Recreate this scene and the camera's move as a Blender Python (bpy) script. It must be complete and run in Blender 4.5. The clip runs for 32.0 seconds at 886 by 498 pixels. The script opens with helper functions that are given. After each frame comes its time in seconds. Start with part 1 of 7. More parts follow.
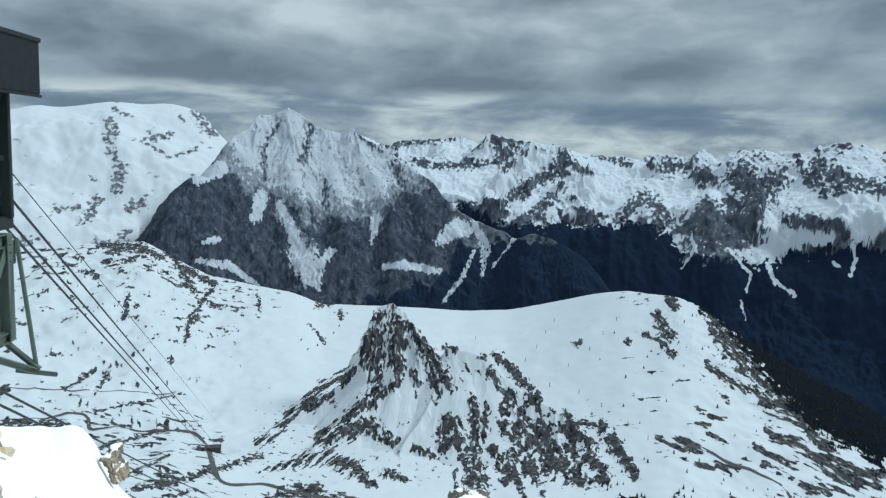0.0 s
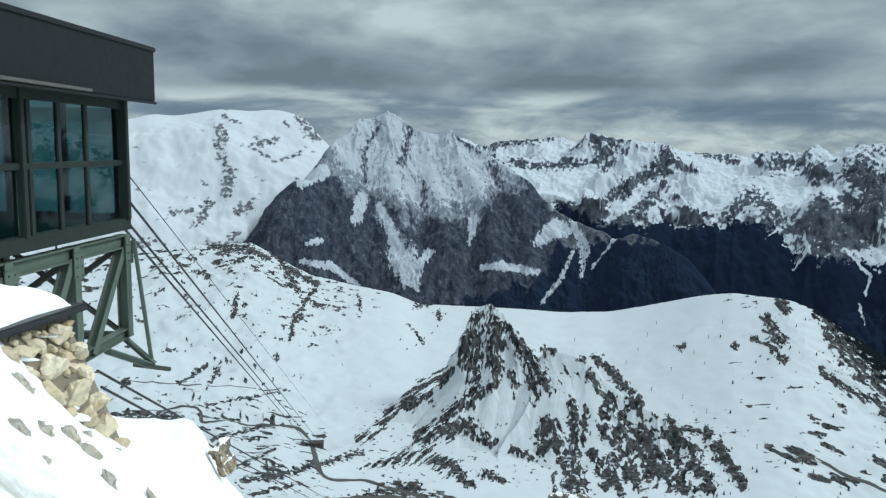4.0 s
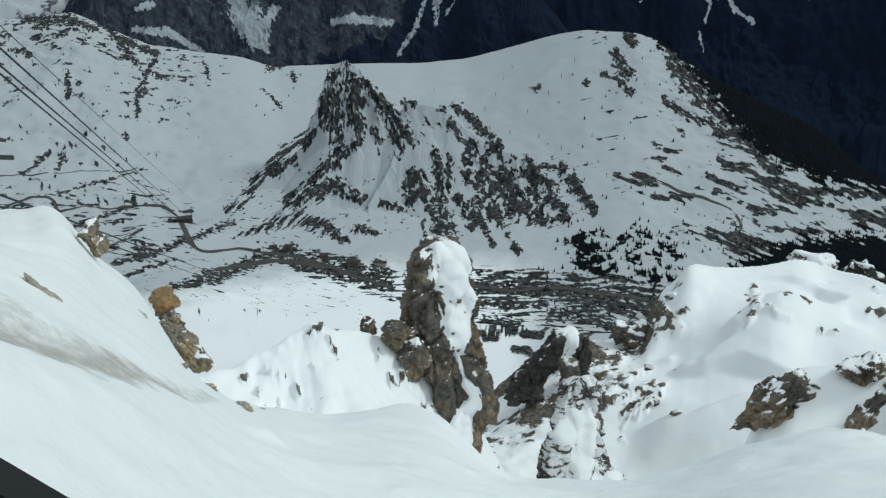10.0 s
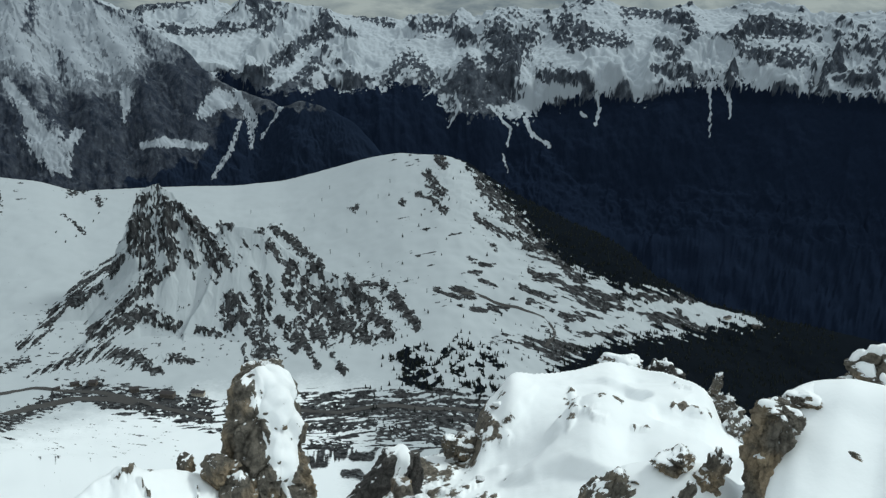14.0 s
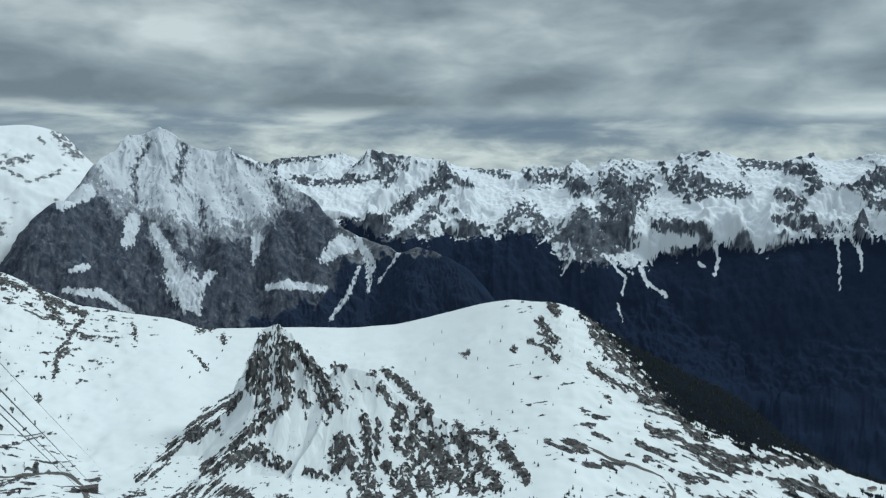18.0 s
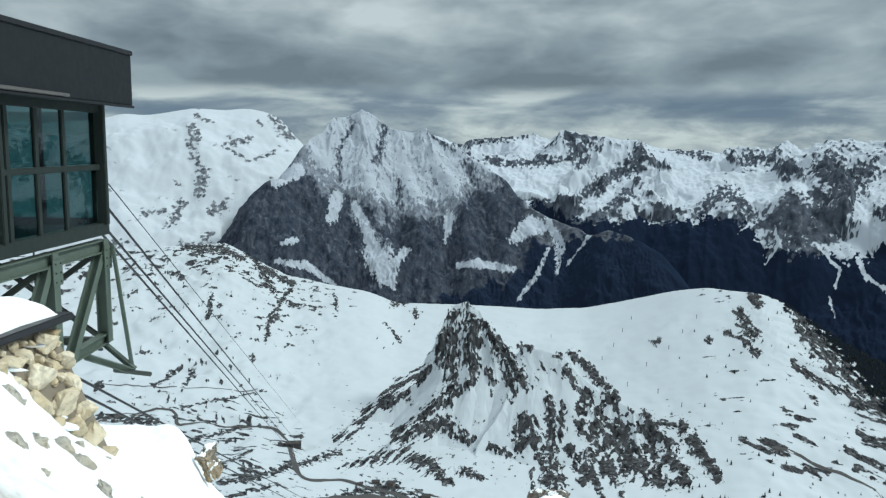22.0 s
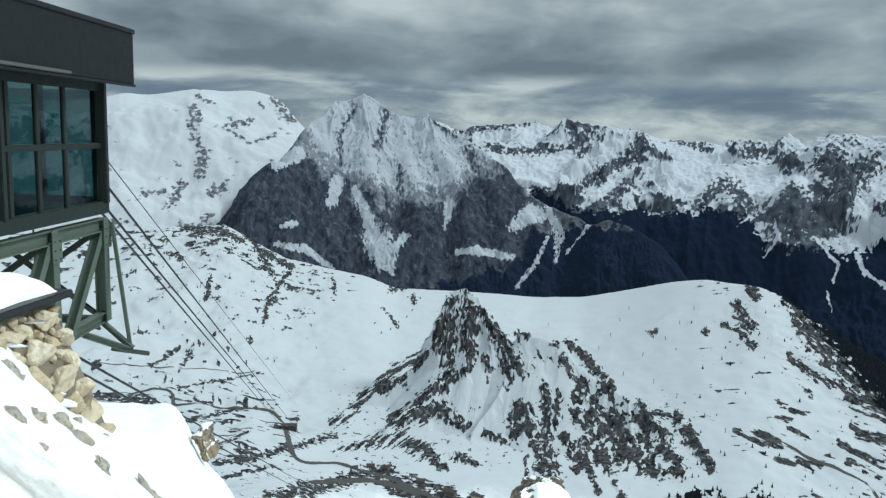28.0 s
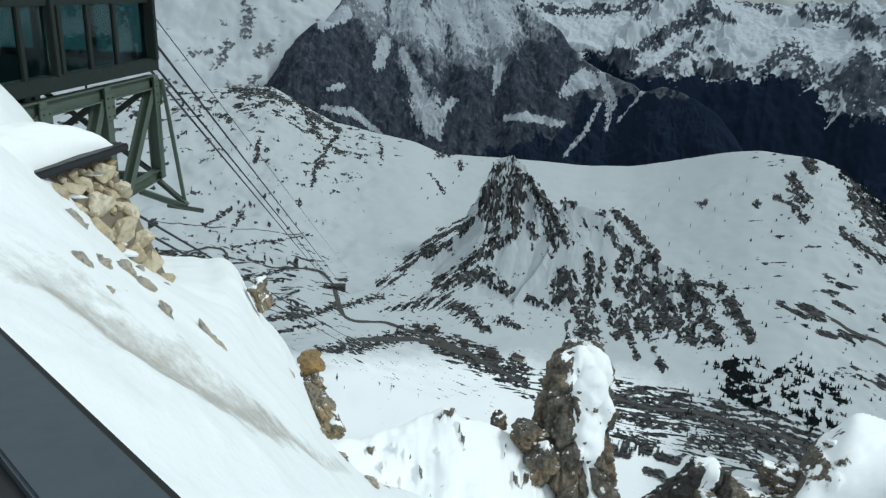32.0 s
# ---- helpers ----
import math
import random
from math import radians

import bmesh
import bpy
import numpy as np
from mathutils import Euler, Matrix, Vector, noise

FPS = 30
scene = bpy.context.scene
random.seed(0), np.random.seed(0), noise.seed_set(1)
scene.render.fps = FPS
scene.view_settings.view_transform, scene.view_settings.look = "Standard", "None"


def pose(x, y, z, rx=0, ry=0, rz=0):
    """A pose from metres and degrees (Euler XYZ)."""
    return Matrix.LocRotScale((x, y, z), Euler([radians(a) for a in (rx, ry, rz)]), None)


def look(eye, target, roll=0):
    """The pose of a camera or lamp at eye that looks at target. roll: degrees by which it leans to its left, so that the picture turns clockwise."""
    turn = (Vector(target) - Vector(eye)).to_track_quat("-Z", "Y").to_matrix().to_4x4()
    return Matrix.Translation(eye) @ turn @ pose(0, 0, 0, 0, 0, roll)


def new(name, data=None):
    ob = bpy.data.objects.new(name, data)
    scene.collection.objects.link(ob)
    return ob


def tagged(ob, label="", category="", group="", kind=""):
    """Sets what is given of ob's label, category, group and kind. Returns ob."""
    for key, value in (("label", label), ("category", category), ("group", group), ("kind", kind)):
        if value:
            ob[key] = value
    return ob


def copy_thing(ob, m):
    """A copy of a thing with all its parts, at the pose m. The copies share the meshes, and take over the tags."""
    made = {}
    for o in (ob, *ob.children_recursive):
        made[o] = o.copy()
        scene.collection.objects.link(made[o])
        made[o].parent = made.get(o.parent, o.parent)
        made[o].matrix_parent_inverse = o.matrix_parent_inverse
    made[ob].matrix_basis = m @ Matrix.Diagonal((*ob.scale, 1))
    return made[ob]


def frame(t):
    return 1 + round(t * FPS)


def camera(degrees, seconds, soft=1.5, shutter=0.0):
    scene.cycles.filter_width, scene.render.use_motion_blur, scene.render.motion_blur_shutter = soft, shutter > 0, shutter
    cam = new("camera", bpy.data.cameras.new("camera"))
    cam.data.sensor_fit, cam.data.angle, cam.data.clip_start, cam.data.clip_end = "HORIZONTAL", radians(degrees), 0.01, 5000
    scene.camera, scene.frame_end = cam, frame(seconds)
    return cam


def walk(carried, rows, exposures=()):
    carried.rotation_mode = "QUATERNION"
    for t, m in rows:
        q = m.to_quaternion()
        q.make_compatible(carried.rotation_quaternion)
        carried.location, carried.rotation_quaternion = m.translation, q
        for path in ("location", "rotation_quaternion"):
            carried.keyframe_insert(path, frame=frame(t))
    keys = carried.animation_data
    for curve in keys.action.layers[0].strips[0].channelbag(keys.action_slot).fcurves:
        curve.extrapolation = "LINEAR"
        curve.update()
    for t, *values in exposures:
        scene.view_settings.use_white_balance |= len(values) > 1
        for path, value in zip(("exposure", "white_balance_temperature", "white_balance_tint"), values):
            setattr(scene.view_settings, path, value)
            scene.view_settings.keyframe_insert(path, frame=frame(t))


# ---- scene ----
cam = camera(59.40, 32.0, soft=1.35)
EYE = 1.7  # the lens above the terrace floor
ROWS = [  # seconds, x, y, z about the lens's middle place, yaw, pitch, roll
    (0.0, 0.0912, -0.0031, 0.0192, 2.12, -7.36, -1.84),
    (0.5, 0.1088, 0.0314, 0.0249, 3.97, -6.42, -0.62),
    (1.0, 0.1191, 0.0305, 0.0157, 4.78, -6.09, -0.72),
    (1.5, 0.1053, 0.0529, 0.0200, 8.27, -6.55, -0.58),
    (2.0, 0.0987, 0.0357, 0.0324, 10.52, -6.78, -0.54),
    (2.5, 0.0764, 0.0479, 0.0495, 11.30, -7.35, -0.69),
    (4.5, 0.0511, 0.1528, -0.0396, 7.78, -7.56, -0.96),
    (5.0, 0.0491, 0.1051, -0.0304, 6.28, -9.93, -0.86),
    (5.5, 0.0363, 0.1303, -0.0535, 5.54, -12.65, -0.34),
    (6.0, 0.0471, 0.0455, -0.0576, 4.82, -14.68, -0.23),
    (6.5, 0.1170, -0.0072, -0.0639, 3.58, -20.01, -1.65),
    (7.0, 0.1033, 0.0597, -0.1018, 3.60, -24.43, -1.45),
    (7.5, 0.0800, 0.0645, -0.1094, 3.26, -27.66, -0.55),
    (8.0, 0.0750, 0.1150, -0.1229, 2.92, -27.83, -0.17),
    (8.5, 0.0850, 0.0600, -0.0960, 2.87, -27.77, 0.27),
    (9.0, 0.1000, 0.0500, -0.0865, 2.78, -27.45, 0.26),
    (9.5, 0.0700, 0.0100, -0.0672, 0.03, -26.09, -0.43),
    (10.0, 0.0263, 0.0209, -0.0348, -1.86, -25.36, 1.52),
    (10.5, 0.0244, 0.0087, -0.0362, -4.30, -24.15, 1.22),
    (11.0, 0.0122, -0.0081, -0.0509, -6.13, -24.07, 0.82),
    (11.5, 0.0034, -0.0346, -0.0303, -6.82, -24.48, 0.05),
    (12.0, 0.0034, -0.0243, -0.0433, -8.21, -24.01, 0.60),
    (12.5, 0.0127, -0.0468, -0.0424, -10.79, -23.78, 0.83),
    (13.0, 0.0246, -0.0121, -0.0365, -14.80, -21.87, -0.17),
    (13.5, 0.0237, -0.0093, -0.0523, -15.28, -19.80, -0.45),
    (14.0, 0.0094, 0.0020, -0.0219, -14.94, -16.76, -0.61),
    (14.5, 0.0200, -0.0216, -0.0049, -15.26, -12.04, -0.41),
    (16.5, -0.0007, -0.0115, 0.0197, -10.08, -6.94, -1.52),
    (17.0, -0.0007, -0.0121, 0.0208, -9.40, -7.03, -0.97),
    (17.5, -0.0009, -0.0132, 0.0232, -8.55, -6.75, -0.70),
    (18.0, -0.0011, -0.0149, 0.0269, -6.59, -6.08, -0.43),
    (18.5, -0.0014, -0.0175, 0.0321, -5.41, -5.68, -0.54),
    (19.0, -0.0019, -0.0208, 0.0391, -4.05, -5.46, -0.89),
    (19.5, -0.0025, -0.0253, 0.0484, -1.70, -5.83, -1.23),
    (20.0, -0.0032, -0.0311, 0.0604, 0.66, -6.48, -1.60),
    (20.5, -0.0181, -0.0124, 0.0578, 2.51, -6.49, -1.44),
    (21.0, -0.0329, 0.0160, 0.0510, 3.49, -6.44, -1.50),
    (21.5, -0.0355, 0.0325, 0.0472, 5.19, -6.55, -0.95),
    (22.0, -0.0276, 0.0317, 0.0548, 7.42, -7.58, -0.48),
    (22.5, -0.0261, 0.0339, 0.0535, 8.80, -5.62, -0.54),
    (23.0, -0.0294, 0.0562, 0.0519, 9.46, -5.39, -0.22),
    (23.5, 0.0032, 0.0049, 0.0720, 7.77, -6.03, -0.92),
    (24.0, -0.0203, 0.0171, 0.0640, 7.47, -5.80, -1.26),
    (24.5, -0.0174, -0.0052, 0.0678, 7.13, -6.13, -1.41),
    (25.0, -0.0178, -0.0034, 0.0626, 7.11, -6.17, -1.67),
    (25.5, -0.0290, 0.0093, 0.0612, 6.85, -6.37, -1.68),
    (27.5, -0.0289, 0.0151, 0.0504, 6.96, -7.34, -1.95),
    (28.0, -0.0299, 0.0188, 0.0444, 7.53, -8.59, -1.67),
    (28.5, -0.0378, 0.0343, 0.0357, 8.49, -10.51, -1.48),
    (29.0, -0.0493, 0.0315, 0.0243, 9.78, -11.11, -1.51),
    (29.5, -0.0528, 0.0277, 0.0201, 10.38, -12.41, -2.05),
    (30.0, -0.0389, 0.0169, 0.0057, 10.39, -14.66, -1.87),
    (30.5, -0.0483, 0.0251, -0.0124, 10.75, -17.08, -1.44),
    (31.0, -0.0649, 0.0318, -0.0266, 11.33, -18.51, -1.54),
    (31.5, -0.0610, 0.0321, -0.0228, 11.35, -18.60, -1.75),
    (32.0, -0.0538, 0.0209, -0.0187, 11.12, -18.54, -1.96),
]
EXPO = [(t, s, k, 0.0) for t, s, k in ((0.0, 0.2, 5480.0), (2.5, 0.2, 5600.0), (5.0, 0.15, 5750.0), (6.5, -0.1, 5850.0), (8.0, -0.65, 5850.0), (12.5, -0.65, 5850.0), (13.5, -0.52, 5900.0), (14.0, -0.42, 5900.0), (14.5, -0.1, 5900.0), (16.5, 0.32, 5850.0), (19.5, 0.26, 5800.0), (24.0, 0.19, 5750.0), (28.0, 0.1, 5750.0), (30.0, -0.12, 5800.0), (32.0, -0.38, 5800.0))]
walk(cam, [(t, pose(x, y, EYE + z, 90 + pitch, roll, yaw)) for t, x, y, z, yaw, pitch, roll in ROWS], EXPO)

# ---- sky and sun ----
SUN_AZ, SUN_EL = 86.0, 43.0  # degrees to the right of straight ahead, and above the horizon
world = bpy.data.worlds.new("overcast_sky")
scene.world = world
world.use_nodes = True
wt = world.node_tree


def wn(kind, **values):
    n = wt.nodes.new(kind)
    for key, value in values.items():
        n.inputs[key].default_value = value
    return n


def wmath(op, a, b=None, c=None):
    n = wt.nodes.new("ShaderNodeMath")
    n.operation = op
    for i, v in enumerate((a, b, c)):
        if v is None:
            continue
        if isinstance(v, (int, float)):
            n.inputs[i].default_value = v
        else:
            wt.links.new(v, n.inputs[i])
    return n.outputs[0]


def wramp(fac, stops):
    n = wt.nodes.new("ShaderNodeValToRGB")
    while len(n.color_ramp.elements) < len(stops):
        n.color_ramp.elements.new(0.5)
    for e, (p, c) in zip(n.color_ramp.elements, stops):
        e.position, e.color = p, (*c, 1)
    wt.links.new(fac, n.inputs[0])
    return n.outputs[0]


def wmix(fac, a, b, blend="MIX"):
    n = wt.nodes.new("ShaderNodeMix")
    n.data_type, n.blend_type = "RGBA", blend
    for socket, v in ((n.inputs[0], fac), (n.inputs[6], a), (n.inputs[7], b)):
        if isinstance(v, (int, float)):
            socket.default_value = v
        elif isinstance(v, tuple):
            socket.default_value = (*v, 1)
        else:
            wt.links.new(v, socket)
    return n.outputs[2]


wt.nodes.clear()
sky = wt.nodes.new("ShaderNodeTexSky")
sky.sky_type, sky.sun_disc, sky.altitude = "NISHITA", False, 2900
sky.sun_elevation, sky.sun_rotation = radians(SUN_EL), radians(SUN_AZ)
coord = wt.nodes.new("ShaderNodeTexCoord")
sep = wt.nodes.new("ShaderNodeSeparateXYZ")
wt.links.new(coord.outputs["Generated"], sep.inputs[0])
dx, dy, dz = sep.outputs
azim = wmath("ARCTAN2", dx, dy)


def cloud_noise(scale, detail, seed, wide, tall, rough=0.55):
    """Banks of cloud far off, wider than tall."""
    comb = wt.nodes.new("ShaderNodeCombineXYZ")
    wt.links.new(wmath("MULTIPLY", azim, wide), comb.inputs[0])
    wt.links.new(wmath("MULTIPLY", dz, tall), comb.inputs[1])
    comb.inputs[2].default_value = seed
    n = wn("ShaderNodeTexNoise", Scale=scale, Detail=detail, Roughness=rough, Distortion=0.35)
    wt.links.new(comb.outputs[0], n.inputs["Vector"])
    return n.outputs[0]


def one(fac, *stops):
    return wramp(fac, [(p, (v,) * 3) for p, v in stops])


def swing(n, by):
    return wmath("MULTIPLY", wmath("SUBTRACT", n, 0.5), by)


deck = wmath("ADD", swing(cloud_noise(1.5, 2.0, 3.4, 2.6, 6.5, 0.4), 1.8), wmath("ADD", swing(cloud_noise(4.2, 3.0, 8.2, 2.4, 6.0, 0.5), 1.1), swing(cloud_noise(13.0, 4.0, 1.7, 2.2, 6.0, 0.55), 0.22)))
azim01 = wmath("ADD", wmath("MULTIPLY", azim, 0.5), 0.5)  # 0.5 straight ahead, 0.1 for 11.5 degrees
heavy = wmath("MULTIPLY", one(dz, (0.066, 0.0), (0.078, 1.0), (0.105, 1.0), (0.15, 0.35), (0.22, 0.3)), one(azim01, (0.28, 0.25), (0.38, 0.6), (0.47, 1.0), (0.58, 1.0), (0.67, 0.15), (0.9, 0.0)))
torn = wmath("MULTIPLY", one(dz, (0.05, 0.0), (0.08, 1.0)), one(azim01, (0.56, 0.0), (0.70, 1.0)))
cover = wmath("ADD", wmath("ADD", 0.52, deck), wmath("SUBTRACT", wmath("MULTIPLY", torn, 0.04), wmath("MULTIPLY", heavy, 0.25)))
overhead = wramp(cover, [(0.05, (1.45, 1.62, 1.74)), (0.35, (2.2, 2.42, 2.54)), (0.60, (3.05, 3.26, 3.28)), (0.85, (4.3, 4.45, 4.3)), (1.0, (5.2, 5.3, 5.1))])
rows_far = wmath("ADD", wmath("MULTIPLY", wmath("SUBTRACT", cloud_noise(1.3, 6.0, 2.3, 4.5, 20.0, 0.5), 0.5), 3.0), 0.40)
puffs = wmath("ADD", wmath("MULTIPLY", wmath("SUBTRACT", cloud_noise(2.2, 8.0, 5.1, 5.5, 13.0, 0.6), 0.5), 2.4), one(dz, (0.0, 0.72), (0.025, 0.66), (0.045, 0.45)))
far_shape = wmath("ADD", wmath("MULTIPLY", rows_far, one(dz, (0.02, 0.25), (0.045, 1.0))), wmath("MULTIPLY", puffs, one(dz, (0.02, 0.75), (0.045, 0.0))))
distance = wramp(far_shape, [(0.10, (1.25, 1.55, 1.95)), (0.38, (1.85, 2.15, 2.45)), (0.62, (3.4, 3.6, 3.6)), (0.85, (5.0, 5.1, 4.8))])
clouds = wmix(one(wmath("ADD", dz, wmath("MULTIPLY", deck, 0.012)), (0.056, 0.0), (0.074, 1.0)), distance, overhead)
zenith = wramp(dz, [(0.22, (0.0,) * 3), (0.5, (1.0,) * 3)])
clouds = wmix(zenith, clouds, (9.6, 9.7, 9.65))
whole = wmix(0.95, sky.outputs[0], clouds)
bg = wn("ShaderNodeBackground", Strength=0.1)
wt.links.new(whole, bg.inputs[0])
out = wt.nodes.new("ShaderNodeOutputWorld")
wt.links.new(bg.outputs[0], out.inputs[0])

sun = new("sun", bpy.data.lights.new("sun", "SUN"))
sun.data.energy, sun.data.angle, sun.data.color = 2.1, radians(12), (1.0, 0.96, 0.88)
to_sun = Vector((math.sin(radians(SUN_AZ)) * math.cos(radians(SUN_EL)), math.cos(radians(SUN_AZ)) * math.cos(radians(SUN_EL)), math.sin(radians(SUN_EL))))
sun.matrix_world = look(to_sun * 100, (0, 0, 0))


# ---- materials ----
class Mat:
    """A small helper round one node material."""

    def __init__(self, name):
        self.m = bpy.data.materials.new(name)
        self.m.use_nodes = True
        self.t = self.m.node_tree
        self.b = self.t.nodes["Principled BSDF"]
        self.coord = self.t.nodes.new("ShaderNodeTexCoord").outputs["Object"]

    def put(self, socket, v):
        if isinstance(v, bpy.types.NodeSocket):
            self.t.links.new(v, socket)
        elif isinstance(v, tuple) and len(v) == 3 and socket.type == "RGBA":
            socket.default_value = (*v, 1)
        else:
            socket.default_value = v

    def set(self, **values):
        for key, v in values.items():
            self.put(self.b.inputs[key.replace("_", " ")], v)
        return self

    def math(self, op, a, b=0.0, clamp=False):
        n = self.t.nodes.new("ShaderNodeMath")
        n.operation, n.use_clamp = op, clamp
        self.put(n.inputs[0], a), self.put(n.inputs[1], b)
        return n.outputs[0]

    def scaled(self, sx, sy, sz, turn=(0, 0, 0)):
        n = self.t.nodes.new("ShaderNodeMapping")
        self.t.links.new(self.coord, n.inputs[0])
        n.inputs["Scale"].default_value = (sx, sy, sz)
        n.inputs["Rotation"].default_value = turn
        return n.outputs[0]

    def noise(self, scale, detail=5.0, rough=0.55, vector=None, distort=0.0):
        n = self.t.nodes.new("ShaderNodeTexNoise")
        self.t.links.new(vector or self.coord, n.inputs["Vector"])
        n.inputs["Scale"].default_value, n.inputs["Detail"].default_value = scale, detail
        n.inputs["Roughness"].default_value, n.inputs["Distortion"].default_value = rough, distort
        return n.outputs[0]

    def cells(self, scale, feature="F1", vector=None):
        n = self.t.nodes.new("ShaderNodeTexVoronoi")
        n.feature = feature
        self.t.links.new(vector or self.coord, n.inputs["Vector"])
        n.inputs["Scale"].default_value = scale
        return n.outputs["Distance"]

    def ramp(self, fac, *stops):
        n = self.t.nodes.new("ShaderNodeValToRGB")
        while len(n.color_ramp.elements) < len(stops):
            n.color_ramp.elements.new(0.5)
        for e, (p, c) in zip(n.color_ramp.elements, stops):
            e.position, e.color = p, ((c, c, c, 1) if isinstance(c, (int, float)) else (*c, 1))
        self.put(n.inputs[0], fac)
        return n.outputs[0]

    def mix(self, fac, a, b, blend="MIX"):
        n = self.t.nodes.new("ShaderNodeMix")
        n.data_type, n.blend_type = "RGBA", blend
        self.put(n.inputs[0], fac), self.put(n.inputs[6], a), self.put(n.inputs[7], b)
        return n.outputs[2]

    def attr(self, name):
        n = self.t.nodes.new("ShaderNodeAttribute")
        n.attribute_name = name
        return n.outputs["Fac"]

    def normal_z(self):
        g = self.t.nodes.new("ShaderNodeNewGeometry")
        s = self.t.nodes.new("ShaderNodeSeparateXYZ")
        self.t.links.new(g.outputs["Normal"], s.inputs[0])
        return s.outputs[2]

    def random(self):
        return self.t.nodes.new("ShaderNodeObjectInfo").outputs["Random"]

    def bump(self, height, strength, distance):
        n = self.t.nodes.new("ShaderNodeBump")
        n.inputs["Strength"].default_value, n.inputs["Distance"].default_value = strength, distance
        self.put(n.inputs["Height"], height)
        self.t.links.new(n.outputs[0], self.b.inputs["Normal"])
        return self


def land_material(name, grain, snow, rock_dark, rock_light, wood, sharp=0.07, mottle=0.12, relief=0.6, fallen=1.0, dusting=0.3, grit=(1.3, 6.0, 0.6), sunlit=None):
    """Snow, bare rock and forest, told apart by the land's own cover maps and broken up by noise at the grain's size in metres."""
    k = Mat(name)
    fall = k.scaled(1, 1, fallen)
    n1 = k.noise(1.0 / grain, 7.0, 0.66, fall)
    n2 = k.noise(4.5 / grain, 5.0, 0.65, fall)
    speck = k.math("ADD", k.math("MULTIPLY", n1, 0.7), k.math("MULTIPLY", n2, 0.3))
    edge = k.math("ADD", k.attr("rock"), k.math("MULTIPLY", k.math("SUBTRACT", speck, 0.5), mottle * 4))
    rock_mask = k.ramp(edge, (0.5 - sharp, 0.0), (0.5 + sharp, 1.0))
    wood_edge = k.math("ADD", k.attr("forest"), k.math("MULTIPLY", k.math("SUBTRACT", speck, 0.5), mottle * 3))
    wood_mask = k.ramp(wood_edge, (0.44, 0.0), (0.56, 1.0))
    bands = k.ramp(k.noise(grit[0] / grain, grit[1], grit[2], fall), (0.36, 0.0), (0.64, 1.0))
    rock = k.mix(bands, rock_dark, rock_light)
    dust = k.ramp(k.noise(1.2 * grit[0] / grain, grit[1], grit[2], fall), (0.54, 0.0), (0.66, dusting))
    rock = k.mix(dust, rock, snow)
    snow_c = k.mix(k.noise(0.12 / grain, 4.0), snow, tuple(c * 0.91 for c in snow))
    if sunlit:  # sun falling on the snow, painted as a whiter colour by the cover map
        snow_c = k.mix(k.ramp(k.math("ADD", k.attr("sunlit"), k.math("MULTIPLY", k.math("SUBTRACT", n1, 0.5), 0.5)), (0.1, 0.0), (0.9, 1.0)), snow_c, sunlit)
    wood_c = k.mix(k.noise(2.2 / grain, 4.0), wood, tuple(c * 1.45 for c in wood))
    col = k.mix(wood_mask, k.mix(rock_mask, snow_c, rock), wood_c)
    k.set(Base_Color=col, Roughness=0.9, Specular_IOR_Level=0.0)
    k.bump(k.mix(rock_mask, k.math("MULTIPLY", n1, 0.12), n1), relief, grain * 0.5)
    return k.m


# Snow colours hold the cloud's shade; farther lands are painted bluer for haze.
MID = land_material("pass_land", 7.0, (0.455, 0.49, 0.515), (0.012, 0.0125, 0.0135), (0.066, 0.067, 0.070), (0.006, 0.008, 0.011), mottle=0.20, relief=0.35, fallen=0.45, sharp=0.06, dusting=0.25, grit=(0.6, 6.0, 0.62), sunlit=(0.80, 0.83, 0.85))
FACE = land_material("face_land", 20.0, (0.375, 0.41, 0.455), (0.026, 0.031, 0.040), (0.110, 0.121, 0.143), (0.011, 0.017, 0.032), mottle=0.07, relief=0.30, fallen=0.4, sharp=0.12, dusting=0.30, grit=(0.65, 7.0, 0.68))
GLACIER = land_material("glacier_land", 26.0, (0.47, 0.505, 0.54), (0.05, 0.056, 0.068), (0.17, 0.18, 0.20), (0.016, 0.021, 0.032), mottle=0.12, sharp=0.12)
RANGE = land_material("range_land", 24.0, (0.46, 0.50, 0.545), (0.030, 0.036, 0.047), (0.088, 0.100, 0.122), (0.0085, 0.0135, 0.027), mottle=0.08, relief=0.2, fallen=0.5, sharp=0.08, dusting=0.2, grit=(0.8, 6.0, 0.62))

# near snow: a fine grained, wind-packed surface with a dirt band given by the slope
k = Mat("near_snow")
soft = k.noise(0.7, 5.0)
grain = k.noise(26.0, 6.0, 0.7)
clean = k.mix(soft, (0.87, 0.91, 0.93), (0.92, 0.94, 0.95))
dirt = k.ramp(k.math("ADD", k.attr("rock"), k.math("MULTIPLY", k.math("SUBTRACT", k.noise(4.5, 9.0, 0.74), 0.5), 2.0)), (0.30, 0.0), (1.05, 0.8))
k.set(Base_Color=k.mix(dirt, clean, (0.37, 0.345, 0.30)), Roughness=0.7, Specular_IOR_Level=0.25)
k.bump(k.math("ADD", k.math("MULTIPLY", grain, 0.15), k.noise(3.0, 5.0)), 0.35, 0.09)
SNOW = k.m

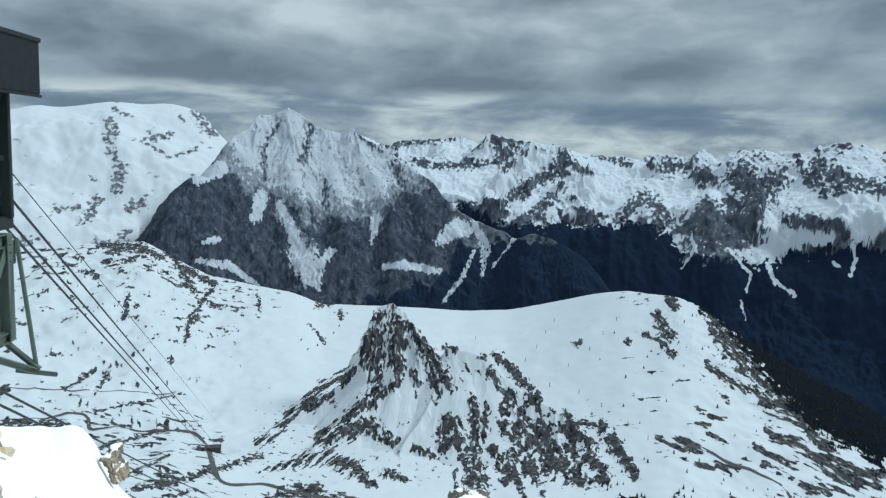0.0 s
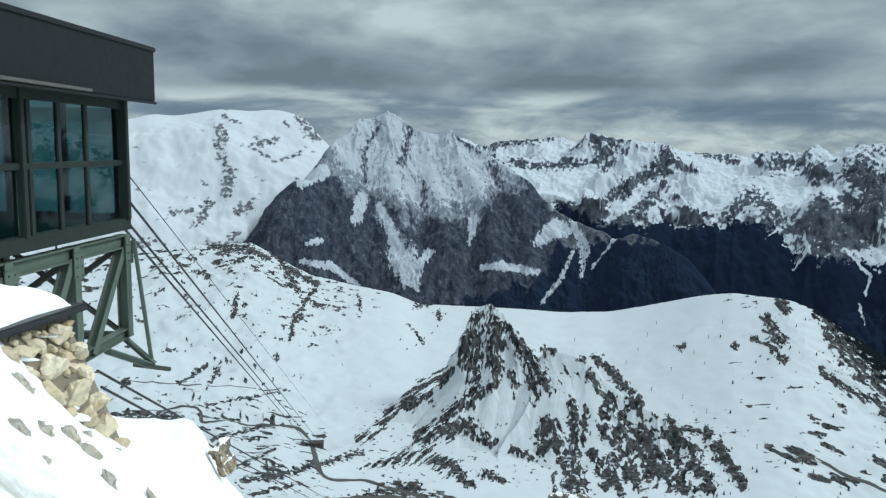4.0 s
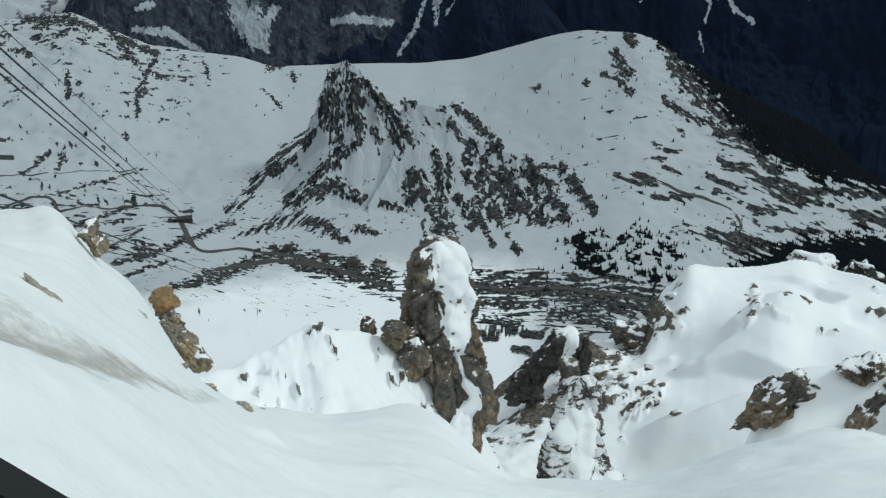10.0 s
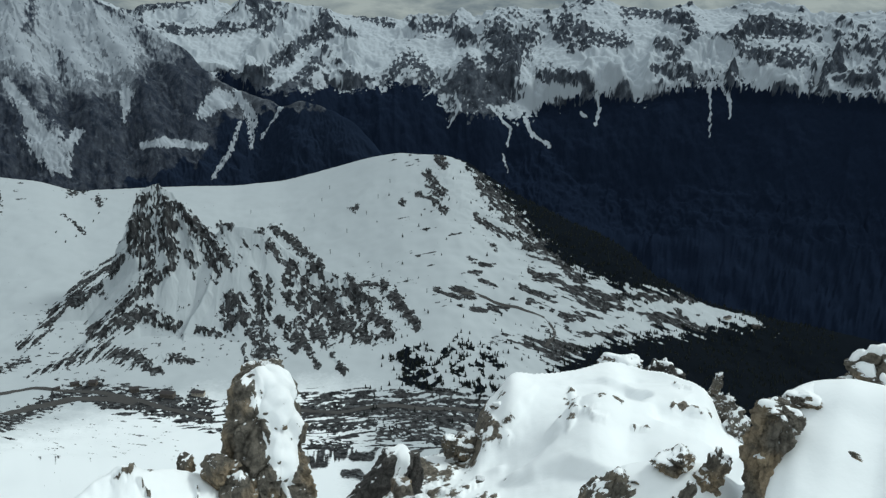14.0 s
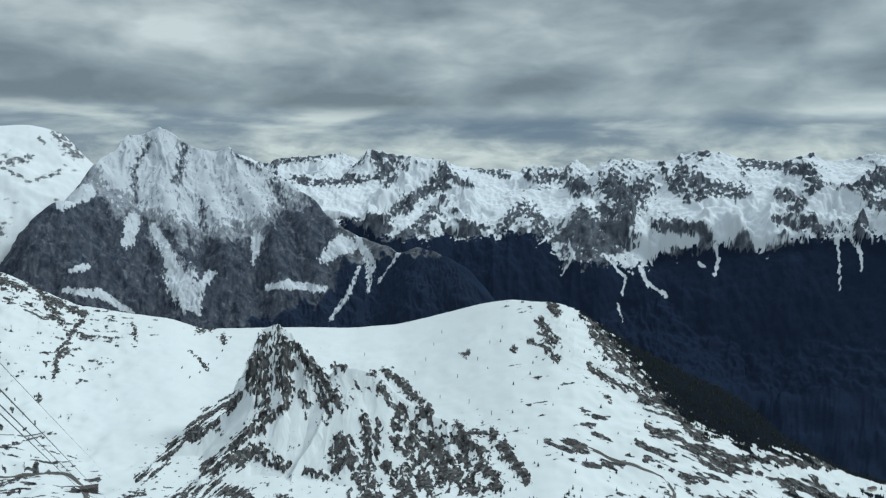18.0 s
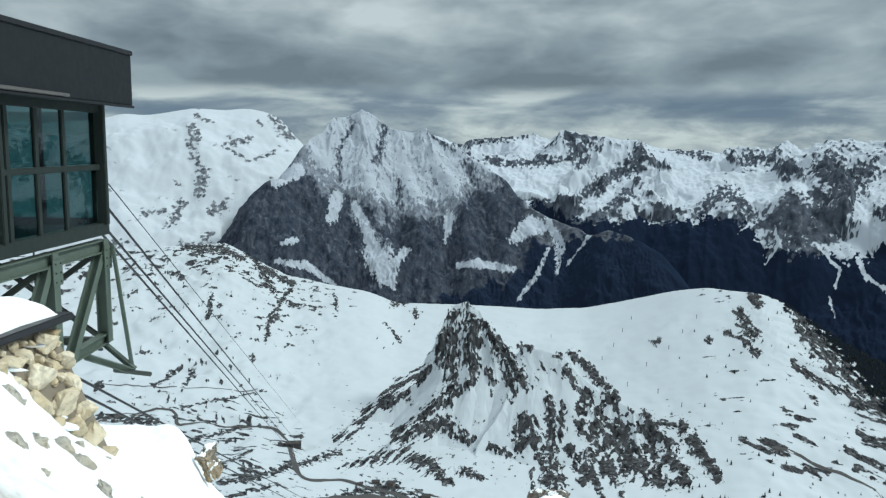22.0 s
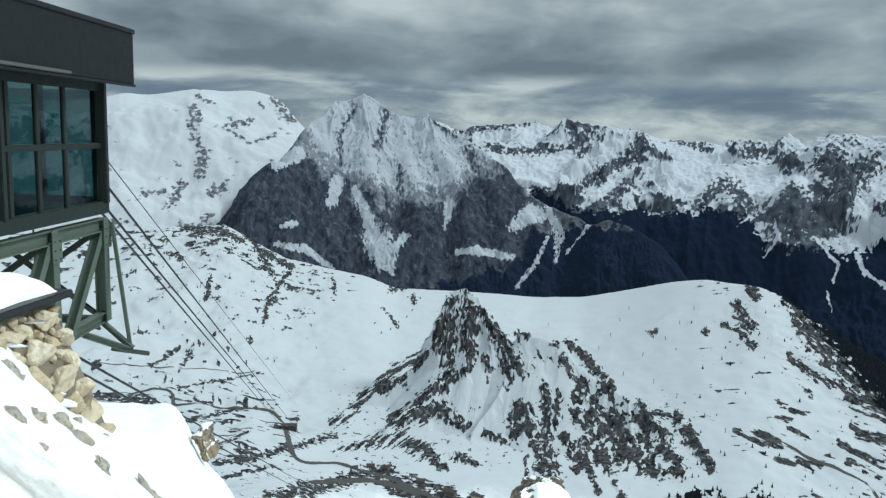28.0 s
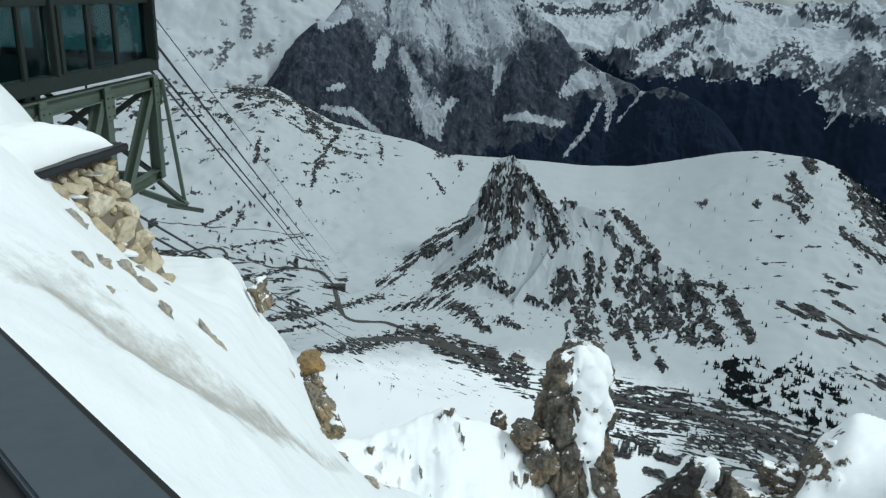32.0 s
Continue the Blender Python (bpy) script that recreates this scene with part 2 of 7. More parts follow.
k = Mat("snow_with_rubble")
n = k.noise(0.9, 6.0, 0.65)
m = k.ramp(k.math("ADD", k.attr("rock"), k.math("MULTIPLY", k.math("SUBTRACT", n, 0.5), 1.5)), (0.45, 0.0), (0.55, 1.0))
stone = k.mix(k.ramp(k.noise(2.6, 8.0, 0.7), (0.35, 0.0), (0.65, 1.0)), (0.035, 0.031, 0.026), (0.21, 0.185, 0.15))
k.set(Base_Color=k.mix(m, k.mix(k.noise(0.2), (0.87, 0.90, 0.92), (0.92, 0.94, 0.95)), stone), Roughness=0.8, Specular_IOR_Level=0.2)
k.bump(k.mix(m, k.math("MULTIPLY", k.noise(0.5), 0.3), n), 0.6, 0.4)
BENCH = k.m

k = Mat("snow_cap")
k.set(Base_Color=k.mix(k.noise(1.5), (0.88, 0.91, 0.93), (0.93, 0.94, 0.95)), Roughness=0.7, Specular_IOR_Level=0.2)
k.bump(k.noise(6.0, 6.0), 0.3, 0.06)
CAP = k.m


def rock_material(name, dark, light, warm, snowy=0.0, grain=1.0):
    k = Mat(name)
    bands = k.noise(1.6 * grain, 7.0, 0.62, k.scaled(1, 1, 2.2))
    warp = k.t.nodes.new("ShaderNodeVectorMath")
    warp.operation = "MULTIPLY_ADD"
    k.t.links.new(k.t.nodes.new("ShaderNodeTexNoise").outputs["Color"], warp.inputs[0])
    warp.inputs[1].default_value = (0.6 / grain,) * 3
    k.t.links.new(k.scaled(1, 1, 0.28), warp.inputs[2])
    crack = k.ramp(k.cells(1.7 * grain, "DISTANCE_TO_EDGE", warp.outputs[0]), (0.0, 0.0), (0.06, 1.0))
    c = k.mix(bands, dark, light)
    c = k.mix(k.ramp(k.noise(0.55 * grain, 3.0), (0.48, 0.0), (0.62, 1.0)), c, warm)
    c = k.mix(crack, k.mix(0.22, c, dark), c)
    c = k.mix(k.ramp(k.noise(5.5 * grain, 7.0, 0.72, k.scaled(1, 1, 0.7)), (0.40, 0.62), (0.56, 0.0)), c, dark)
    if snowy:
        lying = k.math("ADD", k.normal_z(), k.math("MULTIPLY", k.math("SUBTRACT", k.noise(2.2 * grain, 6.0), 0.5), 1.5))
        c = k.mix(k.ramp(lying, (snowy, 0.0), (snowy + 0.08, 1.0)), c, (0.85, 0.87, 0.89))
    k.set(Base_Color=c, Roughness=0.88, Specular_IOR_Level=0.25)
    k.bump(k.math("ADD", k.math("ADD", bands, k.math("MULTIPLY", k.noise(7.0 * grain, 6.0, 0.7), 0.5)), k.math("MULTIPLY", crack, 0.15)), 1.0, 0.22 / grain)
    return k.m


TOWER = rock_material("tower_rock", (0.040, 0.037, 0.032), (0.30, 0.27, 0.225), (0.35, 0.275, 0.185), 0.95, 0.8)
DARKROCK = rock_material("dark_rock", (0.03, 0.03, 0.03), (0.15, 0.14, 0.13), (0.12, 0.11, 0.10), 0.95, 0.7)
RIB = rock_material("frosted_rock", (0.06, 0.055, 0.048), (0.30, 0.275, 0.24), (0.22, 0.19, 0.15), 0.55, 0.9)
LIME = rock_material("limestone", (0.16, 0.14, 0.11), (0.50, 0.44, 0.34), (0.48, 0.37, 0.22), 0.9, 1.6)
PALE = rock_material("pale_stone", (0.42, 0.39, 0.33), (0.74, 0.70, 0.61), (0.64, 0.57, 0.43), 0.0, 2.2)
YELLOW = rock_material("ochre_stone", (0.26, 0.18, 0.09), (0.50, 0.37, 0.20), (0.47, 0.30, 0.12), 0.0, 2.0)


def plain(name, colour, rough, metal=0.0, vary=0.12, scale=3.0, relief=0.0, spec=0.3):
    k = Mat(name)
    c = k.mix(k.noise(scale, 6.0), tuple(v * (1 - vary) for v in colour), tuple(v * (1 + vary) for v in colour))
    k.set(Base_Color=c, Roughness=k.ramp(k.noise(scale * 2.3, 5.0), (0.3, max(rough - 0.1, 0.05)), (0.7, min(rough + 0.1, 1.0))), Metallic=metal, Specular_IOR_Level=spec)
    if relief:
        k.bump(k.noise(scale * 8, 5.0), 0.4, relief)
    return k.m


FASCIA = plain("dark_sheet_metal", (0.017, 0.02, 0.023), 0.6, 0.0, 0.1, spec=0.12)
TRIM = plain("roof_edge", (0.02, 0.022, 0.025), 0.4, 0.3)
FRAME = plain("green_painted_frame", (0.02, 0.027, 0.024), 0.45, 0.0)
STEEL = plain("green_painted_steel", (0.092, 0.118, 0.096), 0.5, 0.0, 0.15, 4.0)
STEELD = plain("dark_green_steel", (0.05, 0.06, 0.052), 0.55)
INNER = plain("dark_interior", (0.05, 0.055, 0.055), 0.7)
ROPE = plain("steel_rope", (0.03, 0.032, 0.035), 0.6, 0.3)
COPING = plain("dark_coping", (0.03, 0.032, 0.036), 0.5, 0.1)
RAIL = plain("grey_painted_rail", (0.062, 0.078, 0.092), 0.55, 0.0, 0.12, 9.0, 0.002)
RAILD = plain("black_rail_edge", (0.012, 0.013, 0.015), 0.5)
MORTAR = plain("mortar", (0.22, 0.19, 0.145), 0.95, 0.0, 0.3, 6.0, 0.03)
HUT = plain("hut_walls", (0.11, 0.095, 0.082), 0.8, 0.0, 0.3, 0.3)
HUTROOF = plain("hut_roof", (0.045, 0.04, 0.04), 0.8, 0.0, 0.3, 0.3)
WHITEWALL = plain("rendered_wall", (0.42, 0.38, 0.32), 0.85, 0.0, 0.2, 0.3)
ROAD = plain("wet_asphalt", (0.055, 0.053, 0.052), 0.85, 0.0, 0.25, 0.05)
WOOD = plain("conifer", (0.010, 0.014, 0.012), 0.9, 0.0, 0.5, 0.2)
DARKWOOD = plain("window_dark", (0.02, 0.022, 0.025), 0.3)

k = Mat("stone_block")
c = k.mix(k.random(), (0.50, 0.42, 0.28), (0.74, 0.67, 0.52))
c = k.mix(k.ramp(k.noise(5.0, 6.0), (0.5, 0.0), (0.75, 0.7)), c, (0.46, 0.34, 0.17))
c = k.mix(k.ramp(k.noise(14.0, 5.0), (0.5, 0.0), (0.75, 0.7)), c, (0.20, 0.18, 0.15))
k.set(Base_Color=c, Roughness=0.9, Specular_IOR_Level=0.2)
k.bump(k.noise(11.0, 7.0, 0.65), 0.6, 0.05)
STONE = k.m

k = Mat("teal_glass")
k.set(Base_Color=(0.15, 0.285, 0.29), Roughness=0.02, Transmission_Weight=1.0, IOR=1.45)
GLASS = k.m


# ---- noise for the land ----
def lattice(ix, iy, seed):
    h = (ix.astype(np.int64) * 374761393 + iy.astype(np.int64) * 668265263 + seed * 974634777) & 0x7FFFFFFF
    h = ((h ^ (h >> 13)) * 1274126177) & 0x7FFFFFFF
    return ((h ^ (h >> 16)) & 0xFFFF) / 65535.0 * 2 * np.pi


def perlin(x, y, seed=0):
    x, y = np.broadcast_arrays(np.asarray(x, float), np.asarray(y, float))
    ix, iy = np.floor(x), np.floor(y)
    fx, fy = x - ix, y - iy
    u, v = fx * fx * fx * (fx * (fx * 6 - 15) + 10), fy * fy * fy * (fy * (fy * 6 - 15) + 10)

    def corner(a, b):
        g = lattice(ix + a, iy + b, seed)
        return np.cos(g) * (fx - a) + np.sin(g) * (fy - b)

    low = corner(0, 0) * (1 - u) + corner(1, 0) * u
    high = corner(0, 1) * (1 - u) + corner(1, 1) * u
    return (low * (1 - v) + high * v) * 1.4


def fbm(x, y, octaves=5, seed=0, gain=0.5):
    total, amp = 0.0, 1.0
    for o in range(octaves):
        total = total + amp * perlin(x * 2.03 ** o, y * 2.03 ** o, seed + o * 7)
        amp *= gain
    return total


def ridged(x, y, octaves=5, seed=0, gain=0.55):
    """Sharp crests at 1, hollows towards 0."""
    total, amp, norm = 0.0, 1.0, 0.0
    for o in range(octaves):
        n = 1 - np.abs(perlin(x * 2.03 ** o, y * 2.03 ** o, seed + o * 7))
        total, norm, amp = total + amp * n * n, norm + amp, amp * gain
    return total / norm


def step(a, b, x):
    t = np.clip((x - a) / (b - a), 0, 1)
    return t * t * (3 - 2 * t)


def along(az, table, soft=0.5):
    """A value that changes smoothly with the direction, from rows of (degrees, value)."""
    keys, values = np.array(table, float).T
    return sum(w * np.interp(az + d * soft, keys, values) for d, w in ((-1, 0.1), (-0.66, 0.17), (-0.33, 0.23), (0.33, 0.23), (0.66, 0.17), (1, 0.1)))


def curve(az, table):
    """Like along, but a smooth curve through the rows."""
    keys, values = np.array(table, float).T
    slope = np.gradient(values, keys)
    i = np.clip(np.searchsorted(keys, az) - 1, 0, len(keys) - 2)
    h = keys[i + 1] - keys[i]
    t = np.clip((az - keys[i]) / h, 0, 1)
    return (1 + 2 * t) * (1 - t) ** 2 * values[i] + t * (1 - t) ** 2 * h * slope[i] + t * t * (3 - 2 * t) * values[i + 1] + t * t * (t - 1) * h * slope[i + 1]


def slope_of(X, Y, Z):
    """How steep the grid is, as rise over run."""
    ex = np.stack([np.gradient(X, axis=1), np.gradient(Y, axis=1), np.gradient(Z, axis=1)], -1)
    ey = np.stack([np.gradient(X, axis=0), np.gradient(Y, axis=0), np.gradient(Z, axis=0)], -1)
    n = np.cross(ex, ey)
    return np.hypot(n[..., 0], n[..., 1]) / (np.abs(n[..., 2]) + 1e-9), n


def sheet(name, X, Y, Z, material, covers=(), smooth=True):
    """One grid of land as a mesh, with its cover maps."""
    rows, cols = X.shape
    mesh = bpy.data.meshes.new(name)
    co = np.stack([X, Y, Z], -1).reshape(-1, 3).astype(np.float32)
    i = np.arange(rows * cols).reshape(rows, cols)
    quads = np.stack([i[:-1, :-1], i[:-1, 1:], i[1:, 1:], i[1:, :-1]], -1).reshape(-1, 4).astype(np.int32)
    n = len(quads)
    mesh.vertices.add(len(co))
    mesh.vertices.foreach_set("co", co.ravel())
    mesh.loops.add(n * 4)
    mesh.loops.foreach_set("vertex_index", quads.ravel())
    mesh.polygons.add(n)
    mesh.polygons.foreach_set("loop_start", np.arange(n, dtype=np.int32) * 4)
    mesh.polygons.foreach_set("loop_total", np.full(n, 4, dtype=np.int32))
    mesh.polygons.foreach_set("use_smooth", np.full(n, smooth))
    mesh.update(calc_edges=True)
    for key, values in covers:
        mesh.attributes.new(key, "FLOAT", "POINT").data.foreach_set("value", np.ascontiguousarray(values, dtype=np.float32).ravel())
    mesh.materials.append(material)
    return new(name, mesh)


def fan(az0, az1, columns, ranges):
    """A grid that spreads out from the terrace: directions in degrees, distances in metres."""
    A, R = np.meshgrid(np.linspace(az0, az1, columns), ranges)
    return A, R, R * np.sin(np.radians(A)), R * np.cos(np.radians(A))


def polar(az, el, r):
    a = math.radians(az)
    return (r * math.sin(a), r * math.cos(a), EYE + r * math.tan(math.radians(el)))


def strokes(A, E, lines, warp=0.25, grain=0.8, seed=901):
    """How deep each place lies inside bands drawn along lines of (direction, elevation, half width): 1 in the middle, 0 at the edge."""
    a = A + warp * fbm(A / grain, E / grain, 4, seed)
    e = E + 0.7 * warp * fbm(A / grain, E / grain, 4, seed + 3)
    shape = A.shape
    a, e = a.ravel(), e.ravel()
    best = np.full(a.shape, -2.0)
    for line in lines:
        for p, q in zip(line, line[1:] or line):
            ux, uy = q[0] - p[0], q[1] - p[1]
            reach = 3.0 * max(p[2], q[2])
            i = np.flatnonzero((a > min(p[0], q[0]) - reach) & (a < max(p[0], q[0]) + reach) & (e > min(p[1], q[1]) - reach) & (e < max(p[1], q[1]) + reach))
            t = np.clip(((a[i] - p[0]) * ux + (e[i] - p[1]) * uy) / (ux * ux + uy * uy + 1e-9), 0, 1)
            best[i] = np.maximum(best[i], 1 - np.hypot(a[i] - p[0] - t * ux, e[i] - p[1] - t * uy) / (p[2] + (q[2] - p[2]) * t))
    return best.reshape(shape)


# ---- the pass: basin, crest behind it, shoulder towards the valley ----
FOOT_R = [(-60, 1900), (-30, 1900), (-20, 1850), (-13, 1536), (-3, 1350), (20, 1350), (30, 1500), (50, 1700)]
FOOT_Z = [(-60, -600), (-30, -640), (-20, -680), (-13, -700), (-3, -714), (18, -728), (26, -790), (34, -900), (50, -1050)]
CREST_R = [(-60, 3300), (-23, 3200), (-19, 3000), (-12, 2850), (-8, 2800), (0, 2750), (6.5, 2700), (11.7, 2600), (15, 2500), (19.2, 2400), (24, 2280), (30, 2250), (50, 2400)]
CREST_EL = [(-60, -7.2), (-31, -7.45), (-27, -7.1), (-23, -7.05), (-21.5, -7.9), (-18.8, -9.45), (-16, -10.1), (-12.8, -10.75), (-10.8, -11.55), (-7.8, -11.65),
            (-2.8, -11.75), (-0.2, -11.9), (3.2, -11.65), (6.5, -10.9), (9.7, -10.05), (11.7, -9.75), (13.7, -9.86), (15.1, -9.9), (16.9, -10.4), (19.2, -11.8),
            (21.6, -13.3), (24.1, -14.35), (26.6, -15.3), (28.6, -16.2), (31, -18.0), (35, -19.6), (40, -20.2), (50, -20.6)]


def basin(A, R):
    X, Y = R * np.sin(np.radians(A)), R * np.cos(np.radians(A))
    rf, zf, rc = along(A, FOOT_R, 4.0), along(A, FOOT_Z, 4.0), along(A, CREST_R, 2.0)
    zc = rc * np.tan(np.radians(along(A, CREST_EL)))
    near = np.clip((R - 300) / (rf - 300), 0, 1)
    t = np.clip((R - rf) / (rc - rf), 0, 1)
    back = np.maximum(R - rc, 0)
    bend = along(A, [(-60, 1.15), (-20, 1.1), (-5, 1.25), (8, 1.25), (20, 1.0), (50, 1.0)])
    Z = np.where(R < rf, -330 + (zf + 330) * (1 - (1 - near) ** 1.6), zf + (zc - zf) * (0.75 * t ** bend + 0.25 * t * t * (3 - 2 * t)))
    Z = Z - 0.55 * back * step(0, 250, back) - 0.06 * back
    return X, Y, np.maximum(Z, -1480.0)


# ---- the rocky pyramid in the middle of the pass ----
TIP = polar(-5.9, -11.5, 1945)
SPINES = [
    [polar(-6.4, -15.6, 1890), polar(-5.0, -14.9, 1905), polar(-3.8, -14.4, 1915), polar(-2.8, -14.6, 1912), polar(-1.9, -15.2, 1895), polar(-1.0, -14.7, 1885), polar(0.3, -14.75, 1875),
     polar(1.9, -15.3, 1860), polar(3.1, -16.5, 1840), polar(5.2, -17.9, 1815), polar(7.0, -18.6, 1795), polar(8.7, -19.8, 1770), polar(11.8, -22.1, 1710)],
    [polar(-7.9, -16.7, 1900), polar(-11.2, -18.6, 1880), polar(-14.6, -20.7, 1830), polar(-16.8, -22.0, 1790)],
    [polar(-6.2, -17.5, 1845), polar(-8.6, -19.7, 1770), polar(-11.2, -21.4, 1700)],
    [polar(-5.8, -15.2, 1880), polar(-5.2, -17.5, 1825)],
    [polar(-1.5, -15.4, 1880), polar(-2.6, -19.0, 1770), polar(-4.6, -21.9, 1690), polar(-5.4, -24.5, 1610)],
    [polar(2.7, -16.4, 1840), polar(0.7, -21.6, 1690), polar(1.3, -25.0, 1600)],
    [polar(7.0, -18.6, 1795), polar(7.8, -23.1, 1670), polar(8.2, -25.2, 1610)],
]
BLOCK = [[polar(-7.35, -13.2, 1915), polar(-6.9, -12.3, 1930), polar(-6.5, -11.75, 1940), TIP, polar(-5.2, -11.65, 1942), polar(-4.6, -12.1, 1938), polar(-3.9, -13.1, 1930), polar(-3.2, -14.3, 1915)], [polar(-7.35, -13.4, 1915), polar(-7.2, -15.4, 1880)],
         [polar(-5.2, -12.4, 1930), polar(-5.0, -15.0, 1875)], [polar(-4.0, -13.6, 1920), polar(-3.4, -15.6, 1875)]]


def massif(X, Y, spines, pitch, ease=0.0, wander=14.0, scale=70.0, seed=11, lip=0.0, fray=0.36):
    """Land that falls away from crest lines: its height, the way along the crest and the distance from it."""
    wx = X + wander * fbm(X / scale, Y / scale, 3, seed) + fray * wander * fbm(X * 3.2 / scale, Y * 3.2 / scale, 2, seed + 1)
    wy = Y + wander * fbm(X / scale, Y / scale, 3, seed + 2) + fray * wander * fbm(X * 3.2 / scale, Y * 3.2 / scale, 2, seed + 3)
    best, S, D = np.full(X.shape, -1e9), np.zeros(X.shape), np.zeros(X.shape)
    run = 0.0
    for spine in spines:
        run += 937.0
        for (x0, y0, z0), (x1, y1, z1) in zip(spine, spine[1:]):
            ux, uy = x1 - x0, y1 - y0
            length = math.hypot(ux, uy)
            t = np.clip(((wx - x0) * ux + (wy - y0) * uy) / length ** 2, 0, 1)
            ox, oy = wx - x0 - t * ux, wy - y0 - t * uy
            d = np.hypot(ox, oy)
            z = z0 + (z1 - z0) * t - pitch * d / (1 + ease * d) - lip * (1 - np.exp(-((d / 24.0) ** 2)))
            take = z > best
            # round the ends the lines fan out
            swing = np.where((t <= 0) | (t >= 1), np.arctan2(oy, ox) * 45.0, 0.0)
            side = np.where(ux * oy - uy * ox > 0, 411.0, 0.0)
            best, S, D = np.where(take, z, best), np.where(take, run + t * length + swing + side, S), np.where(take, d, D)
            run += length
    return best, S, D


# where rock shows: ribs of the pyramid, lines and bands on the slopes
PYRAMID_ROCK = (
    ((-6.5, -12.7, 0.5), (-7, -15, 0.75), (-6.6, -16.8, 0.42)),
    ((-5.6, -12, 0.42), (-5, -13.6, 0.67), (-5.2, -15.6, 0.58), (-5, -17.2, 0.25)),
    ((-7.5, -14, 0.21), (-7.7, -15.8, 0.25)),
    ((-4.1, -13.2, 0.33), (-2.7, -15.3, 0.5), (-1.6, -17, 0.58)),
    ((-8.3, -16.3, 0.25), (-10.8, -17.8, 0.42), (-13.1, -19.7, 0.33), (-15.3, -21.2, 0.21)),
    ((-9.1, -17.2, 0.21), (-11.3, -19, 0.25)),
    ((-6.5, -17.5, 0.33), (-7.7, -19, 0.42), (-9.5, -20.2, 0.25)),
    ((-5.4, -17.5, 0.29), (-6.8, -18.8, 0.25)),
    ((-10.8, -21, 0.42), (-7, -20.4, 0.5), (-5, -21.6, 0.33)),
    ((-15.3, -23.2, 0.08), (-10.6, -22.3, 0.42), (-8.2, -23.2, 0.5), (-6.7, -24.3, 0.25)),
    ((-6.1, -23.4, 0.21), (-4.4, -23.8, 0.25)),
    ((-3.7, -21.8, 0.21), (-2, -22.3, 0.25)),
    ((-1, -19.9, 0.5), (-0.2, -21.2, 0.58), (-1.6, -21.7, 0.33)),
)
PYRAMID_ROCK_B = (
    ((0.7, -18.3, 0.29), (1.6, -20.5, 0.33)),
    ((1.6, -20, 0.25), (1, -22.9, 0.67), (1.8, -24.8, 0.42)),
    ((3.7, -22, 0.33), (4.1, -23.5, 0.42), (3.2, -23.8, 0.21)),
    ((3.5, -17.6, 0.25), (4.3, -19.3, 0.33)),
    ((2.4, -14.9, 0.25), (4, -16.4, 0.33), (5.7, -17.9, 0.25)),
    ((4.3, -19.3, 0.33), (6, -21, 0.83), (8.2, -22.9, 0.58), (10, -23.3, 0.25)),
    ((7.8, -19, 0.33), (9.6, -21.1, 0.5), (10.9, -22.7, 0.42)),
    ((10.5, -19.4, 0.33), (11.8, -21, 0.42), (13.2, -22.5, 0.25)),
    ((-1.4, -14.7, 0.25), (-0.6, -14.7, 0.17)),
    ((-3.9, -16.5, 0.25), (-3.5, -17.3, 0.25)),
    ((6.4, -24.4, 0.17), (7.3, -25.6, 0.21)),
    ((-0.4, -23.2, 0.13), (-0.2, -24.5, 0.13)),
    ((5.2, -20, 0.17), (5.8, -19.4, 0.17)),
)
SLOPE_ROCK = (
    ((-25.9, -7.2, 0.22), (-23.3, -7.5, 0.28), (-22, -8.1, 0.2)),
    ((-21.2, -8.1, 0.22), (-19.8, -10.6, 0.17)),
    ((-18.7, -10.4, 0.17), (-20.1, -12.5, 0.17), (-20.4, -13.9, 0.2)),
    ((-24.2, -10.7, 0.17), (-24.5, -12.1, 0.17)),
    ((-20.4, -9, 0.22), (-18.4, -10.1, 0.17)),
    ((-15.4, -11, 0.17), (-15.2, -12.1, 0.08)),
    ((-9.4, -12.2, 0.22), (-9.4, -12.6, 0.17)),
    ((-11.1, -11.6, 0.22), (-10, -11.5, 0.17)),
    ((-10.5, -14.4, 0.11), (-11.7, -13, 0.08)),
    ((-26.4, -15.5, 0.14), (-28.3, -16.6, 0.14)),
    ((-25.7, -15.9, 0.2), (-26.2, -16.7, 0.11)),
    ((-21.5, -15.2, 0.22), (-21.5, -15.5, 0.14)),
    ((-26.7, -18.3, 0.06), (-22.2, -17.8, 0.08), (-20.5, -17.6, 0.06)),
    ((-31.9, -18.3, 0.22), (-28.4, -19.1, 0.22)),
)
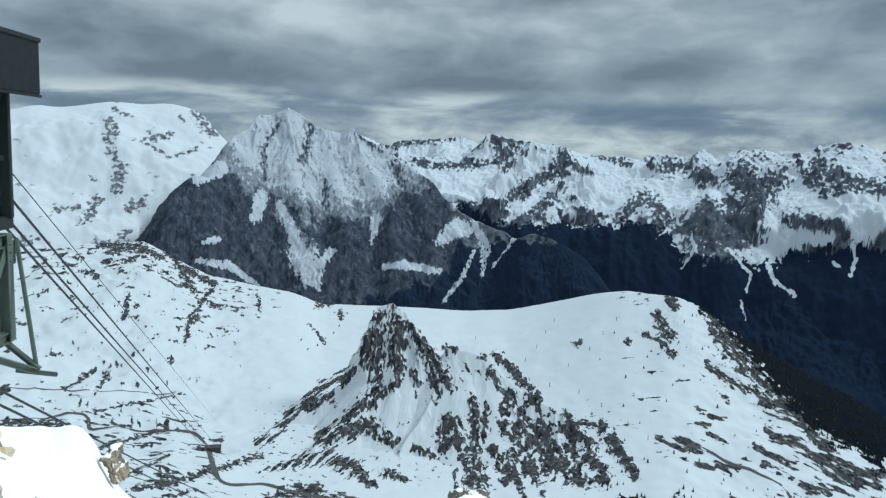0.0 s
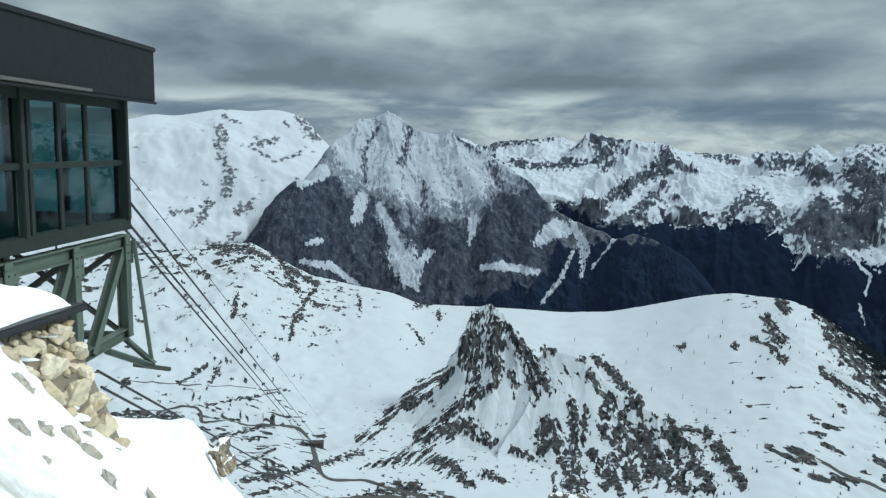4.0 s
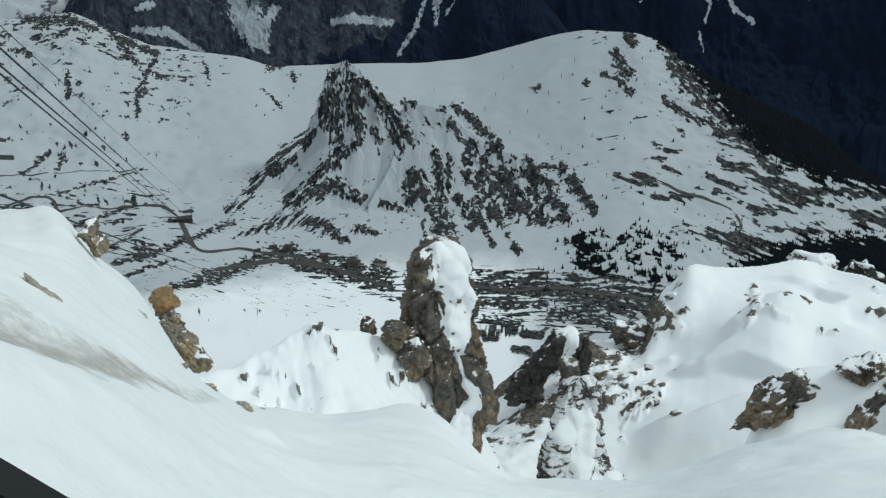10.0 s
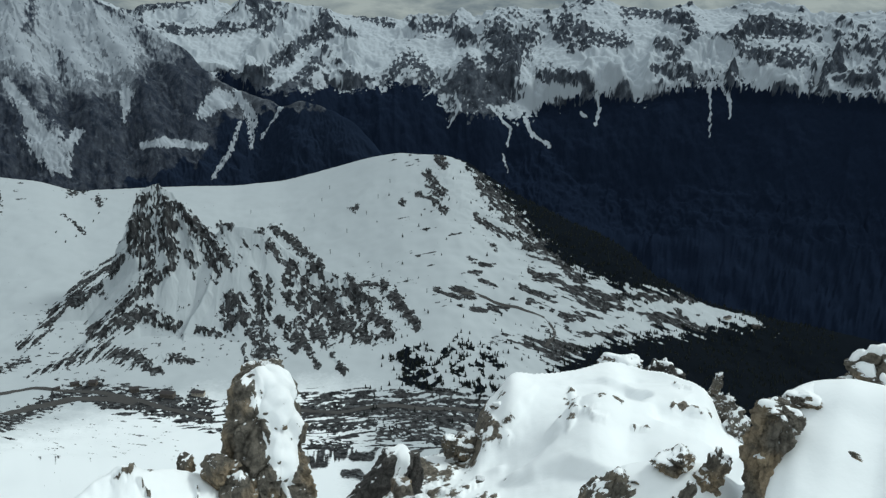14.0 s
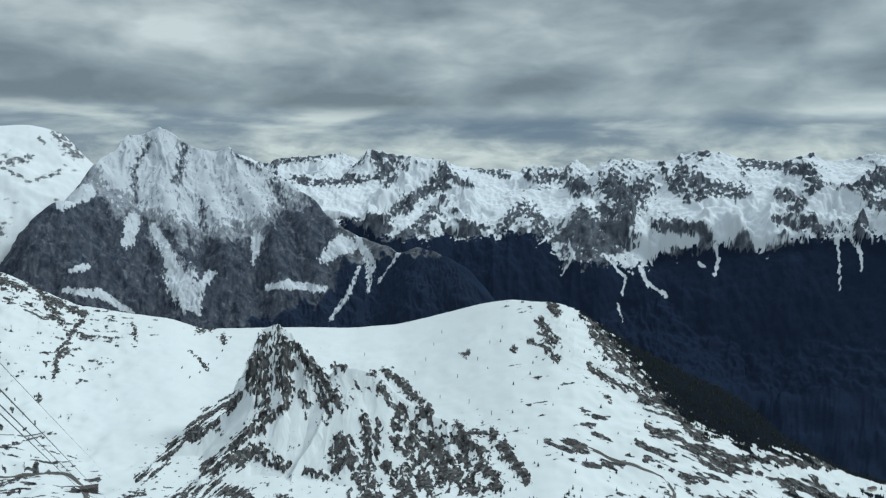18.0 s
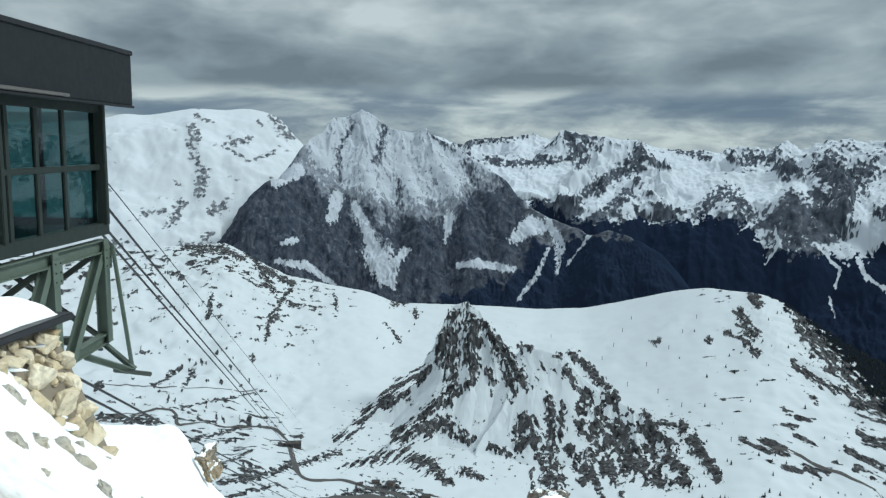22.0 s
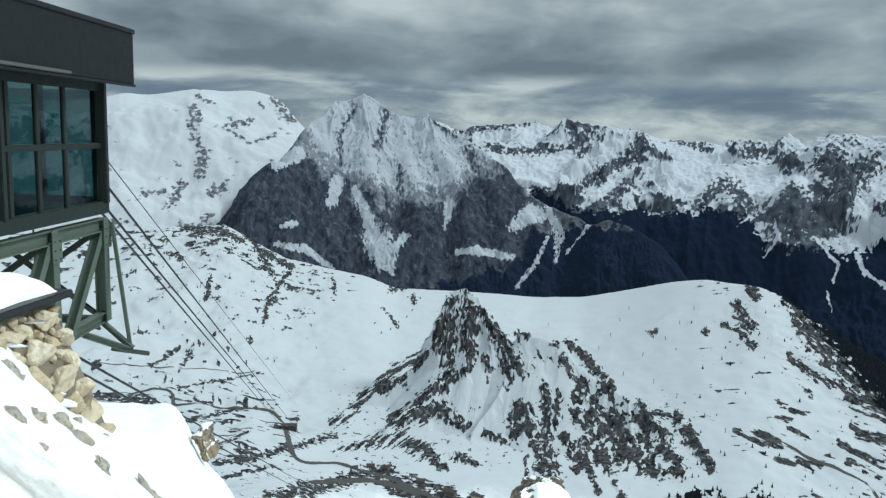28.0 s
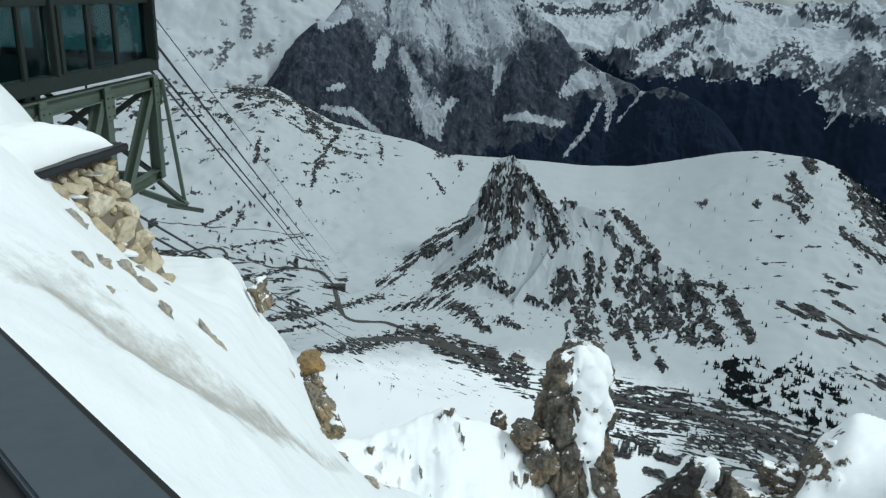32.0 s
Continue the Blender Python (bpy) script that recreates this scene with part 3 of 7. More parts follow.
SLOPE_ROCK_B = (
    ((-24.3, -23.5, 0.2), (-21.8, -23.5, 0.22), (-18.2, -22.8, 0.2), (-15.2, -22.1, 0.22)),
    ((-23.3, -24.5, 0.14), (-19.8, -24, 0.11)),
    ((-20.4, -25.9, 0.22), (-17.5, -25.9, 0.34), (-14.1, -25.1, 0.45), (-11, -24.5, 0.34)),
    ((-11.1, -25.3, 0.34), (-8, -26.3, 0.51), (-3.4, -27.8, 0.45)),
    ((-18.3, -25.5, 0.34), (-15.3, -25.5, 0.34)),
    ((-6.8, -26.2, 0.51), (-6.2, -25.9, 0.39)),
    ((-4.3, -26.4, 0.51), (-3.4, -27, 0.39)),
    ((-26.1, -20.6, 0.14), (-22, -19.9, 0.11)),
    ((-24.4, -22.6, 0.17), (-21.7, -21.6, 0.11)),
    ((3.1, -28.3, 0.23), (6.6, -28.2, 0.34), (10.1, -28.3, 0.4), (14.6, -28.8, 0.51), (18.8, -29.2, 0.63)),
    ((4.8, -30.9, 0.51), (7.4, -30.9, 0.45)),
)
SLOPE_ROCK_C = (
    ((10, -30.2, 0.34), (12.9, -29.7, 0.45), (15.2, -30.6, 0.51)),
    ((15.9, -31, 0.57), (17.8, -30.2, 0.45)),
    ((5.9, -29.7, 0.23), (9.7, -29.4, 0.23)),
    ((3.1, -29.4, 0.17), (6.8, -29.5, 0.28)),
)
FLANK_ROCK = (
    ((14.7, -10.1, 0.33), (15.1, -10.5, 0.33)),
    ((13.9, -11.3, 0.33), (14.8, -12.6, 0.42)),
    ((13.1, -12.7, 0.17), (14.4, -13.2, 0.17), (15.3, -14, 0.21)),
    ((12, -13.3, 0.21),),
    ((8.3, -13.7, 0.21), (8.7, -13.7, 0.17)),
    ((17.1, -10.2, 0.33), (18.7, -12.4, 0.67), (20.4, -13.9, 0.83), (23, -15.9, 0.67)),
    ((17.8, -11.2, 0.33), (21.7, -15, 0.58)),
    ((17.4, -14.3, 0.17), (19.7, -15.6, 0.21), (21.8, -16, 0.21)),
    ((22.8, -13.8, 0.33), (25.4, -15.8, 0.58), (27.8, -16, 0.42)),
    ((21.6, -16.3, 0.33), (24.2, -17.2, 0.5)),
    ((22, -18.2, 0.29), (24.2, -19, 0.33), (26.7, -20.1, 0.58), (28.8, -20.4, 0.33)),
)
FLANK_ROCK_B = (
    ((18.2, -17.8, 0.17), (19, -17.9, 0.17)),
    ((24.4, -21.2, 0.17), (26.5, -21.2, 0.21)),
    ((14.6, -19.7, 0.17), (16.2, -19.9, 0.42), (17.5, -20.1, 0.29)),
    ((17.5, -21.1, 0.17), (20.1, -21.1, 0.25)),
    ((21.3, -19.3, 0.21), (22.2, -19.8, 0.25), (23.9, -20.1, 0.21)),
    ((24.4, -17.6, 0.33), (26.2, -19.3, 0.33), (28.7, -20, 0.21)),
    ((18.1, -19, 0.17), (19.2, -19.4, 0.17)),
    ((21.8, -20.4, 0.17), (23.9, -20.9, 0.13)),
    ((9.1, -19.2, 0.21), (10, -19.4, 0.17)),
    ((22.1, -23.5, 0.5), (26, -23.9, 0.75)),
    ((25.8, -22.5, 0.13), (30.3, -22.2, 0.17)),
)
MEADOWS = (
    ((28.7, -19.5, 0.21), (32.9, -19.4, 0.25), (36.2, -19.6, 0.29), (38.7, -19.5, 0.33)),
    ((29.6, -20.5, 0.21), (32.8, -20.9, 0.38), (34.7, -21.3, 0.38), (35.6, -21.8, 0.33)),
    ((30.5, -19, 0.21), (34.3, -19, 0.25)),
)
LATE_SNOW = (
    ((31.1, -19.9, 0.13), (34.4, -19.7, 0.21), (37.4, -19.9, 0.21)),
    ((35, -20.9, 0.13), (37.5, -20.3, 0.25)),
    ((30.3, -22.2, 0.17), (33, -22.4, 0.17)),
    ((26.5, -21.8, 0.25), (30.5, -21, 0.21)),
    ((30, -20.5, 0.17), (31.8, -19.9, 0.13)),
)
ranges = np.concatenate([np.geomspace(300, 1150, 40)[:-1], np.linspace(1150, 1560, 105)[:-1], np.linspace(1560, 1960, 215)[:-1], np.linspace(1960, 2150, 44)[:-1], np.linspace(2150, 3400, 130)])
turns = np.concatenate([np.linspace(-46, -30, 90)[:-1], np.linspace(-30, -16, 200)[:-1], np.linspace(-16, 14, 640)[:-1], np.linspace(14, 40, 330)[:-1], np.linspace(40, 52, 60)])
A, R = np.meshgrid(turns, ranges)
X, Y, Z = basin(A, R)
up_t = step(0.0, 1.0, (R - along(A, FOOT_R)) / (along(A, CREST_R) - along(A, FOOT_R)))
rough_here = 0.35 + 0.9 * step(-10, -24, A) + 0.8 * step(13, 22, A)
Z = Z + rough_here * (16 * fbm(X / 240, Y / 240, 4, 21) * step(300, 900, R) + 3.5 * fbm(X / 55, Y / 55, 2, 25)) * (1 - 0.7 * step(0.9, 1.0, up_t))
knobs = step(0.62, 0.92, up_t) * (step(-13, -20, A) + step(12, 17, A)) * (1 - 0.5 * step(0.97, 1.0, up_t))
Z = Z + 16 * (ridged(X / 90, Y / 60, 4, 27) - 0.5) * knobs
P, S, D = massif(X, Y, SPINES, 0.98, 0.0004, wander=5.0, lip=6.0, fray=0.0)
B, _, _ = massif(X, Y, BLOCK, 2.4, 0.0, wander=9.0, scale=45.0, seed=13, fray=0.3)
P = np.maximum(P, B)
gully = ridged(S / 42 + 0.25 * fbm(X / 40, Y / 40, 2, 29), D / 210, 3, 31)
rib = ridged(S / 15 + 0.4 * fbm(X / 25, Y / 25, 2, 33), D / 80, 4, 35)
rise = np.clip((P - Z) / 45, 0, 1)
P = P + rise * (5 * (gully - 0.62)) * step(0, 14, D) + 1.2 * fbm(X / 14, Y / 14, 3, 39) * rise * step(60, 10, D)
peak = step(-4, 10, P - Z)
Z = np.maximum(Z, P)
EL = np.degrees(np.arctan2(Z - EYE, R))
ribbed = strokes(A, EL, PYRAMID_ROCK + PYRAMID_ROCK_B, 0.20, 0.45)
Z = Z + (0.4 + 0.6 * peak * rise) * (5 * step(-0.4, 0.4, ribbed) + (10 * (ridged(X / 20, Y / 20, 4, 43) - 0.5) + 5 * (rib - 0.55)) * step(-0.4, 0.2, ribbed))
steep, _ = slope_of(X, Y, Z)


def bared(n, level, gain=1.3):
    """Bare ground where a noise stands above a level."""
    return 0.5 + gain * (n - level)


def only(m, where):
    return 0.5 + (m - 0.5) * where - 0.45 * (1 - where)


streak = fbm((X + 0.5 * Y) / 12, (Y - 0.5 * X) / 52, 4, 51)
sidelong = fbm(X / 75, Y / 15, 4, 53)
blot = fbm(X / 60, Y / 60, 4, 55)
speckle = fbm(X / 13, Y / 13, 3, 56)
# solid rock buttresses on the pyramid's far side
EAST_ROCK = (
    ((3.2, -18.0, 0.24), (3.4, -19.7, 0.59), (4.8, -21.4, 0.78), (6.1, -23.0, 0.55)),
    ((5.4, -18.2, 0.27), (6.5, -19.7, 0.35), (7.2, -22.8, 0.31)),
    ((7.1, -18.9, 0.35), (8.2, -20.5, 0.51), (8.5, -22.7, 0.55)),
    ((9.1, -20.2, 0.35), (10.1, -21.6, 0.43), (10.7, -22.4, 0.27)),
    ((-0.8, -20.0, 0.43), (-1.6, -21.2, 0.35)),
    ((0.9, -19.1, 0.24), (0.9, -21.6, 0.47), (0.7, -24.5, 0.47)),
    ((2.3, -21.5, 0.24), (3.5, -22.9, 0.47)),
    ((-3.8, -13.9, 0.31), (-2.2, -15.9, 0.43), (-1.7, -17.7, 0.43)),
    ((1.2, -15.1, 0.20), (2.3, -16.5, 0.27), (3.1, -17.8, 0.31)),
    ((1.8, -18.5, 0.20), (1.7, -19.6, 0.20)),
    ((4.2, -23.5, 0.24), (5.2, -25.1, 0.20)),
)
# the pyramid: rock on ribs and steep sides, snow down the gullies
ray_turn, ray_long = np.arctan2(A + 5.6, -9.5 - EL), np.hypot(A + 5.6, EL + 9.5)
below_top = step(3.5, 7.0, ray_long)
splinter = below_top * fbm(ray_turn * 20 + 0.5 * fbm(A / 0.9, EL / 0.9, 3, 45), ray_long / 1.1, 4, 47, 0.62) + (1 - below_top) * fbm(A / 0.5 + 0.2 * EL, EL / 0.9, 4, 47, 0.62)
crumb = fbm(X / 9, Y / 9, 3, 48, 0.6)
thin = below_top * fbm(ray_turn * 40 + 0.6 * fbm(A / 0.5, EL / 0.5, 2, 44), ray_long / 0.55, 3, 46, 0.6) + (1 - below_top) * fbm(A / 0.22, EL / 0.3, 3, 46, 0.6)
crag = 0.57 + 0.08 * step(2, 5, A) - 0.13 * (1 - below_top) + 0.46 * np.clip(ribbed, -1.0, 0.5) + 0.36 * splinter + 0.56 * thin + 0.20 * crumb + 0.06 * np.clip(steep - 1.6, -1.0, 1.0)
slide = fbm((0.86 * A + 0.52 * EL) / 1.7, (0.52 * A - 0.86 * EL) / 0.24, 4, 42, 0.62)
crag = crag + step(-7.0, -9.0, A) * (0.85 * slide - 0.36 * splinter - 0.56 * thin - 0.02)
near_rib = step(-1.6, -0.7, ribbed)
bare = np.where(ribbed > -1.6, 0.05 + (crag - 0.05) * near_rib, 0.05)
bare = np.maximum(bare, only(bared(0.7 * splinter + 0.5 * blot + 0.3 * crumb, 0.62), np.maximum(peak * rise ** 0.5, 0.0)))
buttress = strokes(A, EL, EAST_ROCK, 0.18, 0.4, 913)
bare = np.maximum(bare, np.where(buttress > -1.0, 0.52 + 0.55 * np.clip(buttress, -1.0, 0.35) + 0.50 * splinter + 0.55 * thin, 0.05))
lines = strokes(A, EL, SLOPE_ROCK + SLOPE_ROCK_B + SLOPE_ROCK_C, 0.20, 0.5, 907)
lean = fbm((A - 0.9 * EL) / 0.9, (EL + 0.75 * A) / 0.22, 4, 57, 0.62)
level_bands = fbm((A - 0.3 * EL) / 1.7, (EL + 0.28 * A) / 0.30, 4, 60, 0.58)
lean = lean + (level_bands - lean) * step(-15.5, -17.5, EL)
sides = strokes(A, EL, FLANK_ROCK + FLANK_ROCK_B, 0.22, 0.5, 909)
bare = np.maximum(bare, 0.5 + 0.5 * np.clip(lines, -1, 0.6) + 0.75 * fbm(X / 11 + Y / 60, Y / 11, 4, 49, 0.6) * step(-1.0, -0.5, lines))
apron = np.exp(-np.clip(along(A, [(-30, 400), (-15, 30), (12, 40), (20, 400)]) + 0 * R, 0, 400) / 60) * (1 - peak) * step(1450, 1600, R) * (1 - step(1900, 2050, R))
bare = np.maximum(bare, only(bared(speckle + 0.35 * sidelong, 0.42), apron))
# left slope: crest rocks, long streaks, a few dark lines
left = step(-9, -20, A)
arc = np.abs(fbm(X / 260, Y / 200, 3, 62) + 0.15 * fbm(X / 30, Y / 30, 3, 63))
bare = np.maximum(bare, only(bared(0.9 * fbm(X / 44, Y / 30, 4, 64) + 0.5 * blot + 0.3 * speckle, 0.34), left * step(0.74, 0.86, up_t)))
bare = np.maximum(bare, only(0.5 + 4.0 * (0.055 + 0.10 * np.clip(speckle, -0.5, 0.6) - arc), left * step(0.25, 0.45, up_t) * step(-0.15, 0.1, blot)))
bare = np.maximum(bare, only(bared(0.7 * streak + 0.5 * blot + 0.25 * fbm(X / 140, Y / 140, 2, 54), 0.56), step(-11, -17, A) * step(1250, 1400, R) * (0.6 + 0.4 * step(-16, -25, A))))
bare = np.maximum(bare, only(bared(0.7 * sidelong + 0.4 * blot + 0.3 * speckle, 0.36), step(-14, -19, A) * step(0.06, 0.0, up_t) * step(1350, 1500, R)))
bare = np.maximum(bare, bared(0.8 * speckle + 0.6 * blot, 1.12) * step(1500, 1600, R))
# right flank: outcrops and dark ground that has melted out
bare = np.maximum(bare, np.where(sides > -1.5, 0.53 + 0.52 * np.clip(sides, -0.9, 0.45) + 0.60 * lean, 0.05))
bare = np.maximum(bare, only(bared(0.9 * lean + 0.45 * blot + 0.3 * speckle, 0.62), step(15.5, 18.5, A) * step(0.45, 0.7, up_t)))
bare = np.maximum(bare, only(bared(0.6 * sidelong + 0.7 * blot + 0.25 * speckle, 0.66), step(7, 13, A) * step(0.02, 0.1, up_t)))
bare = np.maximum(bare, only(bared(0.6 * lean + 0.6 * blot + 0.25 * speckle, 0.58 - 0.30 * step(23, 29, A)), step(18, 23, A) * step(-16.5, -18.5, EL)))
bare = np.maximum(bare, 0.5 + 0.6 * np.clip(strokes(A, EL, MEADOWS, 0.3, 0.7, 911), -1, 0.6) + 0.5 * lean)
# stony foot beside the road
foot = np.exp(-((R - along(A, FOOT_R) + 10) / 90.0) ** 2) * step(-15, -10, A)
bare = np.maximum(bare, only(bared(0.9 * fbm(X / 55, Y / 11, 4, 61) + 0.3 * speckle, 0.02 - 0.12 * step(2, 10, A)), step(0.35, 0.7, foot)))
bare = np.maximum(bare, only(bared(0.9 * fbm(X / 60, Y / 12, 4, 65), 0.22), step(-4, 3, A) * step(950, 1050, R) * (1 - step(1400, 1450, R))))
bare = np.maximum(bare, only(bared(0.9 * fbm((X - 0.4 * Y) / 34, (0.4 * X + Y) / 8, 4, 69), 0.55), step(850, 950, R) * (1 - step(1350, 1500, R)) * step(-4, -7, A)))
# woods: the back of the crest, the shoulder and the valley side
clump = 0.6 * blot + 0.6 * fbm(X / 24, Y / 24, 3, 71)
wood_edge = along(A, [(15, -9), (18.5, -11.6), (21.5, -14.6), (23.5, -16.6), (26, -18.0), (28.7, -19.0), (32, -19.0), (36, -18.9), (38, -19.2), (40, -22), (52, -24)])
low_edge = along(A, [(15, -40), (20, -38), (23, -26), (26, -23.9), (29, -22.6), (33, -22.0), (36, -21.1), (38.2, -20.5), (52, -19)])
wood = 0.5 + 0.8 * (0.5 * clump + 1.0 * lean + np.maximum(EL - wood_edge, 1.1 * (low_edge - EL)))
wood = np.where(A < 15, 0.0, wood)
wood = np.maximum(wood, only(0.5 + 1.2 * (clump + 0.4 * speckle - 0.12), step(8.5, 12, A) * (1 - step(18, 22, A)) * step(1385, 1430, R) * (1 - step(1540, 1640, R))))
late = strokes(A, EL, LATE_SNOW, 0.3, 0.7, 915)
bare = np.where(late > -0.3, np.minimum(bare, 0.42 - 0.5 * late), bare)
wood = np.where(R > along(A, CREST_R) + 22, 0.95, wood) * step(1150, 1300, R)
# Sunlit lower basin: the snow is painted whiter below the cloud shade's edge.
sunlit_map = step(-24.8, -28.2, EL + 0.5 * blot) * step(12, 5, A)
pass_land = sheet("ground_pass", X, Y, Z, MID, [("sunlit", sunlit_map), ("rock", np.clip(bare, 0, 1)), ("forest", np.clip(wood, 0, 1))])
tagged(pass_land, "snow-covered mountain pass with bare rock streaks and a rocky pyramid", "ground", kind="structure")
PASS_A, PASS_R, PASS_Z, PASS_WOOD = A[0], R[:, 0], Z, wood


def pass_height(az, r):
    """The pass land's height in one direction."""
    col = min(int(np.searchsorted(PASS_A, az)), len(PASS_A) - 1)
    return float(np.interp(r, PASS_R, PASS_Z[:, col]))


def pass_point(az, el):
    """Where a line of sight first meets the pass land."""
    col = min(int(np.searchsorted(PASS_A, az)), len(PASS_A) - 1)
    over = EYE + PASS_R * math.tan(math.radians(el)) - PASS_Z[:, col]
    hits = np.nonzero((over <= 0) & (PASS_R > 700))[0]
    i = int(hits[0]) if len(hits) else int(np.argmin(np.abs(over)))
    r = PASS_R[i]
    if 0 < i and over[i - 1] > 0 >= over[i]:
        r = PASS_R[i - 1] + (PASS_R[i] - PASS_R[i - 1]) * over[i - 1] / (over[i - 1] - over[i])
    return Vector((r * math.sin(math.radians(az)), r * math.cos(math.radians(az)), pass_height(az, r)))


# ---- the great face behind the pass ----
CREST = [polar(*p) for p in ((-17.0, 0.4, 3750), (-16.2, 0.9, 3800), (-15.4, 1.95, 3850), (-14.3, 2.0, 3870), (-13.35, 2.6, 3880), (-12.1, 1.65, 3880), (-11.3, 1.25, 3870), (-10.5, 1.05, 3860), (-9.6, 0.95, 3855), (-8.8, 1.3, 3850),
                             (-8.1, 0.7, 3830), (-7.5, 0.45, 3820), (-6.3, -0.15, 3790), (-4.6, -1.2, 3740), (-3.0, -2.4, 3690), (-1.7, -3.6, 3640), (-0.5, -4.6, 3590), (2.0, -5.5, 3500), (3.4, -6.2, 3450), (4.8, -5.75, 3400), (7.5, -6.9, 3350), (11, -10, 3300))]
RIBS = [
    CREST,
    [polar(*p) for p in ((-17.0, 0.4, 3750), (-18.3, -1.0, 3640), (-19.0, -2.25, 3560), (-19.6, -1.95, 3520), (-20.6, -2.9, 3480), (-21.4, -4.7, 3450), (-22.4, -7.0, 3430), (-24, -9.5, 3400))],
    [polar(*p) for p in ((-19.6, -1.95, 3520), (-19.3, -5.0, 3400), (-18.6, -8.5, 3300), (-18, -12, 3200))],
    [polar(*p) for p in ((-21.0, -4.0, 3460), (-21.4, -7.5, 3350), (-21, -11, 3250))],
    [polar(*p) for p in ((-15.4, 1.95, 3850), (-16.0, -1.6, 3640), (-16.3, -5.0, 3440), (-16, -11, 3220))],
    [polar(*p) for p in ((-13.35, 2.6, 3880), (-13.0, -0.6, 3700), (-12.4, -3.2, 3540), (-11.6, -6.5, 3370), (-11, -12, 3190))],
    [polar(*p) for p in ((-10.5, 1.05, 3860), (-9.8, -2.2, 3640), (-8.9, -5.5, 3430), (-8.2, -12, 3190))],
    [polar(*p) for p in ((-8.8, 1.3, 3850), (-7.1, -1.8, 3660), (-5.7, -4.6, 3480), (-5.2, -7.5, 3330), (-5, -12, 3190))],
    [polar(*p) for p in ((-4.6, -1.2, 3740), (-3.4, -3.8, 3560), (-2.6, -7.2, 3370), (-2.2, -12, 3190))],
    [polar(*p) for p in ((-1.7, -3.6, 3640), (-0.4, -6.6, 3420), (0.6, -11, 3230))],
    [polar(*p) for p in ((2.0, -5.5, 3500), (2.8, -8.5, 3340), (3.6, -12.5, 3200))],
    [polar(*p) for p in ((4.8, -5.75, 3400), (6.0, -9, 3280), (7, -13, 3180))],
]
ranges = np.concatenate([np.linspace(3020, 3960, 300), np.linspace(3970, 4200, 20)])
A, R, X, Y = fan(-27, 14, 720, ranges)
Z, S, D = massif(X, Y, RIBS, 1.42, 0.00022, 22.0, 150.0, 101)
flute = ridged(S / 46 + 0.5 * fbm(X / 70, Y / 70, 3, 103), D / 220, 4, 107)
small = ridged(X / 46 + 0.6 * fbm(X / 60, Y / 60, 2, 105), Y / 60, 4, 111)
low_face = step(0.4, -0.8, np.degrees(np.arctan2(Z, R)))
for _ in range(3):  # broad, blunt buttresses
    wide = np.cumsum(np.pad(Z, ((0, 0), (9, 8)), mode="edge"), axis=1)
    mean = (wide[:, 16:] - np.pad(wide, ((0, 0), (1, 0)))[:, :-17]) / 17
    Z = Z + 0.75 * low_face * (mean[:, :Z.shape[1]] - Z)
top = step(-4.5, -2.5, np.degrees(np.arctan2(Z, R)))
Z = Z + ((15 - 5 * top) * (flute - 0.6) + (20 - 6 * top) * (small - 0.55)) * step(0, 40, D) + 46 * (ridged(X / 150 + 0.3 * fbm(X / 90, Y / 90, 3, 119), Y / 120, 5, 115) - 0.55) * step(10, 110, D)
Z = np.maximum(Z, -1250 + 30 * fbm(X / 100, Y / 100, 3, 116))
steep, _ = slope_of(X, Y, Z)
EL = np.degrees(np.arctan2(Z - EYE, R))
ragged = fbm(A / 1.7, EL / 1.7, 4, 123)
SNOWLINE = [(-27, -7.5), (-22.2, -4.5), (-21.1, -2.0), (-19.3, -0.6), (-18.2, -0.8), (-17.2, -2.4), (-15.6, -3.6), (-13.1, -5.2), (-10.6, -5.5), (-6.6, -5.4), (-4.4, -3.0), (-2.2, -2.7), (-1.1, -4.0), (0.6, -4.2), (3.9, -5.5), (14, -6)]
couloir = fbm((A + 0.25 * EL) / 0.42 + 0.4 * ragged, EL / 2.4, 4, 129, 0.6)
over_line = EL - along(A, SNOWLINE) + 0.9 * ragged + 1.1 * couloir
n1 = fbm(A / 0.19 + 0.5 * EL, EL / 0.34, 4, 125, 0.62)
seams = ridged((0.8 * A + 0.6 * EL) / 1.1, (0.8 * EL - 0.6 * A) / 2.4, 4, 127)
FACE_SNOW = (
    ((-13.9, -4.3, 0.28), (-12.8, -6.3, 0.56), (-12.2, -8, 1.26), (-11.7, -9.1, 1.12), (-11, -10.5, 0.17)),
    ((-10.1, -7.7, 0.34), (-11.1, -8.8, 0.42)),
    ((-15.2, -3.8, 0.45), (-15.5, -5.3, 0.51)),
    ((-19.2, -7.1, 0.16), (-18.2, -6.9, 0.3)),
    ((-19.5, -8.4, 0.22), (-17.3, -8.8, 0.34), (-15.4, -10.2, 0.17)),
    ((-0.9, -5.6, 0.67), (-2.1, -6.8, 0.45)),
    ((-0.2, -5.8, 0.56), (-1.6, -6.3, 0.56)),
    ((-6.3, -8.8, 0.22), (-4.9, -8.6, 0.39), (-2.1, -9, 0.28)),
    ((0.1, -4.5, 0.17), (0.6, -5.9, 0.28), (1.3, -7.2, 0.45), (1.1, -9.2, 0.17)),
    ((0.4, -7.5, 0.17), (-0.4, -9.5, 0.22), (-1.8, -11.3, 0.14)),
    ((3.4, -6.4, 0.11), (1.8, -8.6, 0.11)),
    ((-6.9, -5.2, 0.45), (-7.2, -7.1, 0.11)),
)
FACE_SNOW_B = (
    ((-19.4, -2.4, 0.7), (-18.1, -1.9, 0.62)),
)
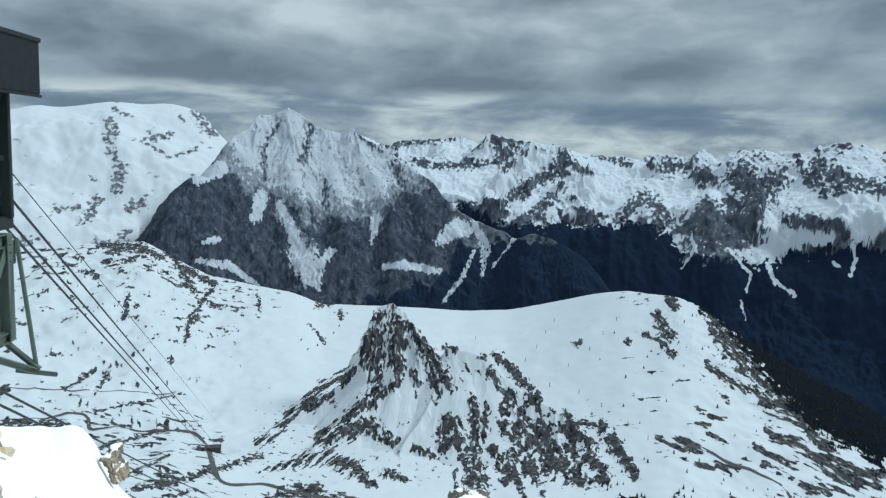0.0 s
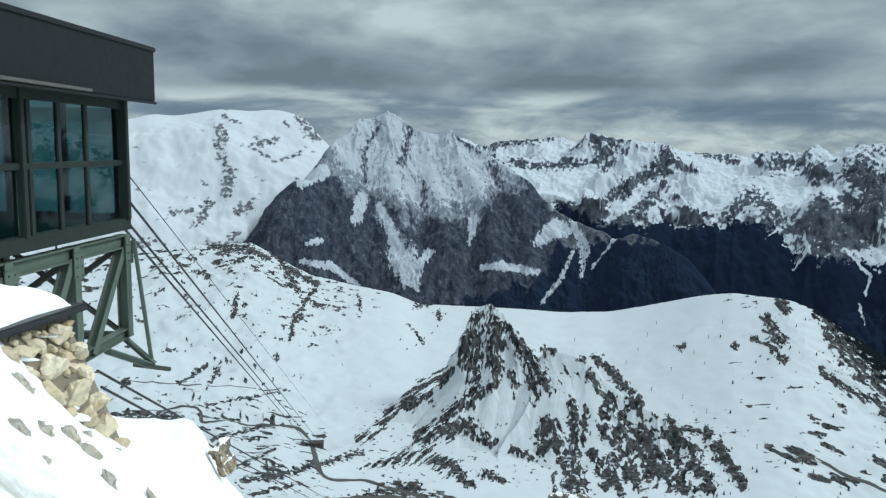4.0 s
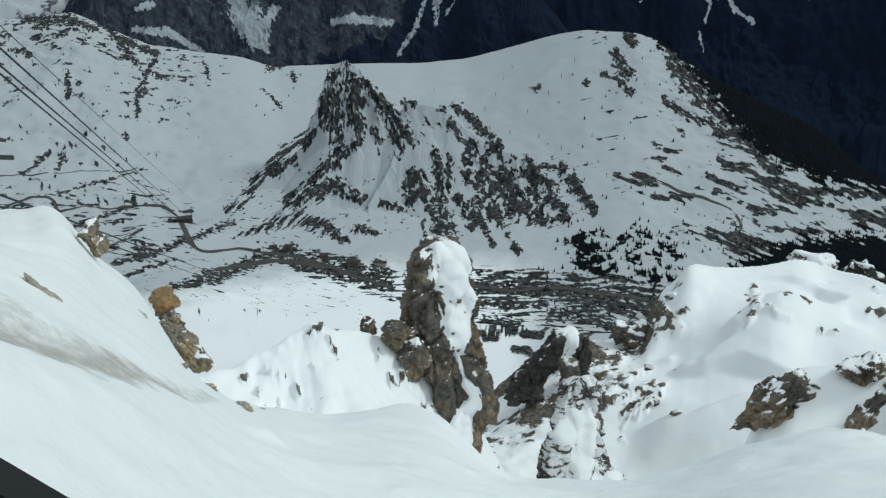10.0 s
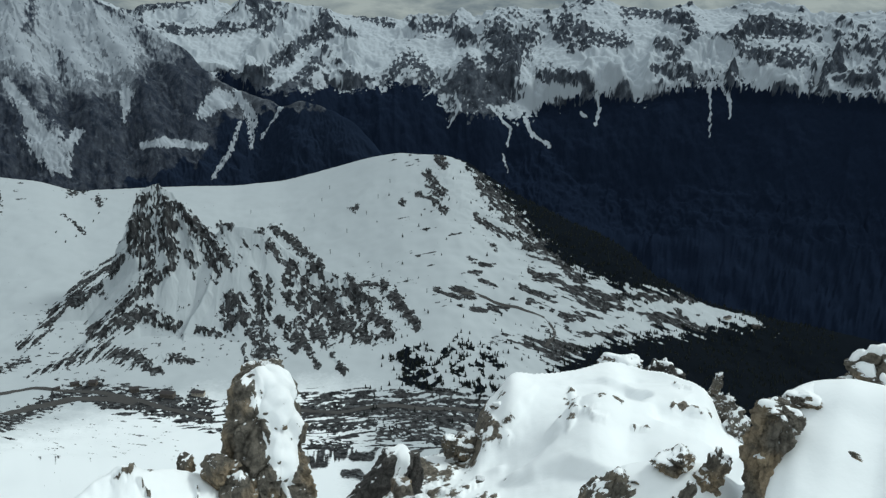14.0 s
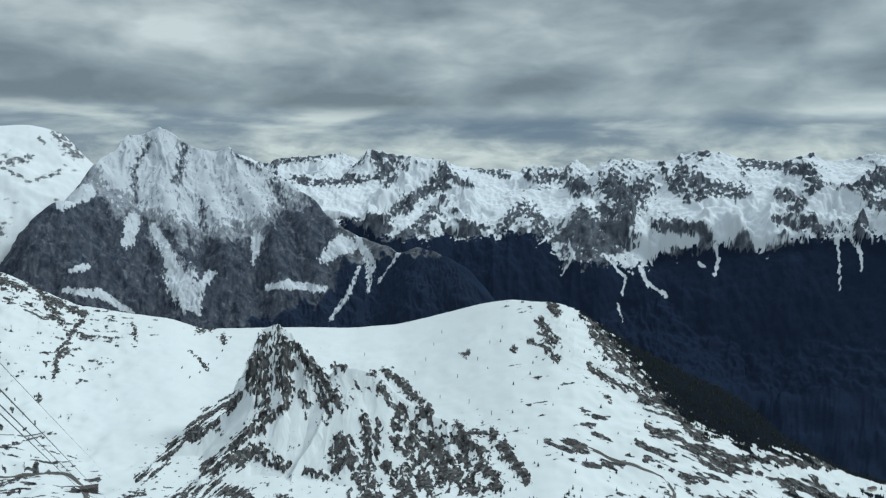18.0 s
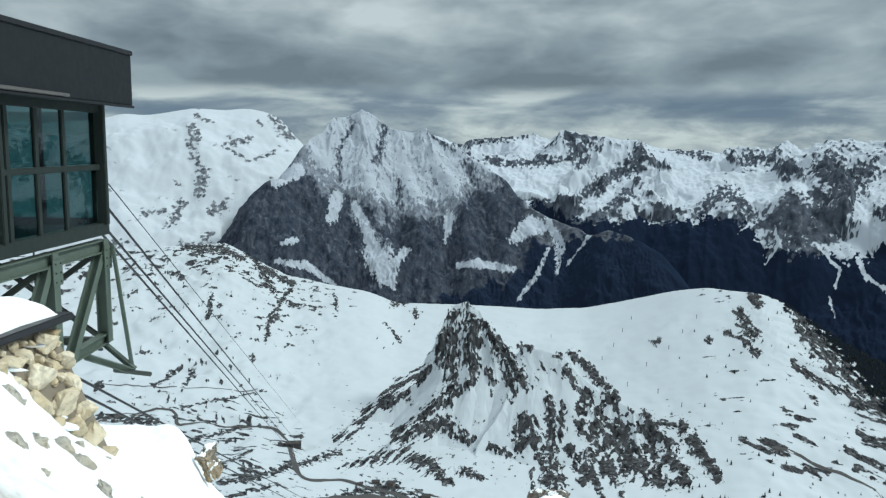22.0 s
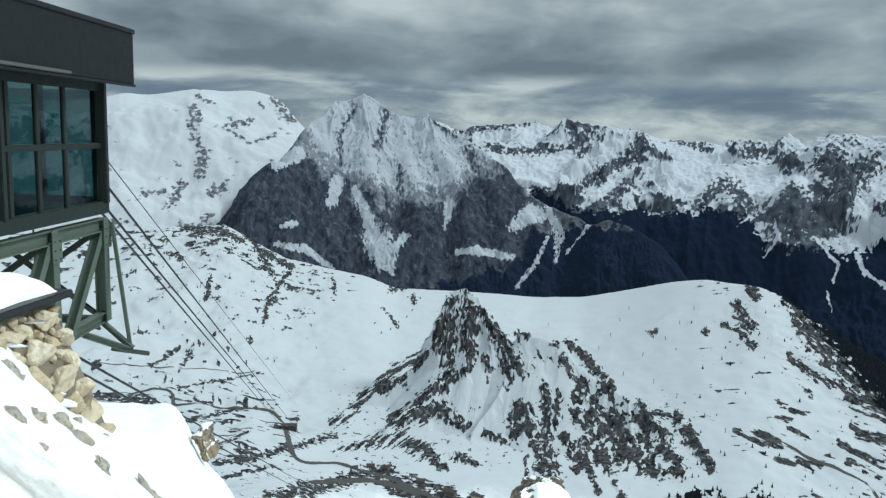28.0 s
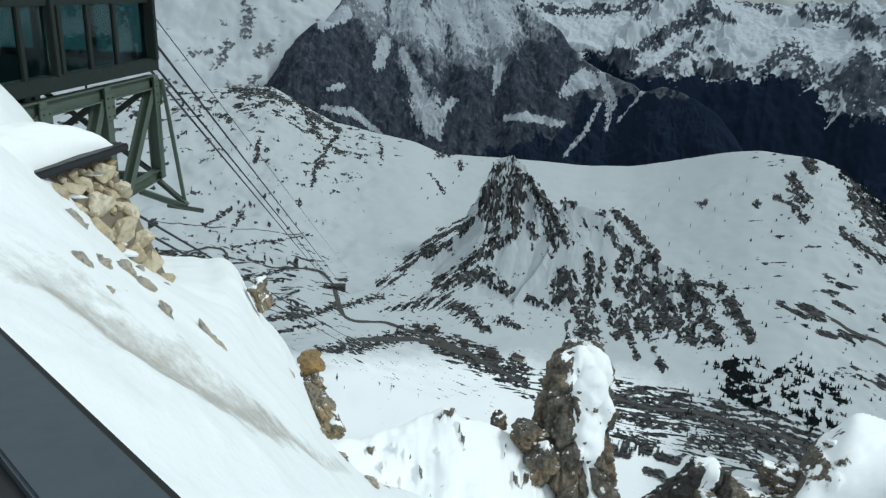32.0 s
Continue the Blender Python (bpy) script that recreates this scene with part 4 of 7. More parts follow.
FACE_ROCK = (
    ((-13.9, 1.6, 0.18), (-15, -0.4, 0.18), (-15, -2.6, 0.17)),
    ((-11.7, 1.2, 0.28), (-12.2, -1.2, 0.28)),
    ((-8.3, 1, 0.28), (-6.7, -0.4, 0.17)),
    ((-5.7, -1.2, 0.39), (-5, -2.6, 0.39)),
    ((-3.3, -2, 0.28), (-2.2, -3.1, 0.34)),
    ((-13.4, -4, 0.17), (-11.7, -7.4, 0.22)),
    ((-18.6, -1, 0.39), (-18.1, -0.7, 0.28)),
    ((-10.6, -2.6, 0.22), (-10.6, -4.6, 0.22)),
    ((-8, -2.6, 0.22),),
)
bare = 0.80 - 0.36 * step(-1.0, 0.6, over_line) - 0.27 * step(0.4, 2.4, over_line) + 0.10 * (flute - 0.6) + 0.14 * (small - 0.55) + 0.13 * n1 + 0.13 * couloir + 0.30 * step(0.86, 0.98, seams) * step(-0.5, 1.0, over_line) + 0.05 * np.clip(steep - 1.8, -1.0, 1.5)
bare = bare - 0.9 * step(0.0, 0.3, strokes(A, EL, FACE_SNOW + FACE_SNOW_B, 0.14, 0.30, 913) + 0.45 * n1 + 0.30 * couloir)
bare = np.maximum(bare, 0.36 + 0.28 * np.clip(strokes(A, EL, FACE_ROCK, 0.18, 0.45, 917), -1.2, 0.6) + 0.40 * n1)
wood = 0.5 + 0.5 * (-11.4 - EL + 0.9 * fbm(A / 1.1, EL / 1.1, 4, 137) + 0.30 * (A + 8)) * step(-20, -13, A)
wood = np.maximum(wood, 0.5 + 0.6 * (-6.5 - EL + 0.9 * fbm(A / 0.8, EL / 0.8, 4, 139) - 0.5 * step(3, -1, A)) * step(-1.6, 1.2, A))
wood = np.where(bare < 0.25, np.minimum(wood, 0.3), wood)
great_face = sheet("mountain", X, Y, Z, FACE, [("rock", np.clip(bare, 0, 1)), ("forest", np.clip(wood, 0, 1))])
tagged(great_face, "steep grey rock mountain with snowy summit and chutes", "mountain")

# ---- the glacier mountain behind it ----
ICE_EL = [(-48, 1.3), (-40, 1.4), (-34, 1.3), (-30.9, 1.6), (-29.6, 2.0), (-28.0, 1.9), (-26.3, 2.2), (-24.9, 2.45), (-23.1, 2.35), (-21.3, 2.5), (-19.8, 2.2), (-18.9, 1.7), (-18.4, 0.9), (-17.6, 0.1), (-15, -3)]
ICE_ROCK = (
    ((-25.1, 1.1, 0.25), (-24.9, 0.4, 0.33), (-25.3, -0, 0.25)),
    ((-25.1, -0.8, 0.29), (-24.8, -1.3, 0.17)),
    ((-24.5, -1.8, 0.38), (-24.8, -3.4, 0.33)),
    ((-22.5, 0.1, 0.21), (-21.3, 0.4, 0.21)),
    ((-23, -0.1, 0.13), (-21.4, -1.2, 0.08), (-19.5, -0.5, 0.13)),
    ((-28.5, -4.7, 0.21), (-27.1, -4.6, 0.13)),
    ((-25.9, -4.1, 0.25), (-26.4, -5, 0.33), (-27, -5.6, 0.21)),
    ((-24, -4.7, 0.33), (-23.2, -4.4, 0.33)),
    ((-19.7, 1.9, 0.25), (-18.5, 0.6, 0.33)),
    ((-26.2, -2.8, 0.21),),
    ((-24.5, -6.5, 0.21), (-24, -6.3, 0.17)),
    ((-27.4, -3.5, 0.13),),
    ((-24.9, 2, 0.13), (-23.7, 1.5, 0.13)),
    ((-20.8, 1.7, 0.13), (-20.4, 1.3, 0.08)),
    ((-31.2, -6.9, 0.21), (-29.9, -6.8, 0.25)),
    ((-26.3, -7.2, 0.25), (-22.9, -7.2, 0.25)),
)
ranges = np.linspace(3350, 4640, 240)
A, R, X, Y = fan(-48, -15, 420, ranges)
rc = 4480 + 0 * A
zc = rc * np.tan(np.radians(along(A, ICE_EL)))
tt = np.clip((R - 3400) / (rc - 3400), 0, 1)
Z = -560 + (zc + 560) * (0.7 * tt + 0.3 * tt * tt * (3 - 2 * tt)) - np.maximum(R - rc, 0) * 0.8
Z = Z - 1000 * (step(-23.4, -22.6, A) * step(3760, 3660, R))
lumps = fbm(X / 330, Y / 330, 4, 151)
Z = Z + 45 * lumps * (1 - step(0.8, 1, tt)) + 14 * (ridged(X / 260, Y / 260, 5, 155) - 0.5) * (1 - 0.6 * step(0.8, 1, tt))
EL = np.degrees(np.arctan2(Z, R))
steep, _ = slope_of(X, Y, Z)
chips = fbm(A / 0.3, EL / 0.22, 4, 161, 0.6)
bare = 0.5 + 0.7 * (fbm(A / 1.1, EL / 0.7, 5, 157) - 0.85)
outcrop = strokes(A, EL, ICE_ROCK, 0.2, 0.4, 163)
bare = np.maximum(bare, np.where(outcrop > -1.2, 0.44 + 0.45 * np.clip(outcrop, -1, 0.5) + 0.6 * chips, 0.0))
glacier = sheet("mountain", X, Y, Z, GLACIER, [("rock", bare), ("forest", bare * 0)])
tagged(glacier, "broad white glacier mountain with a few dark outcrops", "mountain")

# ---- the far ranges and the forested valley ----
FAR_EL = [(-12, 0.6), (-8.0, 1.0), (-6.3, 0.1), (-5.3, 0.8), (-3.4, 0.8), (-2.2, 1.1), (0.2, 0.7), (1.8, 1.2), (3.5, 0.8), (5.5, -0.1), (6.7, 0.6), (8.4, 0.1), (11.3, 0.0), (14.2, 0.2), (17.4, 0.5), (19.9, 0.6),
          (22.2, 0.6), (24.5, 1.2), (26.1, 1.3), (28.0, 0.9), (29.8, 0.7), (31.6, 1.1), (33.4, 0.8), (35.0, 1.0), (36.7, 1.3), (38.9, 0.8), (46, 0.9), (54, 0.9)]
FOREST_EL = [(-12, -6), (0.2, -3.9), (1.8, -5.2), (3.5, -5.4), (6.0, -5.0), (9.7, -5.1), (11.4, -4.7), (14.3, -5.0), (15.2, -6.9), (18.5, -6.8), (20.6, -7.1), (22.5, -6.0), (26.4, -5.2), (29.4, -5.5), (31.9, -4.5), (35.4, -4.3), (39.3, -4.6), (54, -4.8)]
# crest lines of the nearer peaks, from their tops down towards the valley
FAR_SPINES = [[polar(a, e, 4330 + 75 * e) for a, e in line] for line in (
    ((1.4, 1.2), (3.5, 0.8), (6.4, 0.5), (6.6, -0.8), (3.9, -2.5), (1.8, -4.2)),
    ((6.2, -2.8), (5.5, -3.8), (4.0, -5.4), (3.1, -7.1)),
    ((12.7, -2.1), (11.6, -3.4), (9.9, -5.0), (8.9, -6.6)), ((12.7, -2.1), (14.3, -4.1), (15.4, -5.6)),
    ((16.9, -2.1), (16.3, -4.1), (15.4, -6.4)), ((16.9, -2.1), (17.8, -5.1), (18.5, -7.6)),
    ((16.9, -2.1), (18.5, -0.6), (19.9, -0.4), (21.2, -0.3), (21.9, -1.7), (25.0, -4.3)), ((19.9, -0.4), (19.8, -2.6), (20.5, -5.0)),
    ((35.2, -1.9), (36.2, -1.7), (39.1, -2.2), (46, -2.0)), ((29.7, -3.3), (31.2, -4.0), (33.7, -4.1), (36.0, -3.6)))]
SHOULDER_EL = [(-12, -3.0), (-1.4, -3.3), (2.2, -4.1), (4.5, -3.9), (6.0, -3.2), (7.6, -4.8), (9.5, -4.3), (12.6, -3.2), (15, -3.9), (17.1, -2.7), (19.5, -4.6), (21.7, -5.8), (24.8, -4.9), (30.1, -5.0), (33.7, -4.1), (37.1, -4.5), (42, -4.6), (54, -4.5)]
FAR_SNOW = (
    ((-4.9, -0.4, 0.33), (-0.6, 0, 0.33)),
    ((-3, -2.4, 0.92), (0.2, -2.7, 1.17), (2.7, -2.1, 0.67)),
    ((3.5, -4.4, 0.25), (6, -2.7, 0.38)),
    ((7.6, -2, 0.58), (10.1, -3, 1.08), (14.3, -2.9, 1), (16.1, -2.9, 0.33)),
    ((4.3, -1.3, 0.5), (5.5, -0.6, 0.25)),
    ((10.1, -1.6, 0.58), (12.2, -1.1, 0.42)),
    ((21.9, -0.9, 0.42), (22.8, -2.5, 0.42), (24.4, -3.3, 0.33)),
    ((24.7, -2.9, 0.58), (26.7, -3.4, 1.25), (29.3, -2.3, 0.83), (29, -3.9, 0.83)),
    ((21.7, -5, 0.5), (24.5, -5.1, 0.58)),
    ((21, -4.8, 0.5), (20.9, -6.3, 0.58), (21, -7.1, 0.33)),
    ((32.7, -2, 0.75), (34.2, -2.1, 0.75)),
    ((28.8, -0.8, 0.67), (31, -1.1, 0.42)),
    ((35.7, -3.4, 0.33), (39.2, -3.6, 0.5)),
    ((35.7, 0.9, 0.33), (38.3, 0.8, 0.25)),
)
FAR_ROCK = (
    ((-6.3, 0.3, 0.29), (-3.4, 0.6, 0.29), (-1.4, 0.9, 0.25)),
    ((-3.8, -1.2, 0.21), (-0.6, -1.2, 0.29), (1, -0.9, 0.29)),
    ((1.6, 0.7, 0.33), (2.6, -0.3, 0.42)),
    ((6.6, 0, 0.29), (6.4, -1.2, 0.5), (3.9, -2.7, 0.42), (2.2, -4, 0.33)),
    ((6, -3.3, 0.42), (4.7, -4.6, 0.42), (3.5, -5.4, 0.33)),
    ((7.6, -4.7, 0.17), (10.1, -4.4, 0.21)),
    ((12.4, -3, 0.5), (11, -4.4, 0.42)),
    ((13, -3.2, 0.5), (14.3, -4.4, 0.42)),
    ((16.7, -3.1, 0.42), (16.4, -5.2, 1), (16.9, -6.8, 1)),
    ((18.7, -1, 0.58), (20, -2.2, 1.08), (21.1, -1.4, 0.67)),
)
FAR_ROCK_B = (
    ((18.4, -3.9, 0.83), (19.7, -5.1, 0.92)),
    ((22, -4, 0.42), (24.8, -4.3, 0.42)),
    ((35.6, -2.1, 0.33), (39.1, -2.5, 0.58)),
    ((29.7, -3.3, 0.25), (31.2, -3.9, 0.29), (33.3, -3.9, 0.21)),
    ((23.4, -0.1, 0.42), (25.4, -1.3, 0.5), (27.4, -1.6, 0.5)),
    ((27.6, 0.4, 0.33), (31.3, 0, 0.33)),
    ((35.8, -0.6, 0.67), (38.7, -0.7, 0.58)),
    ((8.8, 0.1, 0.25), (11.3, -0.7, 0.25)),
    ((13.8, -0.7, 0.42), (15.4, -0.7, 0.33)),
)
FAR_CHUTES = (
    ((21, -7.1, 0.25), (21.6, -8.3, 0.21), (22.9, -9, 0.29)),
    ((18.5, -6.3, 0.13), (20, -7.9, 0.17), (19.8, -9.2, 0.13)),
    ((19.5, -9.8, 0.17), (19.9, -11, 0.08)),
    ((26, -5.4, 0.17), (26.3, -6.4, 0.21), (26.1, -7.4, 0.17)),
    ((33.5, -4.3, 0.17), (33.8, -5.6, 0.13), (34, -7.9, 0.08)),
    ((34.2, -4.2, 0.17), (35, -5.3, 0.17), (35.2, -6.6, 0.13)),
    ((15.8, -5.2, 0.13), (16.2, -6.4, 0.17), (15.4, -7.9, 0.13)),
    ((14.3, -5.1, 0.13), (13.5, -5.9, 0.08)),
    ((22.1, -5.6, 0.17), (23.3, -5.9, 0.13)),
    ((24.9, -6.5, 0.17), (25.3, -6.9, 0.17)),
    ((8.5, -7.6, 0.08), (9, -8.7, 0.13)),
    ((6, -7, 0.08), (7.1, -7.9, 0.08), (6.9, -9.5, 0.08)),
)
ranges = np.concatenate([np.linspace(2350, 3300, 40)[:-1], np.linspace(3300, 4960, 290)])
A, R, X, Y = fan(-12, 54, 1050, ranges)
spur = ridged(A / 5.2 + 0.2 * fbm(A / 4, R / 700, 2, 201), R / 3200, 2, 203)
wX, wY = X + 40 * fbm(X / 160, Y / 160, 3, 197), Y + 40 * fbm(X / 160, Y / 160, 3, 199)
fine = ridged(wX / 62, wY / 90, 4, 210)
rs = 3900 - 60 * (spur - 0.55)
zs = rs * np.tan(np.radians(along(A, SHOULDER_EL)))
floor_z = -1400 + along(A, [(-12, 150), (0, 100), (20, 0), (54, 60)])
t = np.clip((R - 2950) / (rs - 2950), 0, 1)
wide_zs = rs * np.tan(np.radians(sum(along(A + d, SHOULDER_EL, 3.0) for d in (-4, -2, 0, 2, 4)) / 5))
zs_low = wide_zs + (zs - wide_zs) * step(0.72, 1.0, t)
lower = floor_z + (zs_low - floor_z) * (0.45 * t + 0.55 * t * t * (3 - 2 * t))
Z = np.where(R < rs, lower, zs + 0.18 * (R - rs))
Z = np.where(R < along(A, [(-12, 3980), (0, 3900), (5, 3600), (9, 2900)], 1.5), np.minimum(Z, -1330.0), Z)
calm = step(-0.5, 0.4, strokes(A, np.degrees(np.arctan2(Z, R)), FAR_SNOW, 0.3, 1.2, 919))
peaks = ridged(wX / 300, wY / 340, 6, 251, 0.5)
crest_noise = ridged(wX / 150, wY / 190, 5, 257, 0.55)
for radius, lift, rise_f, tall in ((4230, -1.75, 0.50, 190), (4520, -0.95, 0.42, 170), (4850, -0.25, 0.42, 95)):
    d = R - radius
    crest = radius * np.tan(np.radians(lift + along(A, FAR_EL) * (1.0 if tall < 100 else 0.6)))
    wall = crest - np.where(d < 0, rise_f * -d, 0.8 * d) + (tall * (peaks - 0.56) * step(1.5, 0.5, np.abs(d) / 420) + 0.45 * tall * (crest_noise - 0.55)) * (1 - 0.75 * calm)
    wall = wall - 3.0 * np.maximum(rs - 60 - R, 0)
    Z = np.maximum(Z, wall)
Z = Z + 34 * fbm(X / 260, Y / 260, 4, 261) * step(0.05, 0.3, t) * (1 - step(0.8, 1.0, t)) * (R < rs) + 8 * (spur - 0.5) * step(0.1, 0.5, t) * (R < rs) * (1 - step(0.9, 1.0, t)) + 30 * (peaks - 0.55) * step(0.2, 0.8, t) * (R < rs) + 5 * fbm(X / 26, Y / 26, 3, 225)
H, S, D = massif(X, Y, FAR_SPINES, 0.95, 0.0002, 30.0, 160.0, 271, fray=0.2)
feather = ridged(S / 48 + 0.4 * fbm(X / 60, Y / 60, 2, 273), D / 160, 4, 275)
H = H + 38 * (feather - 0.6) * step(0, 50, D) + 14 * (fine - 0.55)
proud = step(-25, 15, H - Z)
Z = np.maximum(Z, H)
steep, _ = slope_of(X, Y, Z)
EL = np.degrees(np.arctan2(Z - EYE, R))
band = EL - along(A, SHOULDER_EL)
n1 = fbm(X / 120, Y / 120, 5, 231)
big = fbm(A / 3.4, R / 330, 3, 233)
bare = 0.13 + 0.75 * (peaks - 0.62) + 0.7 * (crest_noise - 0.60) + 0.20 * n1 + 0.22 * big + 0.36 * np.clip(steep - 0.85, -0.6, 1.2)
bare = bare + 0.30 * step(0.3, -0.9, band)
bare = bare + proud * (0.16 + 1.1 * (feather - 0.62)) + 0.55 * (fine - 0.56)
nf = fbm(A / 0.24 + 0.4 * EL, EL / 0.26, 4, 235, 0.62)
bare = bare + 0.16 * nf - 0.55 * step(-0.3, 0.4, strokes(A, EL, FAR_SNOW, 0.18, 0.5, 921) + 0.30 * nf)
craggy = strokes(A, EL, FAR_ROCK + FAR_ROCK_B, 0.16, 0.4, 923)
bare = np.maximum(bare, np.where(craggy > -1.4, 0.46 + 0.50 * np.clip(craggy, -1.2, 0.5) + 0.60 * nf + 0.25 * (feather - 0.6) * proud, 0.0))
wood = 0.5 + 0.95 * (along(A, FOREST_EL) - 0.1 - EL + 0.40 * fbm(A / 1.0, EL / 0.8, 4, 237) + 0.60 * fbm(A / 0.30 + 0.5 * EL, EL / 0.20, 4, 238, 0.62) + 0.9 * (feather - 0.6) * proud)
gash = strokes(A, EL, FAR_CHUTES, 0.12, 0.4, 927) + 0.35 * nf - 0.5
wood = np.where(gash > -0.3, np.minimum(wood, 0.42 - 0.8 * gash), wood)
bare = np.where(gash > -0.2, np.minimum(bare, 0.42 - 0.5 * gash), bare)
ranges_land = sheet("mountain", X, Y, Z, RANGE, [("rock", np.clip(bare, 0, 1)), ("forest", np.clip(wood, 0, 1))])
tagged(ranges_land, "far snowy mountain ranges over a dark forested valley", "mountain")

# land out to the horizon, below and behind everything
bed = bpy.data.meshes.new("ground")
bmt = bmesh.new()
bmesh.ops.create_circle(bmt, cap_ends=True, segments=96, radius=4950)
bmt.to_mesh(bed), bmt.free()
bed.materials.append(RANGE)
ob = tagged(new("ground", bed), "dark forested valley floor", "ground", kind="structure")
ob.location.z = -1500


# ---- building helpers ----
def part(name, bm, material, parent=None, label=""):
    mesh = bpy.data.meshes.new(name)
    bm.to_mesh(mesh), bm.free()
    mesh.materials.append(material)
    ob = new(name, mesh)
    if parent is not None:
        ob.parent = parent
    if label:
        ob["label"] = label
    return ob


def shade(ob, smooth=True):
    ob.data.polygons.foreach_set("use_smooth", [smooth] * len(ob.data.polygons))
    return ob


def box(size, m=None, bevel=0.0):
    bm = bmesh.new()
    bmesh.ops.create_cube(bm, size=1.0, matrix=Matrix.Diagonal((*size, 1)))
    if bevel:
        bmesh.ops.bevel(bm, geom=bm.edges[:], offset=bevel, segments=2, affect="EDGES")
    if m is not None:
        bm.transform(m)
    return bm


def span(a, b, wide, deep, up=(0, 0, 1), bevel=0.0):
    """A straight bar from a to b."""
    a, b = Vector(a), Vector(b)
    y = (b - a).normalized()
    x = y.cross(Vector(up)).normalized()
    z = x.cross(y)
    m = Matrix((x, y, z)).transposed().to_4x4()
    m.translation = (a + b) / 2
    return box((wide, (b - a).length, deep), m, bevel)


def tube(points, radius, sides=6):
    bm = bmesh.new()
    rings = []
    pts = [Vector(p) for p in points]
    for i, p in enumerate(pts):
        d = (pts[min(i + 1, len(pts) - 1)] - pts[max(i - 1, 0)]).normalized()
        x = d.cross(Vector((0, 0, 1))).normalized()
        z = x.cross(d)
        rings.append([bm.verts.new(p + radius * (math.cos(a) * x + math.sin(a) * z)) for a in (2 * math.pi * s / sides for s in range(sides))])
    for r0, r1 in zip(rings, rings[1:]):
        for s in range(sides):
            bm.faces.new((r0[s], r0[(s + 1) % sides], r1[(s + 1) % sides], r1[s]))
    bm.faces.new(rings[0][::-1]), bm.faces.new(rings[-1])
    return bm


def empty(name, place):
    ob = new(name)
    ob.location = place
    return ob


# ---- the near snow slope under the terrace ----
EDGE_TAN = [(-75, 0.02), (-45, 0.06), (-40, 0.13), (-37, 0.225), (-34.3, 0.315), (-32.4, 0.340), (-29, 0.353), (-26.3, 0.372), (-25.2, 0.42), (-22.9, 0.486), (-20.2, 0.625), (-12.3, 0.735), (0.4, 0.773), (6.5, 0.892), (12, 0.90), (17.8, 0.876), (26.7, 0.767), (32.4, 0.70), (40, 0.665), (47, 0.60), (55, 0.5), (75, 0.42)]
GROOVE = [(-45, -17.5), (-40, -20.0), (-38.4, -21.3), (-35.5, -24.3), (-32, -27.5), (-29.6, -29.5), (-27.5, -31), (-24.6, -32.5), (-20.4, -34.4), (-16, -36), (0, -39)]


def near_height(A, R):
    # broad near the terrace, closer to the lip's own line further out
    far = step(4.5, 11.0, R)
    k = far * curve(A, EDGE_TAN) + (1 - far) * sum(along(A + d, EDGE_TAN, 5.0) for d in (-6, -3, 0, 3, 6)) / 5
    return EYE - 1.8 - (k - 0.3) * R - 0.0125 * R * R


def near_point(az, el):
    """Where a line of sight from the terrace meets the near slope."""
    r = np.linspace(1.5, 13, 800)
    over = EYE + r * math.tan(math.radians(el)) - near_height(az + 0 * r, r)
    i = int(np.argmax(over <= 0)) if (over <= 0).any() else int(np.argmin(over))
    return (r[i] * math.sin(math.radians(az)), r[i] * math.cos(math.radians(az)), float(near_height(np.array(az), r[i])))


A, R, X, Y = fan(-75, 75, 620, np.concatenate([np.linspace(0.9, 16, 240)[:-1], np.linspace(16, 42, 60)]))
lump = np.zeros(R.shape)
for az, r, s, h in ((-14.5, 5.2, 0.13, 0.10), (-3, 4.6, 0.10, 0.05), (-28, 3.6, 0.35, 0.10), (-35, 3.2, 0.3, 0.09), (-22, 4.2, 0.5, 0.05), (10, 6.2, 0.2, 0.04), (-31, 4.6, 0.5, 0.06)):
    lump = lump + h * np.exp(-((X - r * math.sin(math.radians(az))) ** 2 + (Y - r * math.cos(math.radians(az))) ** 2) / s ** 2)
Z = lump + near_height(A, R) + 0.06 * fbm(X / 1.1, Y / 1.1, 4, 301) * np.minimum(R / 4, 1) + 0.16 * fbm(X / 4, Y / 4, 3, 305) * np.minimum(R / 6, 1)
Z = Z + 0.035 * fbm(X / 0.32, Y / 0.32, 3, 303) * step(5.0, 3.2, R) * step(-8, -24, A)
# a trodden, dirty groove that runs down across the slope
track = [(az, math.hypot(*near_point(az, el)[:2])) for az, el in GROOVE]
off = R - along(A, track, 1.0) + 0.20 * fbm(X / 0.9, Y / 0.9, 4, 309) + 0.10 * fbm(X / 0.2, Y / 0.2, 3, 311)
groove = np.where(off < 0, np.exp(-(off / 0.24) ** 2), np.exp(-(off / 0.50) ** 2)) * step(-46, -38, A) * (1 - step(-24, -14, A))
Z = Z - 0.03 * groove
slope = sheet("ground_snow_slope", X, Y, Z, SNOW, [("rock", 0.95 * groove)])
tagged(slope, "bright packed snow slope with a dirty groove across it", "snow", kind="structure")
NEAR_A, NEAR_R, NEAR_Z = A[0], R[:, 0], Z


def near_point(az, el):
    """Where a line of sight from the terrace meets the finished near slope."""
    col = NEAR_Z[:, int(round((az - NEAR_A[0]) / (NEAR_A[1] - NEAR_A[0])))]
    over = EYE + NEAR_R * math.tan(math.radians(el)) - col
    i = int(np.argmax(over <= 0)) if (over <= 0).any() else int(np.argmin(over))
    return (NEAR_R[i] * math.sin(math.radians(az)), NEAR_R[i] * math.cos(math.radians(az)), float(col[i]))


